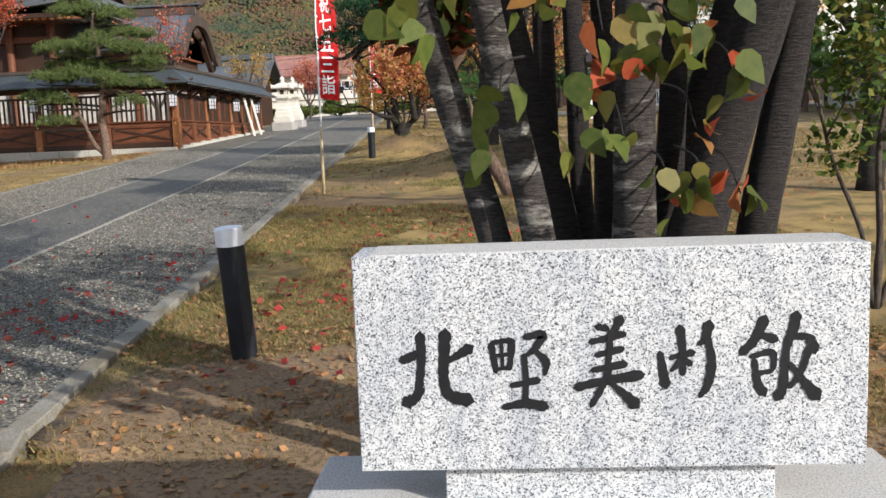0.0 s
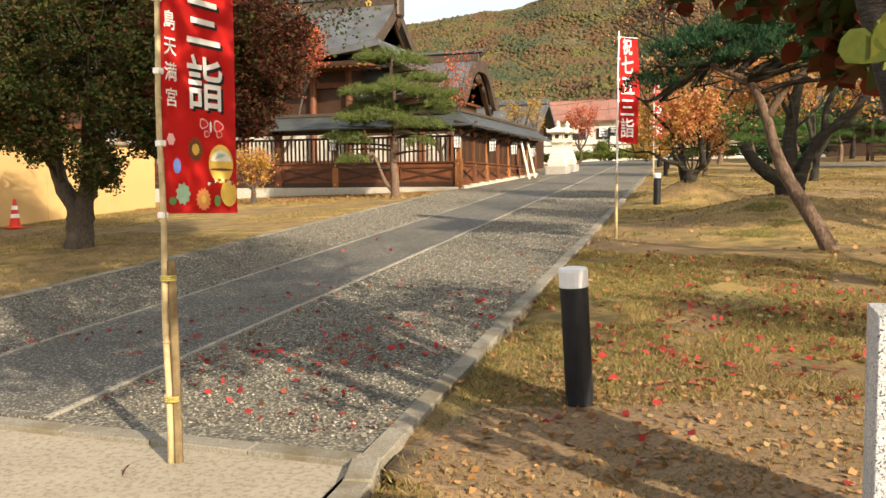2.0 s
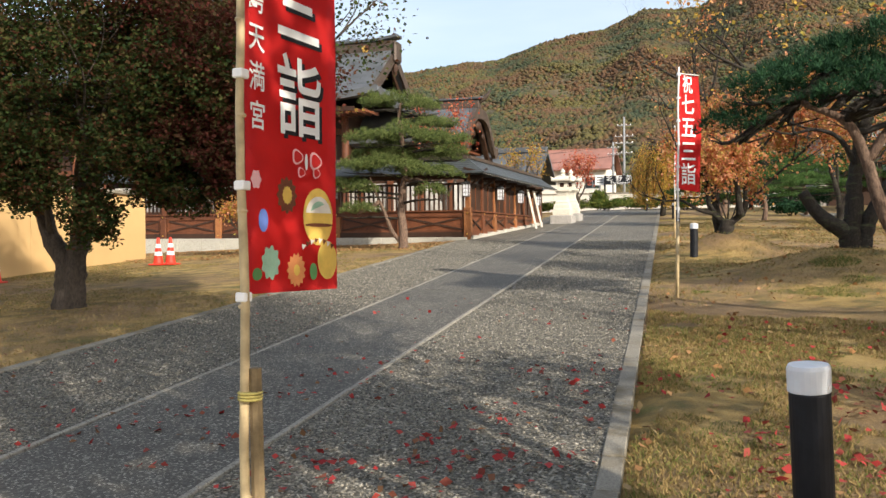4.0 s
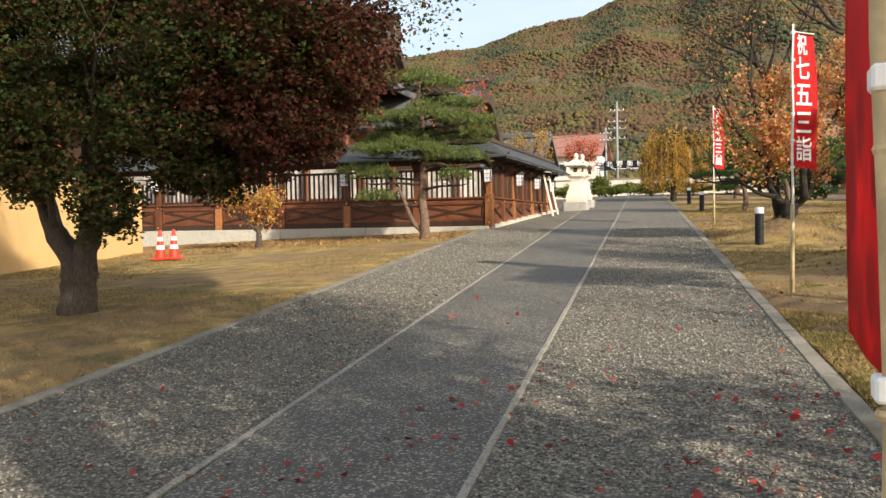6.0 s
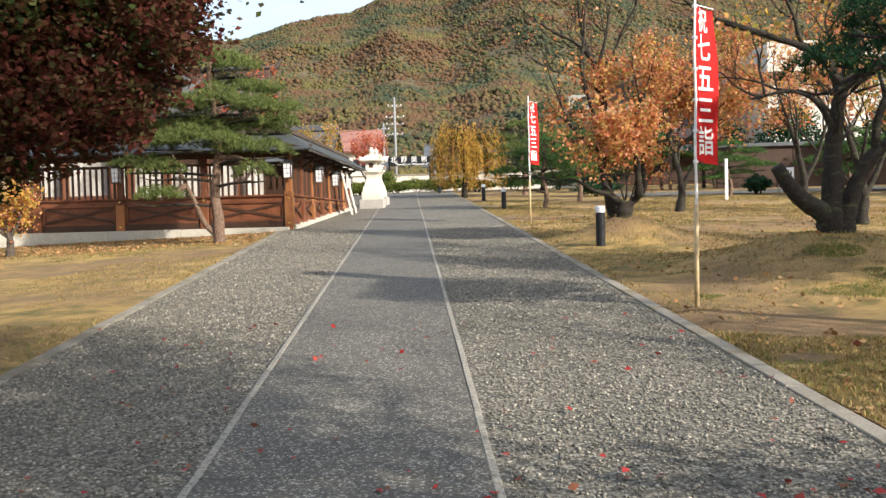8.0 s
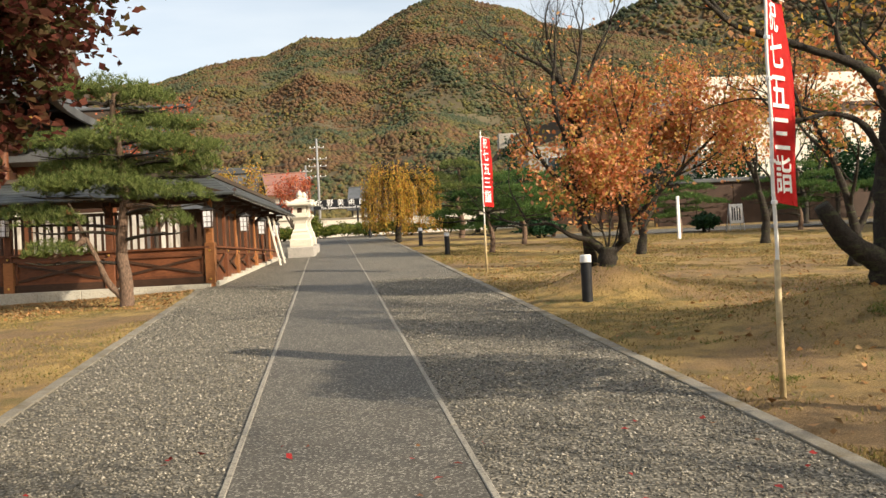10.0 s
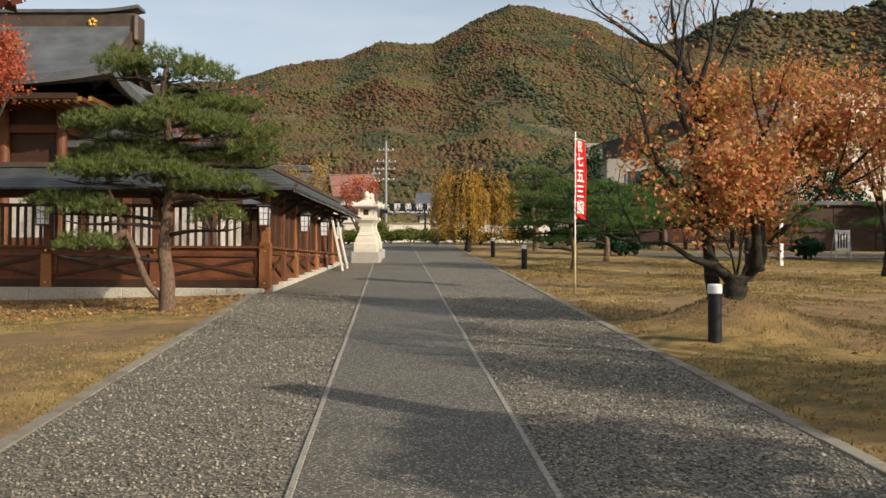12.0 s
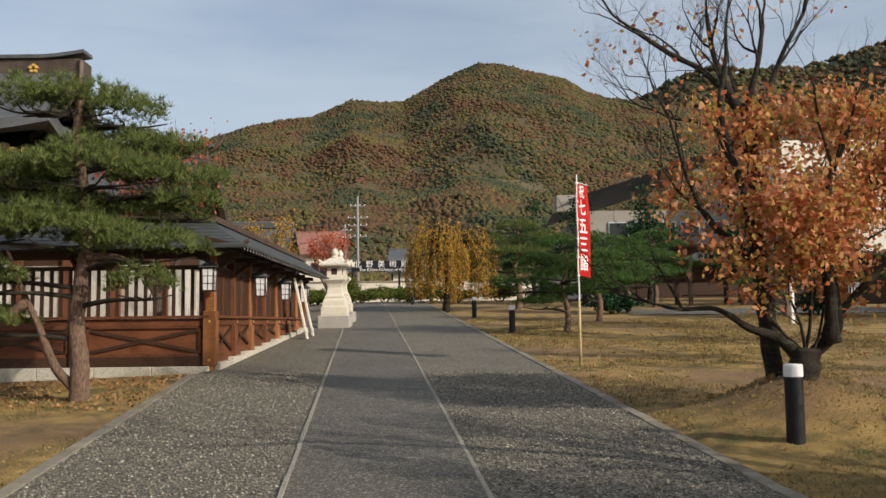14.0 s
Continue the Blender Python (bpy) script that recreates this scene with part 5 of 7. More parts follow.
def gable_house(name, label, x0, x1, y0, y1, zg, zw, zr, wall, roof, over=0.6, cat="house", windows=()):
    """A plain house with its ridge along x, gables, eaves, and windows on the south wall."""
    h = thing(name, label, cat)
    part("wall", bx(x0, y0, zg, x1, y1, zw), M[wall], h)
    yc = (y0 + y1) / 2
    for side in (-1, 1):
        bm = bmesh.new()
        ye = yc + side * ((y1 - y0) / 2 + over)
        k = (zr - zw) / ((y1 - y0) / 2)
        v = [bm.verts.new(p) for p in ((x0 - over, yc, zr), (x1 + over, yc, zr), (x1 + over, ye, zw - over * k), (x0 - over, ye, zw - over * k))]
        bm.faces.new(v)
        bmesh.ops.recalc_face_normals(bm, faces=bm.faces)
        bmesh.ops.solidify(bm, geom=bm.faces[:], thickness=-0.18)
        part("roof", bm, M[roof], h)
    for x in (x0, x1):
        bm = bmesh.new()
        bm.faces.new([bm.verts.new(p) for p in ((x, y0, zw), (x, y1, zw), (x, yc, zr - 0.05))])
        bmesh.ops.solidify(bm, geom=bm.faces[:], thickness=0.1)
        part("gable", bm, M[wall], h)
    part("ridge", bx(x0 - over, yc - 0.2, zr - 0.05, x1 + over, yc + 0.2, zr + 0.25, bevel=0.03), M[roof], h)
    for wx, wz, ww, wh in windows:
        w = part("window", bx(wx, y0 - 0.06, wz, wx + ww, y0 + 0.05, wz + wh, bevel=0.01), M["grey_metal"], h)
        part("pane", bx(wx + 0.06, y0 - 0.075, wz + 0.06, wx + ww / 2 - 0.03, y0 - 0.055, wz + wh - 0.06), M["glass"], w)
        part("pane", bx(wx + ww / 2 + 0.03, y0 - 0.075, wz + 0.06, wx + ww - 0.06, y0 - 0.055, wz + wh - 0.06), M["glass"], w)
    return h


gable_house("low_hall", "low outbuilding with dark copper gable roof", -18.0, -12.9, 48.0, 51.6, 2.5, 5.2, 6.45, "wood_dark", "copper", 0.7, "outbuilding")
gable_house("cream_house", "cream two-storey house with faded red roof", -26.5, -17.2, 106, 115, 3.5, 9.9, 12.3, "plaster", "rusty_roof", 0.7, "house",
            [(-25.5, 7.4, 1.8, 1.4), (-22.5, 7.4, 1.8, 1.4), (-19.6, 7.4, 1.8, 1.4), (-25.5, 4.4, 1.8, 1.6), (-21.5, 4.4, 2.2, 1.6)])
gable_house("far_house", "small pale house beyond the street", -10.5, -3.8, 98, 106, 3.5, 7.4, 9.6, "plaster", "copper", 0.6, "house", [(-9.6, 5.2, 1.6, 1.2), (-6.8, 5.2, 1.6, 1.2)])


# ---- stone lantern and leaning boards ----
def stone_lantern(at):
    s = thing("stone_lantern", "large cream stone lantern on a stepped granite base", "lantern", pose(*at) @ Matrix.Diagonal((0.9, 0.9, 0.89, 1)), "stone lanterns beside the path")
    part("base_step", bx(-0.52, -0.52, -0.15, 0.52, 0.52, 0.38, bevel=0.03), M["grey_stone"], s, "rough grey granite step")
    part("foot", lathe(bmesh.new(), [(0.40, 0.38), (0.41, 0.45), (0.41, 0.66), (0.37, 0.70), (0.35, 0.86), (0.30, 0.95)], square=True), M["lantern_stone"], s)
    part("shaft", lathe(bmesh.new(), [(0.29, 0.95), (0.30, 1.0), (0.24, 1.1), (0.21, 1.3), (0.24, 1.42), (0.31, 1.5), (0.35, 1.54), (0.35, 1.62)], square=True), M["lantern_stone"], s)
    fb = part("fire_box", lathe(bmesh.new(), [(0.22, 1.62), (0.23, 1.66), (0.23, 1.98), (0.21, 2.02)], square=True), M["lantern_stone"], s)
    part("opening", bx(-0.10, -0.236, 1.72, 0.10, -0.20, 1.93, bevel=0.01), M["wood_dark"], fb, "dark window of the fire box")
    part("opening", bx(0.20, -0.10, 1.72, 0.236, 0.10, 1.93, bevel=0.01), M["wood_dark"], fb, "dark window of the fire box")
    bm = bmesh.new()
    lathe(bm, [(0.44, 2.0), (0.47, 2.04), (0.46, 2.10), (0.30, 2.18), (0.14, 2.28)], square=True)
    part("cap_stone", bm, M["lantern_stone"], s, "flared cap stone")
    for sx in (-1, 1):
        for sy in (-1, 1):
            part("cap_horn", tube(bmesh.new(), [(sx * 0.34, sy * 0.34, 2.10), (sx * 0.44, sy * 0.44, 2.14), (sx * 0.47, sy * 0.47, 2.22)], [0.07, 0.05, 0.02], 6), M["lantern_stone"], s)
    part("finial", lathe(bmesh.new(), [(0.11, 2.26), (0.13, 2.32), (0.08, 2.36), (0.12, 2.44), (0.10, 2.52), (0.02, 2.62)], 12), M["lantern_stone"], s)
    return s


stone_lantern((-9.18, 38.7, gz(-9.18, 38.7)))
stone_lantern((-9.3, 41.2, gz(-9.3, 41.2)))
for y in (34.3, 35.3):
    b = thing("leaning_board", "white painted board leaning on the fence", "board", group="boards leaning on the fence")
    for nm, za, zb, w, off in (("plank", 0.0, 1.0, 0.22, 0.0), ("brace", 0.10, 0.14, 0.26, 0.02)):
        bm = bmesh.new()
        foot, head = Vector((-9.36, y, gz(-9.4, y))), Vector((-9.66, y - 0.12, 3.5))
        a, c = foot.lerp(head, za), foot.lerp(head, zb)
        v = [bm.verts.new(p + Vector((off + dx, dy, 0))) for p in (a, c) for dx, dy in ((0, -w / 2), (0.035, -w / 2), (0.035, w / 2), (0, w / 2))]
        for q in ((0, 1, 2, 3), (4, 5, 6, 7), (0, 1, 5, 4), (1, 2, 6, 5), (2, 3, 7, 6), (3, 0, 4, 7)):
            bm.faces.new([v[k] for k in q])
        bmesh.ops.recalc_face_normals(bm, faces=bm.faces)
        part(nm, bm, M["board"], b)


# ---- far end of the path ----
def museum_sign():
    s = thing("museum_sign", "black overhead name board with white lettering on posts", "sign", pose(-9.7, 64.0, 0))
    for x in (-1.42, 1.3):
        part("post", bx(x - 0.06, -0.06, gz(-9.7, 64) - 0.1, x + 0.06, 0.06, 5.95), M["black_metal"], s)
    part("board", bx(-1.46, -0.1, 5.36, 2.1, 0.05, 5.98, bevel=0.01), M["black_metal"], s)
    for k, ch in enumerate("北野美術館"):
        bm = text_mesh(ch, 0.44, 0.004)
        bmesh.ops.transform(bm, matrix=pose(-1.1 + 0.68 * k, -0.106, 5.76, 90, 0, 0), verts=bm.verts)
        part("character", bm, M["white"], s, "white character")
    bm = text_mesh("The Kitano Museum of Art", 0.24, 0.003)
    bmesh.ops.transform(bm, matrix=pose(0.3, -0.106, 5.46, 90, 0, 0), verts=bm.verts)
    part("lettering", bm, M["white"], s, "white roman lettering")
    w = thing("white_notice", "small white notice board beside the name board", "sign", pose(-11.5, 64.2, 0))
    part("panel", bx(-0.34, -0.03, 5.35, 0.34, 0.03, 6.05, bevel=0.01), M["white"], w)
    part("post", bx(-0.04, 0.03, gz(-11, 64) - 0.1, 0.04, 0.1, 5.9), M["grey_metal"], w)
    for k in range(3):
        part("line_of_writing", bx(-0.22, -0.036, 5.86 - k * 0.18, 0.2, -0.03, 5.92 - k * 0.18), M["ink"], w)


museum_sign()


def utility_pole(x, y, top, arms, seed):
    u = thing("utility_pole", "grey utility pole with crossarms and insulators", "utility pole", pose(x, y, 3.6), "utility poles beyond the street")
    h = top - 3.6
    part("mast", tube(bmesh.new(), [(0, 0, 0), (0, 0, h * 0.5), (0, 0, h)], [0.14, 0.12, 0.09], 10), M["pole_grey"], u, smooth=True)
    for z, w in arms:
        part("crossarm", bx(-w / 2, -0.06, h - z - 0.035, w / 2, 0.06, h - z + 0.035), M["pole_grey"], u)
        for k in range(4):
            part("insulator", lathe(bmesh.new(), [(0.03, h - z + 0.035), (0.05, h - z + 0.09), (0.03, h - z + 0.16)], 8, (-w / 2 + 0.06 + (w - 0.12) * k / 3, 0)), M["white"], u)
    return u


utility_pole(-13.48, 93.5, 14.0, ((0.9, 1.4), (2.0, 1.85), (2.7, 1.75), (3.7, 1.6)), 1)
utility_pole(-14.8, 95.0, 11.6, ((0.6, 1.2), (1.3, 1.2)), 2)
wires = thing("power_lines", "thin black overhead power lines", "cable", kind="structure")
for z in (12.9, 11.8, 11.1, 10.1):
    bm = bmesh.new()
    tube(bm, [(-13.48 + 40 * k / 14, 93.5, z - 1.1 * math.sin(math.pi * k / 14)) for k in range(15)], [0.022] * 15, 4)
    part("wire", bm, M["black_metal"], wires)
    bm = bmesh.new()
    tube(bm, [(-13.48 - 40 * k / 14, 93.5, z - 1.1 * math.sin(math.pi * k / 14)) for k in range(15)], [0.022] * 15, 4)
    part("wire", bm, M["black_metal"], wires)

bw = thing("boundary_wall", "low pale concrete boundary wall at the far end", "wall", kind="structure")
for k in range(22):
    part("wall_panel", bx(-30 + k * 2.4, 68, 3.4, -30 + k * 2.4 + 2.385, 68.2, 4.9, bevel=0.01), M["plaster"], bw)
part("coping", bx(-30, 67.94, 4.9, 22.8, 68.26, 5.0, bevel=0.01), M["kerb"], bw)
tagged(obj("street", bx(-60, 70, 3.3, 60, 78, 3.68), M["slab"]), "grey street beyond the boundary wall", "road", kind="structure")


def shrub(label, at, r, n, mat, leaf, seed, trunks=5, name="shrub"):
    nr, rn = np.random.default_rng(seed), random.Random(seed)
    s = thing(name, label, "shrub", pose(*at))
    bm = bmesh.new()
    for k in range(trunks):
        a = rn.uniform(0, 6.28)
        tube(bm, smooth_line([(0.1 * math.cos(a), 0.1 * math.sin(a), -0.05), (0.3 * r[0] * math.cos(a), 0.3 * r[1] * math.sin(a), r[2] * 0.8), (0.6 * r[0] * math.cos(a), 0.6 * r[1] * math.sin(a), r[2] * 1.5)], 3), [0.03, 0.028, 0.025, 0.02, 0.018, 0.014, 0.01], 5)
    part("stems", bm, M["bark_dark"], s)
    v, f = leaf_cards(nr, in_blob(nr, n, (0, 0, r[2]), r, 0.3), leaf)
    raw("crown", v, f, M[mat], s)
    return s


for k, (x, y, rx, rz, mt) in enumerate(((-12.5, 58, 1.7, 0.62, "lf_green"), (-10.2, 58.5, 1.9, 0.6, "lf_green"), (-7.6, 57.5, 1.6, 0.66, "lf_green"), (-11.0, 60.5, 0.8, 1.25, "lf_green"), (-5.2, 57, 1.6, 0.6, "lf_green"), (0.2, 44.5, 1.3, 0.4, "lf_pine_dark"), (6.6, 42.6, 0.7, 0.42, "lf_pine_dark"), (-14.5, 58, 1.7, 0.7, "lf_green"), (-9.0, 60, 1.8, 0.75, "lf_green"), (-3.0, 58, 1.7, 0.8, "lf_green"), (-0.5, 56, 1.7, 0.9, "lf_pine_dark"), (2.0, 57, 1.8, 1.0, "lf_pine_dark"), (-13.0, 61.5, 1.9, 0.8, "lf_green"), (-6.4, 60.5, 1.9, 0.8, "lf_green"))):
    shrub("rounded clipped green bush near the path's end", (x, y, gz(x, y)), (rx, 0.9, rz * (0.62 if y > 50 else 1.0)), 2600, mt, 0.11, 40 + k)

# weeping tree with yellow leaves
def weeping_tree(at):
    nr, rn = np.random.default_rng(9), random.Random(9)
    t = thing("weeping_tree", "weeping tree with hanging yellow and orange foliage", "tree", pose(*at))
    part("trunk", tube(bmesh.new(), smooth_line([(0, 0, -0.1), (0.1, 0, 1.2), (-0.05, 0.1, 2.2), (0.1, 0, 2.9)], 4), [0.16 - 0.007 * i for i in range(13)], 9, 0.05, rn), M["bark_dark"], t, smooth=True)
    bm = bmesh.new()
    pts = []
    for k in range(190):
        a = rn.uniform(0, 6.283)
        r = (1.55 + 0.35 * math.sin(a * 3 + 1) + rn.uniform(-0.2, 0.2)) * math.sqrt(rn.random()) + 0.1
        top = 3.45 - 0.3 * (r / 1.7) ** 2 + 0.25 * math.sin(a * 2) + rn.uniform(-0.6, 0.25)
        low = rn.uniform(0.25, 1.3)
        line = smooth_line([(0, 0, 2.4), (r * 0.55 * math.cos(a), r * 0.55 * math.sin(a), top), (r * math.cos(a), r * math.sin(a), top - 0.5), (r * 1.06 * math.cos(a), r * 1.06 * math.sin(a), low)], 4)
        tube(bm, line, [0.02 - 0.0013 * i for i in range(len(line))], 3)
        for q in range(90):
            z = low + (top - low) * rn.random() ** 0.9
            rr = r * (1.05 - 0.4 * max(0, (z - top + 0.5)) ** 1.0)
            pts.append((rr * math.cos(a) + rn.gauss(0, 0.05), rr * math.sin(a) + rn.gauss(0, 0.05), z))
    part("branchwork", bm, M["bark_dark"], t)
    v, f = leaf_cards(nr, pts, 0.10, droop=1.2, narrow=0.45)
    raw("crown", v, f, M["lf_yellow"], t)


weeping_tree((-5.85, 48.2, gz(-5.85, 48.2)))

# ---- pines ----
pine_tree("trained red pine with layered green needle pads before the fence", (-10.92, 24.45, gz(-10.92, 24.45)),
          [(0, 0, -0.1), (0.0, 0, 0.5), (-0.06, 0.02, 1.0), (0.0, 0, 1.6), (0.04, 0.05, 2.2), (0.0, 0, 2.9), (-0.1, 0, 3.6), (-0.05, 0, 4.05)],
          [(-0.15, 0, 3.95, 0.62, 0.6, 0.34), (0.55, 0.1, 3.82, 0.62, 0.6, 0.30), (-0.75, 0, 4.0, 0.5, 0.6, 0.26), (0.25, -0.3, 2.95, 1.0, 0.8, 0.33)] + [(1.15, 0.1, 2.85, 0.75, 0.7, 0.30),
           (-0.9, -0.1, 2.95, 0.85, 0.75, 0.30), (1.45, 0, 2.52, 0.45, 0.55, 0.24), (-0.35, -0.2, 2.15, 1.1, 0.85, 0.28), (0.85, -0.2, 1.95, 0.85, 0.7, 0.28), (-1.35, 0.1, 2.25, 0.6, 0.6, 0.26),
           (0.95, -0.3, 1.45, 0.42, 0.42, 0.26), (-1.3, -0.1, 0.98, 0.65, 0.5, 0.24), (-1.9, 0.3, 1.75, 0.6, 0.5, 0.22), (0.2, 0.5, 3.4, 0.9, 0.6, 0.3), (-0.6, 0.4, 2.55, 1.0, 0.7, 0.3), (0.5, 0.5, 2.4, 1.0, 0.6, 0.28), (-1.2, -0.2, 1.55, 0.6, 0.5, 0.22), (0.9, 0.2, 3.35, 0.6, 0.6, 0.26)],
          [[(-0.02, 0, 0.12), (-0.30, -0.03, 0.42), (-0.52, -0.05, 0.95), (-0.78, -0.05, 1.5), (-1.0, 0, 2.0)], [(-0.7, -0.05, 1.3), (-1.0, -0.08, 1.1), (-1.35, -0.1, 0.95)], [(0.03, 0, 1.9), (0.6, -0.1, 1.85), (1.1, -0.2, 1.5)]],
          tufts=1000, needle=0.12, per=10, r=0.135, seed=3, spread=1.22)

_pads_s = [(0, 0, 2.2, 0.65, 0.6, 0.22), (-0.75, 0.1, 1.78, 0.7, 0.6, 0.2), (0.75, -0.1, 1.85, 0.75, 0.6, 0.2), (0, -0.4, 1.45, 0.95, 0.7, 0.22), (-1.2, 0, 1.15, 0.75, 0.6, 0.2), (1.25, 0.1, 1.25, 0.8, 0.6, 0.2), (0.3, 0.3, 0.95, 0.8, 0.7, 0.18), (-0.7, -0.3, 0.72, 0.6, 0.5, 0.15)]
_trunk_s = [(0, 0, -0.1), (0.05, 0, 0.5), (-0.08, 0, 1.1), (0.05, 0, 1.7), (0, 0, 2.2)]
for i, (x, y, k) in enumerate(((-2.79, 35.8, 1.0), (-1.08, 40.6, 1.1), (-2.86, 49.0, 1.5), (3.0, 50.0, 1.3), (0.8, 45.0, 1.1), (9.5, 40.5, 1.05), (12.5, 37.0, 1.3), (5.0, 41.0, 0.9), (15.5, 34.0, 1.25))):
    pine_tree("low trained pine with flat green pads on the lawn", (x, y, gz(x, y)), [(a * k, b * k, c * k) for a, b, c in _trunk_s], [tuple(q * k for q in p) for p in _pads_s],
              tufts=430, needle=0.15, per=8, r=0.10 * k, mat="lf_pine" if i == 2 else "lf_pine_mid", seed=20 + i, width=0.016, spread=1.3, group="trained pines on the lawn")

# leaning pine
pine_tree("leaning pine with bare slanting trunk and dark crown", (0.22, 12.25, gz(0.22, 12.25) + 0.07),
          [(0.05, 0, -0.15), (-0.12, 0.0, 0.22), (-0.42, 0, 0.72), (-0.66, 0, 1.2), (-0.82, 0.0, 1.75), (-1.02, -0.02, 2.15), (-1.5, -0.05, 2.4)],
          [(-1.15, 0, 2.6, 0.6, 0.6, 0.3), (-1.75, 0.1, 2.3, 0.6, 0.5, 0.24), (-2.2, 0.1, 2.12, 0.45, 0.45, 0.2), (-0.6, 0.3, 2.62, 0.55, 0.6, 0.26), (-0.2, 0, 2.3, 0.4, 0.5, 0.24), (-1.45, 0.4, 2.72, 0.55, 0.5, 0.22), (-0.9, -0.3, 2.38, 0.5, 0.5, 0.22), (-1.9, -0.2, 2.52, 0.45, 0.5, 0.2), (0.1, 0.2, 2.6, 0.45, 0.5, 0.22), (-0.45, 0.2, 3.05, 0.7, 0.7, 0.26), (-1.1, 0.4, 2.98, 0.5, 0.5, 0.2), (0.3, 0.1, 3.0, 0.6, 0.6, 0.24)],
          [[(-0.8, 0, 1.7), (-0.55, 0.05, 2.1), (-0.3, 0, 2.3)]],
          tufts=800, needle=0.12, per=9, r=0.115, mat="lf_pine_dark", seed=12, spread=1.1)
# conifer crown high at the near side
pine_tree("tall dark pine standing farther into the lawn", (3.6, 19.5, gz(3.6, 19.5)),
          [(0, 0, -0.1), (0.1, 0, 1.5), (-0.1, 0, 3.0), (0.1, 0, 4.4), (0, 0, 5.2)],
          [(-1.2, 0, 3.4, 1.2, 1.0, 0.3), (1.2, 0.2, 3.6, 1.2, 1.0, 0.3), (0, -0.6, 4.3, 1.3, 1.0, 0.3), (0, 0, 5.2, 1.0, 1.0, 0.35), (-0.6, 0.6, 4.8, 1.0, 0.8, 0.3)],
          tufts=300, needle=0.16, per=8, r=0.17, mat="lf_pine_dark", seed=14, width=0.016)

# ---- broadleaf trees ----
# orange persimmon-like tree on its mound
broadleaf("orange_tree", "spreading tree with orange autumn leaves on a grassy mound", (-2.26, 22.0, gz(-2.26, 22.0) + 0.43),
          [([(0, 0, -0.15), (-0.06, 0, 0.25), (-0.32, 0, 0.55), (-0.42, 0.05, 1.1), (-0.55, 0.05, 2.0), (-0.75, 0.1, 2.9), (-0.7, 0, 3.5)], 0.125, 0.022),
           ([(0, 0, -0.2), (0.0, 0, 0.05), (0.03, 0, 0.33)], 0.22, 0.15),
           ([(0.02, 0, -0.1), (0.12, 0.05, 0.25), (0.40, 0.05, 0.55), (0.42, 0.1, 1.2), (0.80, 0.15, 1.95), (1.2, 0.1, 2.45)], 0.115, 0.022),
           ([(0.3, 0, 0.4), (0.25, -0.15, 0.9), (0.15, -0.25, 1.6), (0.3, -0.25, 2.2)], 0.10, 0.035),
           ([(-0.25, 0, 0.45), (-0.6, -0.1, 0.55), (-0.95, -0.15, 0.75), (-1.3, -0.1, 0.75)], 0.06, 0.02),
           ([(0.35, 0.1, 0.6), (0.85, 0.1, 1.1), (1.5, 0.1, 1.7), (2.1, 0, 2.3)], 0.05, 0.02),
           ([(-0.4, 0.05, 1.2), (-0.9, 0.1, 1.7), (-1.15, 0.1, 2.2)], 0.06, 0.025)],
          "lf_orange", 9500, 0.072, "bark_dark", 31, depth=4, length=0.72, radius=0.020, spread=0.15, lift=0.2,
          blobs=[((1.4, 0.1, 2.4), (1.3, 0.9, 0.9), 1000), ((-0.2, 0, 2.1), (0.9, 0.8, 0.6), 600), ((2.2, 0.4, 2.1), (1.1, 0.8, 0.9), 700), ((0.7, -0.1, 2.6), (1.0, 0.7, 0.5), 450), ((-0.9, 0, 1.7), (0.7, 0.8, 0.8), 300), ((0.4, -0.3, 1.5), (1.1, 0.7, 0.6), 260)], droop=0.6, leafy=lambda q: q.z < 2.95 and q.x > -1.35 and (q.x > -0.6 or q.z > 0.9))
# bare upper crown of its neighbour just behind
broadleaf("bare_tree", "nearly leafless tree with a fan of thin dark twigs", (-2.38, 22.4, gz(-2.38, 22.4) + 0.36),
          [([(0, 0, -0.2), (-0.12, 0, 0.7), (-0.16, 0, 1.5), (-0.18, 0, 2.35), (-0.24, 0, 2.85), (-0.48, 0, 3.35)], 0.11, 0.055),
           ([(-0.44, 0, 3.25), (-0.75, 0.05, 3.55), (-1.1, 0.0, 3.72), (-1.5, 0.0, 4.0)], 0.05, 0.022),
           ([(-0.42, 0, 3.2), (-0.55, 0.1, 3.7), (-0.62, 0.1, 4.2)], 0.045, 0.024),
           ([(-0.3, 0, 2.95), (-0.15, -0.1, 3.45), (-0.05, -0.1, 4.0)], 0.05, 0.024),
           ([(-0.25, 0, 2.85), (0.05, 0.1, 3.3), (0.25, 0.1, 3.75), (0.5, 0.1, 4.2)], 0.045, 0.022),
           ([(-0.2, 0, 2.5), (-0.7, -0.1, 2.85), (-1.15, -0.1, 2.95)], 0.035, 0.018)],
          "lf_orange", 140, 0.07, "bark_dark", 34, depth=5, length=0.52, radius=0.017, spread=0.06, lift=0.16, kids=(3, 3), sides=6, shrink=0.74, bend=0.6, low=0.55, leafy=lambda q: q.z < 4.3)
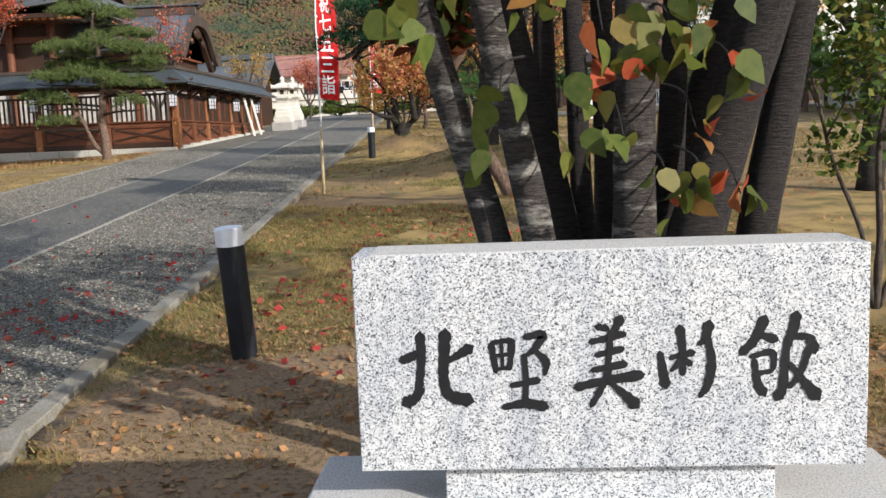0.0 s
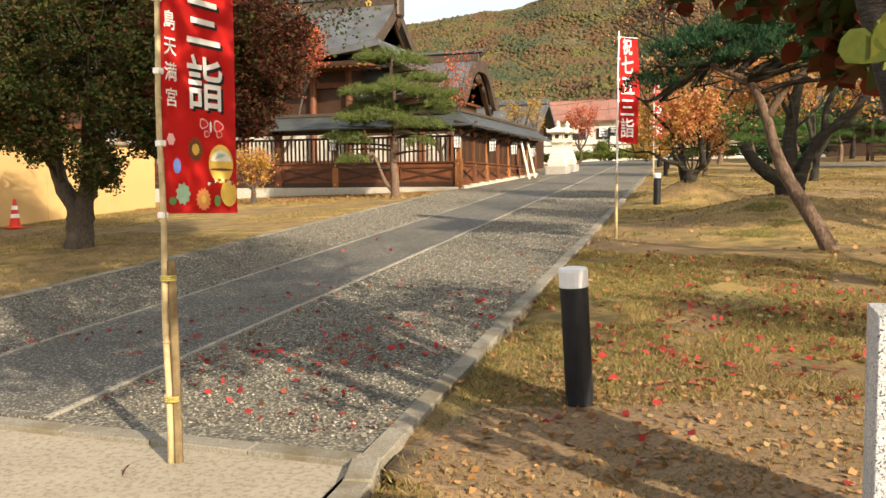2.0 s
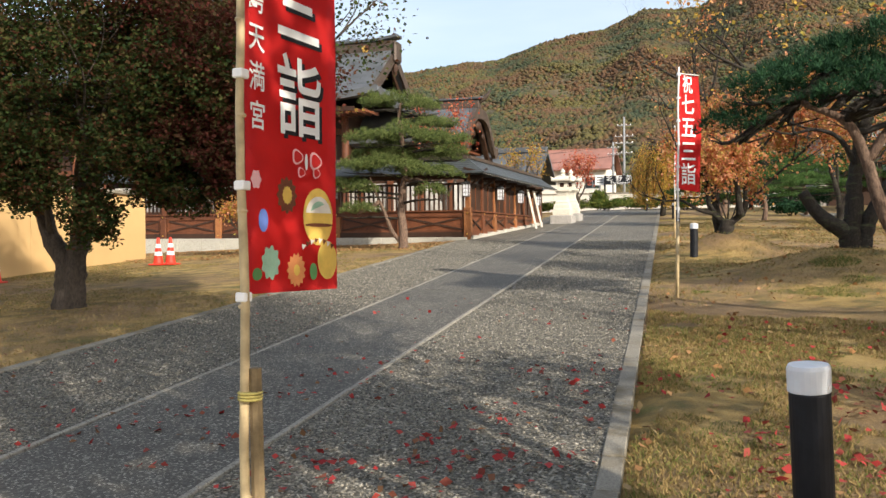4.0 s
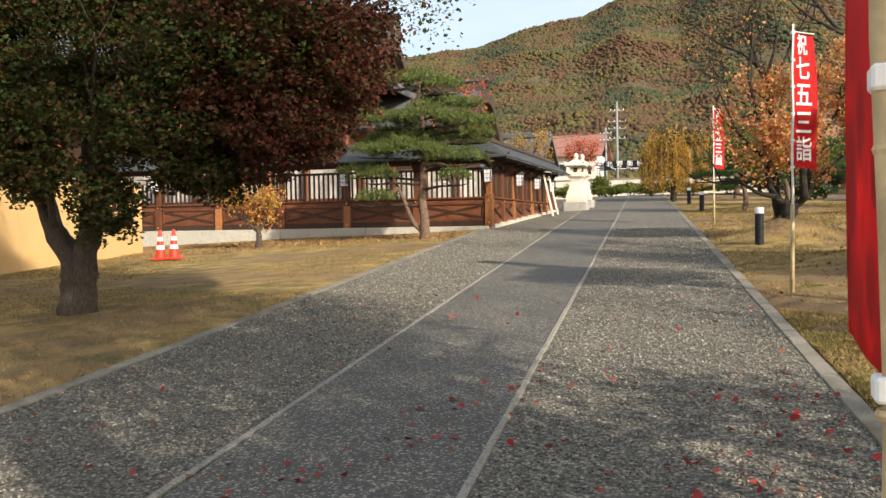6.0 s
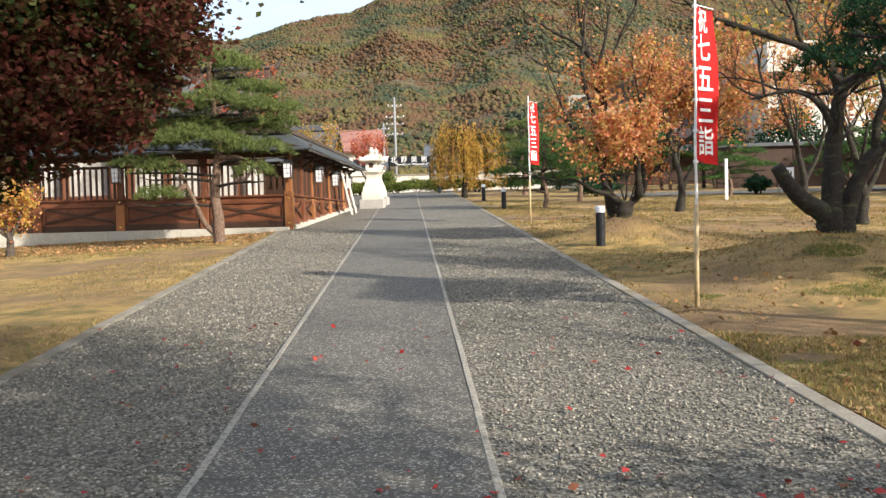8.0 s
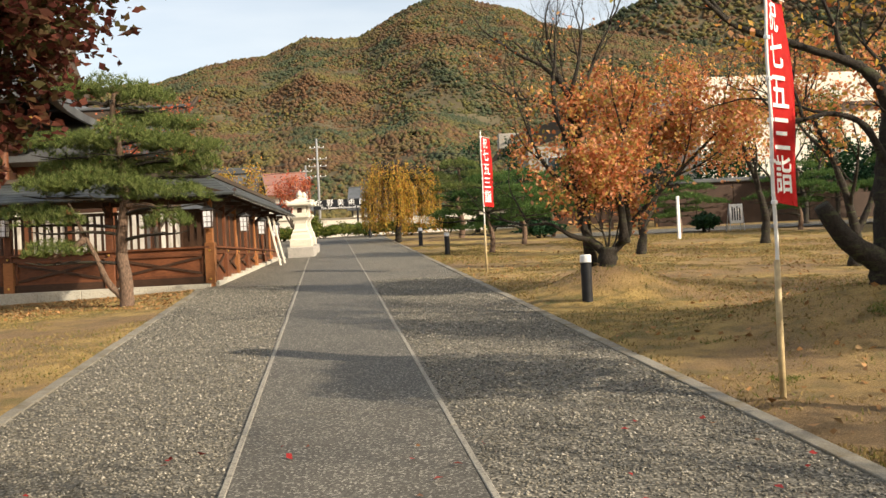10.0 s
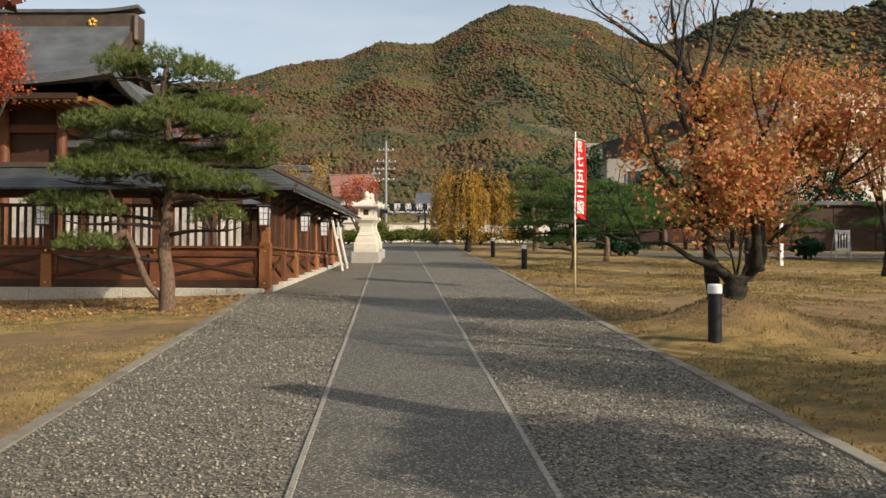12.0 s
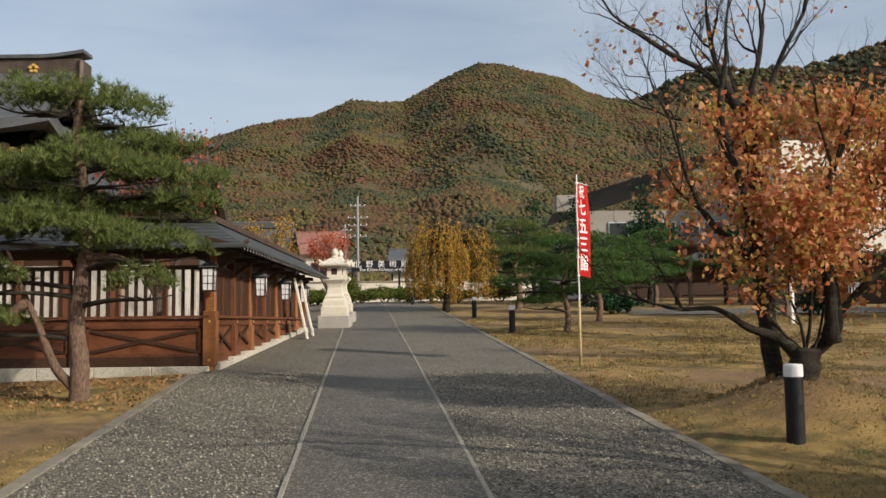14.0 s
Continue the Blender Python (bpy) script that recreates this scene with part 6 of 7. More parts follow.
# dark tree with a cut stub
broadleaf("dark_tree", "gnarled dark tree with a sawn stub and sparse leaves", (-0.22, 17.1, gz(-0.22, 17.1) + 0.45),
          [([(0, 0, -0.2), (-0.02, 0, 0.12), (0.0, 0, 0.35), (0.03, 0.03, 0.75), (0.05, 0.05, 1.2), (0.13, 0.05, 1.8), (0.25, 0.05, 2.2), (0.42, 0.1, 2.75)], 0.235, 0.075),
           ([(0.12, 0, -0.05), (0.2, 0, 0.3), (0.31, 0, 0.62), (0.54, 0.02, 1.02), (0.93, 0.05, 1.32), (1.3, 0.05, 1.75)], 0.19, 0.06),
           ([(0.16, 0.05, 2.0), (-0.05, 0, 2.35), (-0.35, 0, 2.55), (-0.92, 0, 2.75), (-1.56, 0.0, 2.97)], 0.10, 0.035),
           ([(0.06, 0, 1.35), (-0.2, -0.05, 1.8), (-0.55, -0.05, 1.95), (-0.9, -0.05, 1.9)], 0.055, 0.022),
           ([(0.6, 0, 1.05), (0.62, 0, 1.5), (0.8, 0, 2.0), (0.9, 0, 2.5)], 0.07, 0.035)],
          "lf_orange", 1500, 0.08, "bark_dark", 35, depth=4, length=0.75, radius=0.035, spread=0.08, lift=0.06, mats=["lf_orange", "lf_yellow"], kids=(3, 3), bend=0.55, leafy=lambda q: q.x > -0.2 or q.z > 2.6)
_dark = bpy.data.objects["dark_tree"]
_bm, _rn = bmesh.new(), random.Random(36)
_ln = smooth_line([(0.08, 0, 0.02), (-0.12, -0.03, 0.28), (-0.34, -0.05, 0.42), (-0.55, -0.06, 0.62), (-0.76, -0.08, 0.93)], 4)
tube(_bm, _ln, [0.16 - 0.07 * i / (len(_ln) - 1) for i in range(len(_ln))], 11, 0.06, _rn)
part("sawn_stub", _bm, M["bark_dark"], _dark, "thick sawn-off stub", smooth=True)
# more orange trees farther on the lawn
for i, (x, y, k, mt, n) in enumerate(((0.9, 31.5, 1.25, "lf_orange", 4200), (5.2, 33.5, 1.3, "lf_orange", 3600), (8.2, 27.5, 1.3, "lf_yellow", 3000), (3.4, 24.8, 1.1, "lf_orange", 2200), (12.0, 45.5, 1.5, "lf_green", 4000))):
    broadleaf("lawn_tree", "autumn tree with orange and yellow leaves on the lawn", (x, y, gz(x, y)),
              [([(0, 0, -0.1), (0.05 * k, 0, 0.6 * k), (-0.1 * k, 0, 1.3 * k), (-0.3 * k, 0.1, 2.1 * k)], 0.14 * k, 0.05), ([(0.03, 0, 0.5 * k), (0.35 * k, 0, 1.1 * k), (0.6 * k, 0, 1.9 * k)], 0.09 * k, 0.04)],
              mt, n, 0.10, "bark_dark", 50 + i, depth=3, length=0.95 * k, radius=0.05, spread=0.14, lift=0.2, group="autumn trees on the lawn")

# broad trees added farther into the lawn, only to cast shade
for i, (x, y, k) in enumerate(((5.1, 12.4, 2.4), (5.2, 7.0, 0.22), (8.5, 16.5, 0.6))):
    broadleaf("shade_tree", "broad leafy tree added to cast shade on the lawn", (x, y, gz(x, y)),
              [([(0, 0, -0.1), (0.05, 0, 1.2), (-0.1, 0, 2.4), (0.0, 0.1, 3.6)], 0.2, 0.09), ([(0, 0, 1.6), (0.6, 0, 2.6), (1.2, 0, 3.5)], 0.11, 0.05), ([(0, 0, 1.8), (-0.6, 0.2, 2.7), (-1.2, 0.2, 3.6)], 0.11, 0.05)],
              "lf_crown", int(1800 * k), 0.12, "bark_dark", 90 + i, depth=3, length=1.2, radius=0.06, spread=0.2, lift=0.15,
              blobs=[((0, 0, 4.3), (2.3, 2.2, 1.3), int(2000 * k)), ((1.1, 0.3, 3.7), (1.5, 1.5, 0.9), int(800 * k)), ((-1.2, 0, 3.7), (1.5, 1.5, 0.9), int(800 * k))], group="shade trees on the lawn")
# evergreens closing the view behind the lawn
for i, (x, y, k) in enumerate(((0.5, 53, 1.0), (4.0, 55, 1.25), (8.0, 54, 1.1), (11.5, 53, 1.3), (15.0, 48.5, 1.2), (19, 47, 1.3), (-1.5, 56, 1.1), (14.0, 42.0, 1.0), (18.0, 38.5, 1.2))):
    broadleaf("evergreen_tree", "dark evergreen tree behind the lawn", (x, y, gz(x, y)),
              [([(0, 0, -0.1), (0.05, 0, 1.0 * k), (-0.1, 0, 2.0 * k), (0, 0, 3.0 * k)], 0.14 * k, 0.05)],
              "lf_pine_dark", 600, 0.14, "bark_dark", 110 + i, depth=2, length=0.9 * k, radius=0.05, spread=0.2,
              blobs=[((0, 0, 2.6 * k), (1.5 * k, 1.3 * k, 1.0 * k), 2600), ((0.8 * k, 0, 1.9 * k), (1.0 * k, 0.9 * k, 0.6 * k), 1000), ((-0.8 * k, 0, 1.8 * k), (1.0 * k, 0.9 * k, 0.6 * k), 1000)], group="evergreens behind the lawn")

# big maple by the path
maple = broadleaf("maple_tree", "large forked maple with dark green and red foliage", (-11.45, 12.0, gz(-11.45, 12.0)),
                  [([(0.02, 0, -0.15), (0.0, 0, 0.35), (-0.05, 0, 0.7), (-0.35, 0, 1.2), (-0.5, 0.05, 2.0), (-0.7, 0.1, 3.2)], 0.24, 0.09),
                   ([(0.12, 0.02, -0.12), (0.14, 0, 0.4), (0.22, 0, 0.9), (0.42, 0.05, 1.6), (0.55, 0, 2.4), (0.9, 0, 3.4)], 0.22, 0.09),
                   ([(0.3, 0, 1.2), (0.15, 0.1, 1.8), (0.2, 0.2, 2.6)], 0.11, 0.07),
                   ([(0.5, 0, 1.9), (1.4, -0.1, 2.7), (2.4, -0.1, 3.1), (3.4, 0, 3.3)], 0.10, 0.035),
                   ([(0.7, 0, 2.9), (1.8, 0.3, 3.9), (3.0, 0.4, 4.5)], 0.09, 0.035),
                   ([(-0.5, 0, 1.9), (-1.5, 0.1, 2.5), (-2.6, 0, 2.9)], 0.10, 0.04)],
                  "lf_maple", 14000, 0.062, "bark_maple", 61, depth=3, length=1.2, radius=0.06, spread=0.25, lift=0.12, flat=0.5,
                  blobs=[((0, 0, 3.3), (2.5, 2.2, 1.3), 28000), ((-2.3, 0.2, 3.0), (1.8, 1.8, 1.1), 14000), ((0.3, 0, 4.6), (2.6, 2.2, 1.5), 24000), ((0.9, -0.5, 1.35), (0.6, 0.5, 0.6), 3200), ((-1.4, -0.3, 2.0), (1.1, 0.9, 0.5), 5000), ((1.7, -0.4, 2.3), (1.2, 1.0, 0.75), 11000), ((2.6, -0.2, 3.1), (1.5, 1.5, 0.95), 14000), ((-0.2, -1.0, 2.3), (1.5, 0.9, 0.7), 8000), ((2.0, 0, 1.75), (0.9, 0.9, 0.45), 6000), ((0.2, -0.9, 1.75), (0.7, 0.6, 0.5), 3500)])
_nr = np.random.default_rng(77)
_q = np.concatenate([in_blob(_nr, 16000, (2.9, 0, 3.4), (1.5, 1.6, 1.1)), in_blob(_nr, 4000, (3.5, 0.7, 3.3), (0.9, 0.9, 0.8)), in_blob(_nr, 11000, (2.1, 0.2, 4.4), (1.8, 1.7, 1.0)), in_blob(_nr, 6000, (2.6, -0.3, 2.5), (0.8, 0.9, 0.5)), in_blob(_nr, 9000, (2.95, 0, 2.15), (1.1, 1.2, 0.6)), in_blob(_nr, 4500, (3.6, 0.2, 2.75), (0.8, 0.9, 0.55))])
_v, _f = leaf_cards(_nr, _q, 0.062, flat=0.5, narrow=0.7, droop=0.2)
raw("red_crown", _v, _f, M["lf_maple_red"], maple)
# small trees before and behind the fence
broadleaf("small_maple", "small bushy tree with orange-yellow leaves before the fence", (-15.45, 23.9, gz(-15.45, 23.9)),
          [([(0, 0, -0.1), (0.02, 0, 0.3), (-0.03, 0, 0.55)], 0.12, 0.06), ([(0, 0, 0.4), (-0.3, 0, 0.65), (-0.6, 0, 0.85)], 0.05, 0.025), ([(0, 0, 0.4), (0.2, 0, 0.7), (0.3, 0, 0.95)], 0.05, 0.025)],
          "lf_orange", 2600, 0.075, "bark_maple", 63, depth=3, length=0.33, radius=0.022, spread=0.13, mats=["lf_orange", "lf_yellow"])
for x, y, z, k, mt, n in ((-19.5, 32.5, 1.25, 1.4, "lf_red", 7000), (-12.8, 33.5, 1.9, 1.0, "lf_red", 1000), (-22.5, 33.0, 1.1, 1.2, "lf_orange", 4500), (-11.5, 55.5, 3.2, 0.66, "lf_red", 2200), (-12.2, 44.5, 2.5, 0.75, "lf_yellow", 900)):
    broadleaf("courtyard_maple", "scarlet maple rising behind the fence", (x, y, z),
              [([(0, 0, -0.1), (0.05, 0, 1.0 * k), (-0.1, 0, 2.0 * k), (0, 0, 3.0 * k)], 0.12 * k, 0.05), ([(0, 0, 1.2 * k), (0.5 * k, 0, 2.0 * k), (0.8 * k, 0, 3.0 * k)], 0.07, 0.04), ([(0, 0, 1.2 * k), (-0.5 * k, 0, 2.1 * k), (-0.8 * k, 0, 2.9 * k)], 0.07, 0.04)],
              mt, n, 0.10, "bark_maple", int(70 + abs(x)), depth=3, length=0.9 * k, radius=0.04, spread=0.17, lift=0.3, group="maples behind the fence")


# many-stemmed tree behind the stone
def clump_tree():
    rn, nr = random.Random(81), np.random.default_rng(81)
    t = thing("clump_tree", "many-stemmed tree with banded dark bark and turning leaves", "tree", pose(0.5, 3.3, gz(0.5, 3.3)))
    g = gz(0.5, 3.3)
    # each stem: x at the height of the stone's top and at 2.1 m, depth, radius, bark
    # Stems standing in shade use the darkened bark, the others the patched one.
    stems = [(-0.01, -0.248, 3.20, 0.062, "bark_cherry"), (0.155, -0.016, 3.10, 0.060, "bark_cherry"), (0.258, 0.075, 3.40, 0.052, "bark_cherry_shaded"), (0.319, 0.293, 3.45, 0.045, "bark_cherry_shaded"),
             (0.405, 0.40, 3.60, 0.05, "bark_cherry_shaded"), (0.503, 0.51, 3.15, 0.078, "bark_cherry"), (0.624, 0.66, 3.40, 0.055, "bark_cherry_shaded"), (0.60, 0.842, 3.45, 0.062, "bark_cherry_shaded"),
             (0.725, 0.978, 3.15, 0.100, "bark_cherry_shaded"), (0.944, 1.094, 3.25, 0.070, "bark_cherry_shaded"), (0.20, 0.19, 3.65, 0.05, "bark_cherry_shaded")]
    tips = []
    for xa, xb, yd, r, bark in stems:
        k = (yd + 0.13) / 3.33
        xa, xb, y0 = xa * k - 0.5, xb * k - 0.5, yd - 3.3
        sl = xb - xa
        ln = smooth_line([(xa - sl * 0.75, y0 * 0.7, -0.1), (xa - sl * 0.45, y0 * 0.8, 0.5), (xa, y0, 1.27 - g), (xb, y0 * 1.1, 2.1 - g), (xb + sl * 1.5, y0 * 1.8, 3.5 - g), (xb + sl * 2.6, y0 * 2.6, 4.7 - g), (xb + sl * 4.0, y0 * 3.6, 7.6 - g)], 6)
        bm = bmesh.new()
        tube(bm, ln, [r * (1.25 - 0.75 * i / len(ln)) for i in range(len(ln))], 12, 0.05, rn)
        part("stem", bm, M[bark], t, "banded dark bark", smooth=True)
        bm = bmesh.new()
        for j in range(4):
            q = ln[rn.randint(int(len(ln) * 0.62), len(ln) - 1)]
            a = rn.uniform(0, 6.28)
            grow(bm, rn, q, (math.cos(a), math.sin(a), rn.uniform(0.0, 0.6)), 1.15, 0.035, 2, tips, 0.4, 0.02, (2, 3), 6)
        part("limbwork", bm, M["bark_cherry"], t, smooth=True)
    v, f = broad_leaves(nr, near_points(nr, tips, 1200, 0.16), 0.10)
    raw("crown", v, f, M["lf_crown"], t)
    # Most leaf masses here are unseen, added high up to shade path and maple.
    pts = np.concatenate([in_blob(nr, 2800, (0, -0.4, 4.6), (2.6, 2.8, 1.2)), in_blob(nr, 8500, (0.2, 0.4, 6.3), (3.3, 3.0, 2.1)), in_blob(nr, 3000, (-0.1, 0.4, 8.5), (3.0, 2.8, 1.9)), in_blob(nr, 1900, (0.3, -2.0, 3.75), (1.6, 1.4, 0.7)), in_blob(nr, 620, (-1.15, 0.9, 2.5), (0.8, 0.9, 0.45)), in_blob(nr, 320, (-0.75, 0.5, 2.05), (0.32, 0.5, 0.38)), in_blob(nr, 380, (-0.3, 0.7, 2.95), (1.0, 0.9, 0.5)), in_blob(nr, 380, (-1.0, 0.6, 2.9), (1.0, 1.0, 0.55)), in_blob(nr, 260, (-0.2, -0.2, 2.75), (0.9, 0.6, 0.4)), in_blob(nr, 1200, (1.6, 1.2, 3.2), (1.3, 1.4, 0.9))])
    v, f = broad_leaves(nr, pts, 0.10)
    raw("upper_crown", v, f, M["lf_crown"], t)
    # sprigs low on the stems
    for sx, sz, k, sp in ((0.493, 1.828, 5, 0.045), (0.571, 1.92, 7, 0.06), (0.64, 1.95, 7, 0.06), (0.766, 1.79, 6, 0.05), (0.353, 1.626, 1, 0.01), (0.408, 1.60, 2, 0.02), (0.56, 1.42, 6, 0.05), (0.68, 1.423, 6, 0.05), (0.776, 1.43, 5, 0.045),
                         (0.30, 1.76, 5, 0.05), (0.27, 1.60, 4, 0.04), (-0.24, 1.98, 8, 0.07), (-0.03, 1.56, 3, 0.04), (0.64, 1.64, 4, 0.04), (0.136, 2.0, 6, 0.06), (0.345, 1.95, 6, 0.06), (0.02, 1.76, 3, 0.05), (-0.18, 2.14, 8, 0.08)):
        sx -= 0.5
        c = np.array([sx, -0.53 + nr.uniform(-0.05, 0.06), sz - g])
        bm = bmesh.new()
        tube(bm, smooth_line([(sx * 0.8, -0.12, sz - g + 0.16), (sx * 0.95, -0.35, sz - g + 0.12), tuple(c)], 3), [0.006 - 0.0006 * i for i in range(7)], 5)
        twig = part("twig", bm, M["bark_cherry_shaded"], t)
        for q in c + nr.normal(0, sp, (k, 3)) * np.array([1, 0.6, 0.9]):
            v, f = broad_leaves(nr, [q], 0.105, droop=1.6)
            leaf = raw("leaf", v, f, M["lf_sprig"], twig)


clump_tree()
broadleaf("slender_shrub", "slender green shrub with small leaves and few red ones", (2.58, 6.1, gz(2.58, 6.1)),
          [([(0, 0, -0.05), (0.02, 0, 0.5), (0.0, 0, 1.1), (0.1, 0, 1.7)], 0.035, 0.015), ([(-0.02, 0, 0), (-0.1, 0, 0.5), (-0.3, 0, 1.0), (-0.4, 0, 1.4)], 0.025, 0.01), ([(0.02, 0, 0), (0.2, 0, 0.5), (0.35, 0, 1.2)], 0.025, 0.01)],
          "lf_green", 1100, 0.07, "bark_maple", 85, depth=2, length=0.45, radius=0.012, spread=0.07, lift=0.2, leafy=lambda q: q.z > 0.5,
          blobs=[((-0.15, 0, 1.6), (0.42, 0.4, 0.35), 260), ((-0.3, 0, 1.1), (0.32, 0.3, 0.28), 130), ((0.05, 0, 1.3), (0.35, 0.3, 0.3), 130), ((-0.2, 0.05, 1.95), (0.35, 0.35, 0.3), 160)])


# ---- yellow wall, cones ----
yw = thing("wall_ochre", "ochre rendered garden wall with a low plinth", "wall", kind="structure")
for k in range(10):
    y = 1.0 + k * 2.3
    x = -19.25
    part("wall_panel", bx(x - 0.12, y, gz(x, y) - 0.1, x + 0.08, y + 2.295, 3.0), M["yellow"], yw)
part("coping", bx(-19.5, 0.9, 3.0, -19.05, 24.1, 3.12, bevel=0.03), M["kerb"], yw)


def cone(at, turn):
    c = thing("traffic_cone", "red plastic traffic cone with white reflective bands", "traffic cone", pose(*at, 0, 0, turn), "traffic cones by the wall")
    part("foot", bx(-0.19, -0.19, 0, 0.19, 0.19, 0.035, bevel=0.012), M["cone_red"], c)
    part("body", lathe(bmesh.new(), [(0.15, 0.035), (0.13, 0.06), (0.035, 0.70), (0.02, 0.71)], 20), M["cone_red"], c)
    for z in (0.25, 0.45):
        r = lambda q: 0.13 - (q - 0.06) * 0.095 / 0.64 + 0.003
        part("band", lathe(bmesh.new(), [(r(z), z), (r(z + 0.1), z + 0.1)], 20), M["white"], c, "white reflective band")
    return c


for x, y in ((-15.97, 20.8), (-16.31, 20.75), (-17.6, 16.7)):
    cone((x, y, gz(x, y)), 10)

# ---- east side: museum buildings, pavilion, notice ----
tagged(sheet("road_east", lambda y, s: 0.6 + 45 * s, span(43.2, 47.2, 5), M["slab"], 0.012, "grey drive crossing behind the lawn", "road"), kind="structure")


def museum():
    m = thing("museum_building", "cream museum building with broad dark eaves", "building")
    part("wall", bx(3.0, 66, 3.3, 30, 82, 9.0), M["museum"], m)
    part("tower_block", bx(13.2, 62, 3.3, 26, 74, 12.4, bevel=0.05), M["plaster"], m, "taller cream block")
    bm = bmesh.new()
    v = [bm.verts.new(p) for p in ((1.8, 64.6, 9.6), (11.5, 64.6, 12.6), (11.5, 82, 12.6), (1.8, 82, 9.6))]
    bm.faces.new(v)
    bmesh.ops.solidify(bm, geom=bm.faces[:], thickness=0.45)
    part("roof", bm, M["copper"], m, "dark sloping roof slab")
    part("parapet", bx(1.0, 65.4, 8.9, 2.6, 66.4, 9.9, bevel=0.03), M["museum"], m)
    for k in range(5):
        w = part("window", bx(4.2 + k * 1.45, 65.9, 6.8, 5.4 + k * 1.45, 66.05, 8.3, bevel=0.01), M["grey_metal"], m)
        part("pane", bx(4.28 + k * 1.45, 65.87, 6.88, 5.32 + k * 1.45, 65.91, 8.22), M["glass"], w)
    part("band", bx(13.1, 61.9, 9.9, 26.1, 62.0, 10.5), M["wood_dark"], m, "dark window band")
    part("lower_wall", bx(3.0, 60, 2.9, 34, 61.5, 5.4), M["wood_dark"], m, "dark brown lower wall")
    part("canopy", bx(2.6, 58.6, 5.4, 34, 61.8, 5.75, bevel=0.03), M["copper"], m, "dark canopy roof")


museum()


def pavilion(x, y, w, d, h, label):
    p = thing("pavilion", label, "pavilion", pose(x, y, gz(x, y)))
    for sx in (-1, 1):
        for sy in (-1, 1):
            part("post", bx(sx * w / 2 - 0.08, sy * d / 2 - 0.08, -0.05, sx * w / 2 + 0.08, sy * d / 2 + 0.08, h), M["wood_dark"], p)
    part("roof", lathe(bmesh.new(), [(w * 0.72, h), (w * 0.74, h + 0.1), (w * 0.35, h + 0.45), (0.1, h + 0.75)], square=True), M["wood_dark"], p)
    part("bench", bx(-w / 2 + 0.2, d / 2 - 0.5, 0.4, w / 2 - 0.2, d / 2 - 0.1, 0.46, bevel=0.01), M["wood_dark"], p)


pavilion(5.6, 51.0, 2.2, 2.2, 2.4, "open pavilion with a dark hipped roof")
east = thing("wall_east", "dark brown timber wall and gatehouse of the museum grounds", "wall", kind="structure")
for k in range(14):
    part("wall_panel", bx(7.0 + k * 1.9, 50.5, 2.7, 8.88 + k * 1.9, 50.7, 5.0, bevel=0.01), M["wood_dark"], east)
part("coping", bx(6.9, 50.3, 5.0, 34, 50.9, 5.2, bevel=0.03), M["copper"], east)
side = thing("side_building", "low cream building with brown posts under a tiled roof", "building")
part("wall", bx(15.0, 27.0, 1.4, 15.3, 42.0, 3.9), M["plaster"], side)
for k in range(8):
    part("pillar", bx(14.9, 27.0 + k * 2.05, 1.4, 15.06, 27.2 + k * 2.05, 3.95), M["wood_dark"], side)
part("roof", bx(13.9, 26.4, 3.9, 18.0, 42.6, 4.2, bevel=0.05), M["copper"], side)


def notice(at):
    s = thing("notice_board", "white notice board on an easel with dark writing", "sign", pose(*at))
    part("panel", bx(-0.27, -0.02, 0.28, 0.27, 0.02, 1.05, bevel=0.008), M["white"], s)
    for x in (-0.25, 0.25):
        part("leg", tube(bmesh.new(), [(x * 1.15, -0.1, 0), (x, 0.03, 1.08)], [0.018, 0.018], 6), M["grey_metal"], s)
        part("leg", tube(bmesh.new(), [(x * 1.15, 0.35, 0), (x, 0.05, 1.0)], [0.018, 0.018], 6), M["grey_metal"], s)
    for k in range(4):
        part("line_of_writing", bx(-0.18 + k * 0.1, -0.026, 0.4, -0.13 + k * 0.1, -0.02, 0.95 - 0.05 * (k % 2)), M["ink"], s)


notice((7.62, 42.0, gz(7.62, 42.0) + 0.015))
wp = thing("white_post", "slim white marker post on the lawn", "post", pose(4.1, 38.2, gz(4.1, 38.2)))
part("post", bx(-0.05, -0.05, -0.05, 0.05, 0.05, 1.5, bevel=0.01), M["white"], wp)

# ---- bare earth, fallen leaves and grass ----


def earth_patch(cx, cy, rx, ry, seed):
    """A trodden patch of bare soil with a ragged outline, lying on the lawn."""
    v, f = [(cx, cy, far_z(cx, cy) + 0.012)], []
    n, rings = 48, 7
    for k in range(1, rings + 1):
        for i in range(n):
            a = 2 * math.pi * i / n
            s = k / rings * (1 + 0.3 * noise.noise((math.cos(a) * 1.7 + seed, math.sin(a) * 1.7, seed)))
            x, y = cx + rx * s * math.cos(a), cy + ry * s * math.sin(a)
            x = max(x, kerb_r(y) + 0.16) if y > 3.9 else max(x, -1.95)
            v.append((x, y, far_z(x, y) + (0.012 if k < rings else -0.01)))
    tri = [(0, 1 + i, 1 + (i + 1) % n) for i in range(n)]
    for k in range(rings - 1):
        for i in range(n):
            a, b = 1 + k * n + i, 1 + k * n + (i + 1) % n
            tri += [(a, a + n, b), (b, a + n, b + n)]
    return tagged(raw("bare_earth", v, tri, M["earth"], smooth=True), "bare brown trodden earth in the lawn", "ground", kind="structure")


earth_patch(-0.3, 4.2, 2.4, 1.5, 1.0)
earth_patch(0.6, 1.2, 2.8, 1.6, 2.0)
earth_patch(-10.9, 11.2, 1.6, 2.4, 3.0)


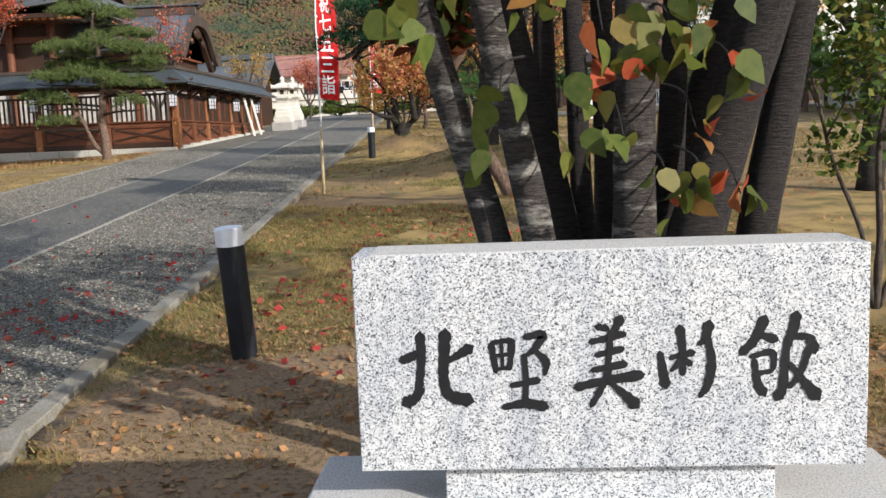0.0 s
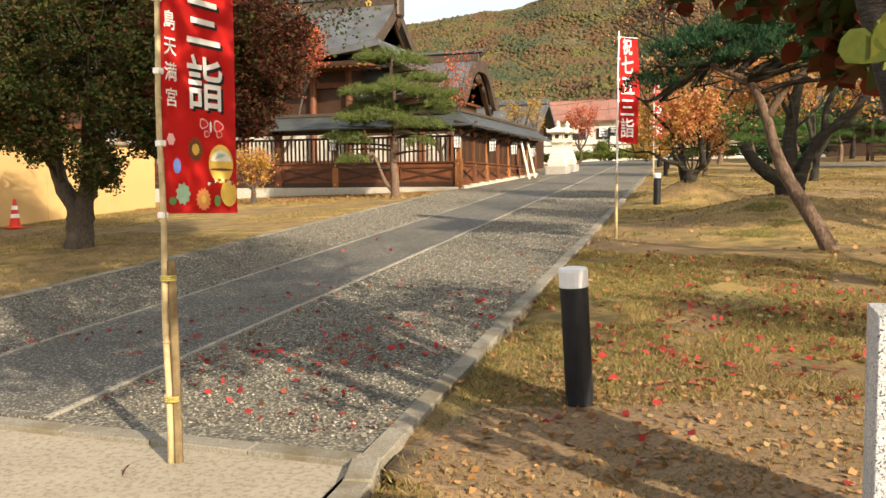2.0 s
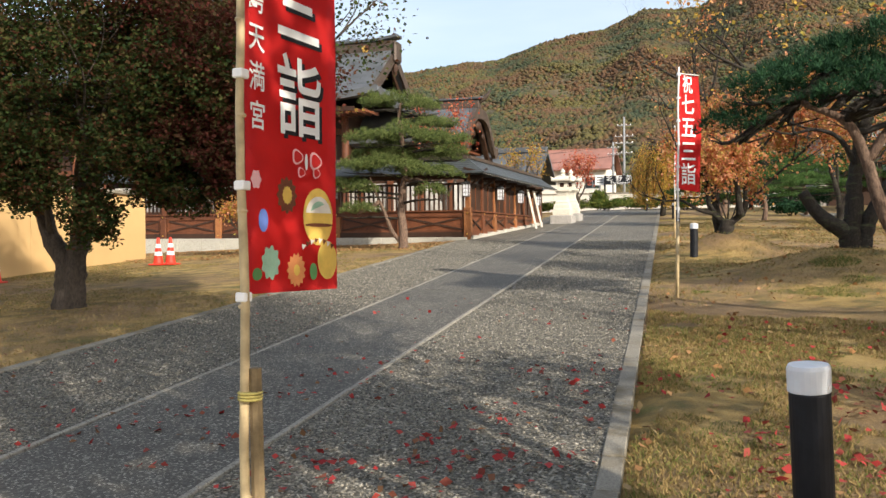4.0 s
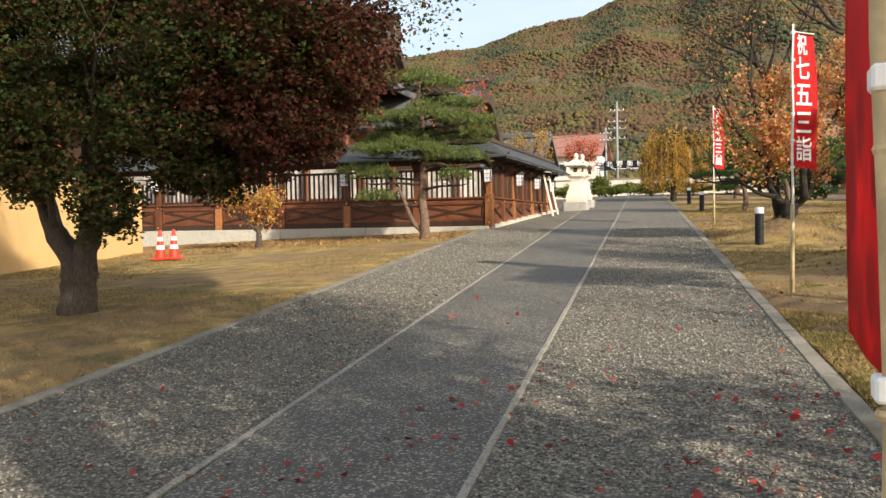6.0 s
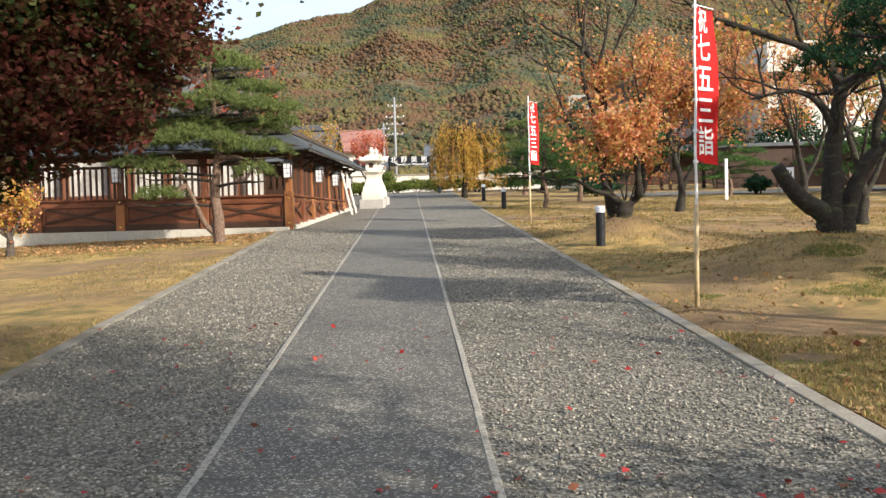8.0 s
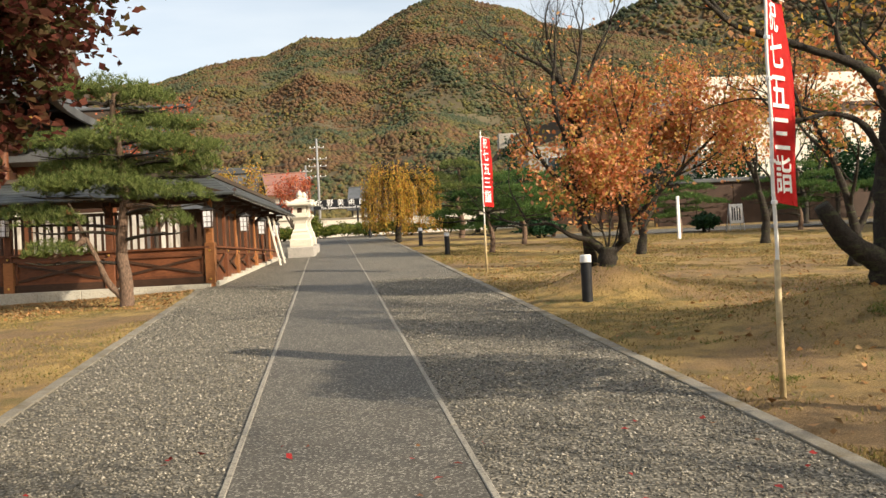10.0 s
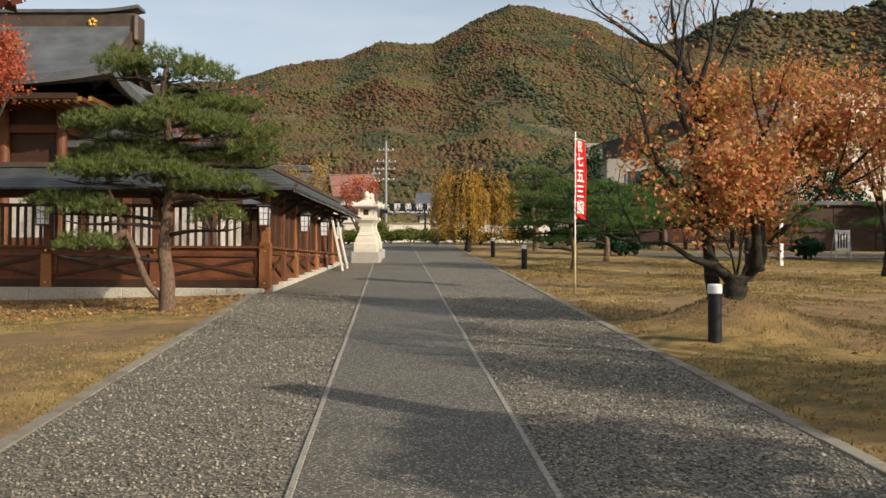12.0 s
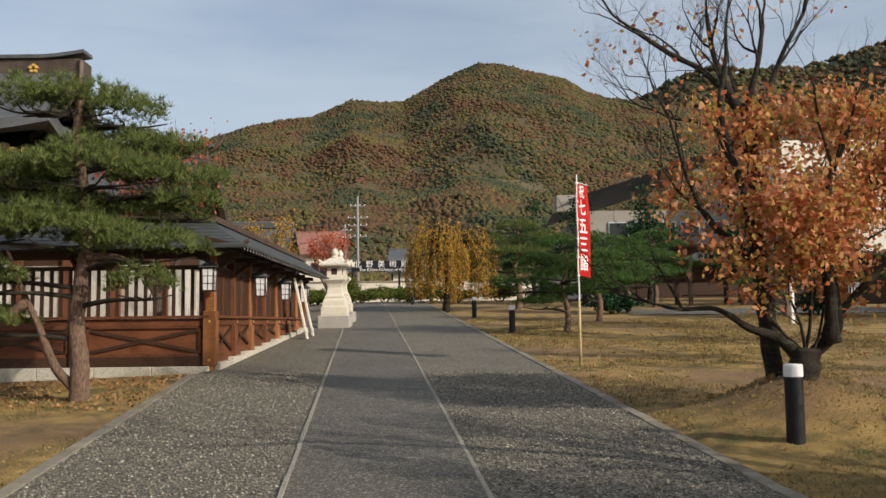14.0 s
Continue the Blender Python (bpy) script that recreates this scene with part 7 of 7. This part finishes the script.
def scatter_leaves(name, label, pts, size, mat, seed, flat=0.8):
    nr = np.random.default_rng(seed)
    v, f = leaf_cards(nr, pts, size, flat=flat, narrow=0.75)
    ob = raw(name, v, f, M[mat])
    return tagged(ob, label, "leaves", kind="stuff")


def ground_pts(rng, n, x0, x1, y0, y1, test=None, lift=0.025):
    out = []
    while len(out) < n:
        x, y = rng.uniform(x0, x1), rng.uniform(y0, y1)
        if test is None or test(x, y):
            out.append((x, y, far_top(x, y) + lift))
    return out


def far_top(x, y):
    if kerb_l(y) < x < kerb_r(y) and y > 3.5 or y < 4.2 and x < kerb_r(y):
        return gz(x, y)
    return far_z(x, y)


def clumped(x, y):
    return noise.noise((x * 0.9, y * 0.9, 7.0)) > -0.05


_rn = random.Random(101)
scatter_leaves("red_leaves_path", "fallen crimson leaves strewn on the gravel", ground_pts(_rn, 260, -6.3, -2.4, 4.3, 9.0, clumped, 0.02), 0.054, "lf_fallen", 1)
scatter_leaves("red_leaves_drift", "drift of fallen crimson leaves on the gravel beside the kerb", ground_pts(_rn, 120, -4.6, -2.9, 4.9, 6.6, lambda x, y: noise.noise((x * 1.6, y * 1.6, 4.0)) > -0.15, 0.02), 0.056, "lf_fallen", 9)
scatter_leaves("red_leaves_far", "fallen crimson leaves strewn along the walk", ground_pts(_rn, 170, -9.0, -2.9, 6.0, 13.5, clumped, 0.03), 0.050, "lf_fallen", 2)
scatter_leaves("red_leaves_lawn", "fallen crimson leaves lying in the grass", ground_pts(_rn, 420, -2.2, 1.8, 4.2, 12.0, clumped, 0.03), 0.062, "lf_fallen", 3)
scatter_leaves("red_leaves_bollard", "thick fallen crimson leaves around the leaning bollard", ground_pts(_rn, 420, -1.9, 0.7, 5.7, 9.2, lambda x, y: noise.noise((x * 1.4, y * 1.4, 11.0)) > 0.0, 0.03), 0.06, "lf_fallen", 8)
scatter_leaves("earth_litter", "dry leaf and straw litter on bare earth", ground_pts(_rn, 2600, -2.2, 2.4, 2.6, 6.0, lambda x, y: x > kerb_r(y) + 0.15, 0.022), 0.045, "lf_litter", 9)
scatter_leaves("red_leaves_entry", "fallen crimson leaves on the concrete forecourt", ground_pts(_rn, 14, -5.0, -2.6, 2.2, 4.0, None, 0.012), 0.09, "lf_fallen", 4)
scatter_leaves("leaf_litter_lawn", "dry brown leaf litter in the grass", ground_pts(_rn, 3800, -4.5, 9, 4, 36, lambda x, y: x > kerb_r(y) + 0.15 and noise.noise((x * 0.5, y * 0.5, 3)) > -0.1, 0.02), 0.07, "lf_litter", 5)
scatter_leaves("leaf_litter_pine", "russet leaf litter below the fence", ground_pts(_rn, 5200, -21, -9.9, 21.5, 27.2, lambda x, y: x < kerb_l(y) - 0.2 and noise.noise((x * 0.4, y * 0.6, 5)) + (y - 23.5) * 0.25 > 0, 0.02), 0.06, "lf_litter", 6)


def grass_blades(name, n, x0, x1, y0, y1, h, test, seed, mat="blade", label="short dry straw-coloured grass blades"):
    nr, rn = np.random.default_rng(seed), random.Random(seed)
    c = np.array(ground_pts(rn, n, x0, x1, y0, y1, test, -0.005))
    d = nr.normal(0, 0.75, (n, 3))
    d[:, 2] = 1.0
    d /= np.linalg.norm(d, axis=1)[:, None]
    u = np.cross(d, nr.normal(0, 1, (n, 3)))
    u /= np.linalg.norm(u, axis=1)[:, None]
    L = h * nr.uniform(0.5, 1.4, n)[:, None]
    w = 0.006 + 0.0006 * np.linalg.norm(c[:, :2], axis=1)[:, None]
    v = np.stack([c - u * w / 2, c + u * w / 2, c + d * L], axis=1).reshape(-1, 3)
    ob = raw(name, v, np.arange(n * 3).reshape(n, 3), M[mat])
    return tagged(ob, label, "grass", kind="stuff")


def tuft(x, y):
    return noise.noise((x * 0.35, y * 0.35, 0.0)) + 0.5 * noise.noise((x * 1.6, y * 1.6, 2.0)) > -0.12


grass_blades("grass_near", 90000, -3.2, 3.0, 3.6, 13.0, 0.045, lambda x, y: x > kerb_r(y) + 0.16 and tuft(x, y) and (y > 5.2 or tuft(x + 9, y)), 11)
grass_blades("grass_east", 80000, -5.5, 9.0, 13.0, 42.0, 0.045, lambda x, y: x > kerb_r(y) + 0.16 and tuft(x, y), 12)
grass_blades("grass_west", 42000, -19.0, -8.5, 5.0, 25.0, 0.035, lambda x, y: x < kerb_l(y) - 0.15 and tuft(x, y), 13)


grass_blades("grass_green", 11000, -2.9, 0.4, 4.7, 11.5, 0.036, lambda x, y: x > kerb_r(y) + 0.16 and noise.noise((x * 0.9, y * 0.7, 21.0)) + 0.4 * noise.noise((x * 3, y * 3, 5.0)) > 0.08 - 0.12 * (x < -1.2), 14, "blade_green", "green tufts in the dry lawn")
grass_blades("grass_green_far", 3000, -2.6, 1.5, 13.0, 16.5, 0.035, lambda x, y: x > kerb_r(y) + 0.3 and noise.noise((x * 0.8, y * 1.6, 31.0)) > 0.33, 15, "blade_green", "green patches in the dry lawn")


# loose stones proud of the gravel
def pebbles(name, n, x0, x1, y0, y1, size, test, seed):
    nr, rn = np.random.default_rng(seed), random.Random(seed)
    c = np.array(ground_pts(rn, n, x0, x1, y0, y1, test, 0.004))
    base = np.array([(1, 0, 0), (-1, 0, 0), (0, 1, 0), (0, -1, 0), (0, 0, 0.7), (0, 0, -0.7)], dtype=float)
    fac = np.array([(0, 2, 4), (2, 1, 4), (1, 3, 4), (3, 0, 4), (2, 0, 5), (1, 2, 5), (3, 1, 5), (0, 3, 5)])
    s = size * nr.uniform(0.5, 1.5, (n, 1, 1)) * nr.uniform(0.6, 1.3, (n, 1, 3))
    a = nr.uniform(0, 6.28, n)
    ca, sa = np.cos(a), np.sin(a)
    v = base[None] * s + nr.normal(0, 0.12, (n, 6, 3)) * s
    v = np.stack([v[..., 0] * ca[:, None] - v[..., 1] * sa[:, None], v[..., 0] * sa[:, None] + v[..., 1] * ca[:, None], v[..., 2]], axis=-1) + c[:, None, :]
    f = (fac[None] + (np.arange(n) * 6)[:, None, None]).reshape(-1, 3)
    ob = raw(name, v.reshape(-1, 3), f, M["pebble"], smooth=False)
    return tagged(ob, "loose grey and buff gravel stones", "gravel", kind="stuff")


def on_gravel(x, y):
    return slab_r(y) + 0.05 < x < kerb_r(y) - 0.01 or kerb_l(y) + 0.01 < x < slab_l(y) - 0.05


_k = Mat("loose_gravel_stones", 0.8)
_k.colour(_k.ramp(_k.island(), (0.05, (0.085, 0.080, 0.066)), (0.45, (0.155, 0.143, 0.116)), (0.85, (0.24, 0.22, 0.175)), (0.98, (0.38, 0.35, 0.29))))
M["pebble"] = _k.m
pebbles("gravel_stones", 36000, -9.2, -2.3, 4.3, 14.0, 0.010, on_gravel, 21)
pebbles("gravel_stones_far", 30000, -10.2, -3.3, 14.0, 27.0, 0.012, on_gravel, 22)


# ---- paving and kerb pieces ----
def flat_piece(name, corners, lift, drop, mat, parent, bevel=0.006):
    """A block over four ground corners (in order round it), its top raised over the ground."""
    bm = bmesh.new()
    lo = [bm.verts.new((x, y, gz(x, y) - drop)) for x, y in corners]
    hi = [bm.verts.new((x, y, gz(x, y) + lift)) for x, y in corners]
    bm.faces.new(hi)
    for i in range(4):
        bm.faces.new((lo[i], lo[(i + 1) % 4], hi[(i + 1) % 4], hi[i]))
    bmesh.ops.recalc_face_normals(bm, faces=bm.faces)
    if bevel:
        top = [e for e in bm.edges if e.verts[0] in hi and e.verts[1] in hi]
        bmesh.ops.bevel(bm, geom=top, offset=bevel, segments=1, affect="EDGES")
    return part(name, bm, mat, parent)


paved = thing("paved_walk", "dark washed-aggregate slabs laid end to end", "pavement", kind="structure")
_y = 3.70
while _y < 61:
    _e = _y + 5.32
    flat_piece("slab", [(slab_l(_y) + 0.0235, max(_y, 4.15) + 0.004), (slab_r(_y) - 0.0235, max(_y, 4.15) + 0.004), (slab_r(_e) - 0.0235, _e - 0.004), (slab_l(_e) + 0.0235, _e - 0.004)], 0.012, 0.05, M["slab"], paved, 0.004)
    _y = _e


def strip(thing_, line, w, y0, y1, step, lift, mat, name):
    y = y0
    rn = random.Random(int(abs(line(0)) * 100))
    while y < y1 - 0.02:
        e = min(y + step, y1)
        j = rn.uniform(-0.004, 0.004)
        flat_piece(name, [(line(y) - w / 2 + j, y + 0.004), (line(y) + w / 2 + j, y + 0.004), (line(e) + w / 2 + j, e - 0.004), (line(e) - w / 2 + j, e - 0.004)], lift + rn.uniform(-0.005, 0.005), 0.1, mat, thing_)
        y = e


ke = thing("kerb_east", "weathered concrete kerb along the lawn", "kerb", kind="structure")
strip(ke, lambda y: kerb_r(y) + 0.065, 0.13, 4.05, 60, 0.6, 0.014, M["kerb"], "kerb_stone")
kw = thing("kerb_west", "weathered concrete kerb along the lawn", "kerb", kind="structure")
strip(kw, lambda y: kerb_l(y) - 0.065, 0.13, 4.05, 27.0, 0.6, 0.014, M["kerb"], "kerb_stone")
ks = thing("slab_edging", "thin pale concrete edging of the walk", "kerb", kind="structure")
strip(ks, slab_r, 0.045, 4.15, 60, 1.2, 0.016, M["edge"], "edge_strip")
strip(ks, slab_l, 0.045, 4.15, 60, 1.2, 0.016, M["edge"], "edge_strip")
kf = thing("kerb_front", "flat concrete kerb between forecourt and gravel", "kerb", kind="structure")
for k in range(16):
    x1 = kerb_r(4.0) - 0.002 - k * 0.6
    flat_piece("kerb_stone", [(x1 - 0.594, 3.97 - 0.008 * k), (x1, 3.97 - 0.008 * k), (x1, 4.10 - 0.008 * k), (x1 - 0.594, 4.10 - 0.008 * k)], 0.02, 0.1, M["kerb"], kf)
# short raised kerb turning towards the entrance
kt = thing("kerb_return", "raised concrete kerb turning towards the entrance", "kerb", kind="structure")
_a = [(kerb_r(4.1) + 0.06, 4.02), (-2.33, 3.72), (-2.30, 3.40), (-2.22, 3.05), (-2.1, 2.6), (-2.05, 2.0), (-2.05, 1.0), (-2.05, -1.0), (-2.05, -4.0)]
for p, q in zip(_a, _a[1:]):
    d = (Vector(q) - Vector(p)).normalized() * 0.004
    n = Vector((-d.y, d.x)).normalized() * 0.075
    flat_piece("kerb_stone", [(p[0] + d.x + n.x, p[1] + d.y + n.y), (q[0] - d.x + n.x, q[1] - d.y + n.y), (q[0] - d.x - n.x, q[1] - d.y - n.y), (p[0] + d.x - n.x, p[1] + d.y - n.y)], 0.07 if p[1] < 3.6 else 0.035, 0.1, M["kerb"], kt, 0.012)
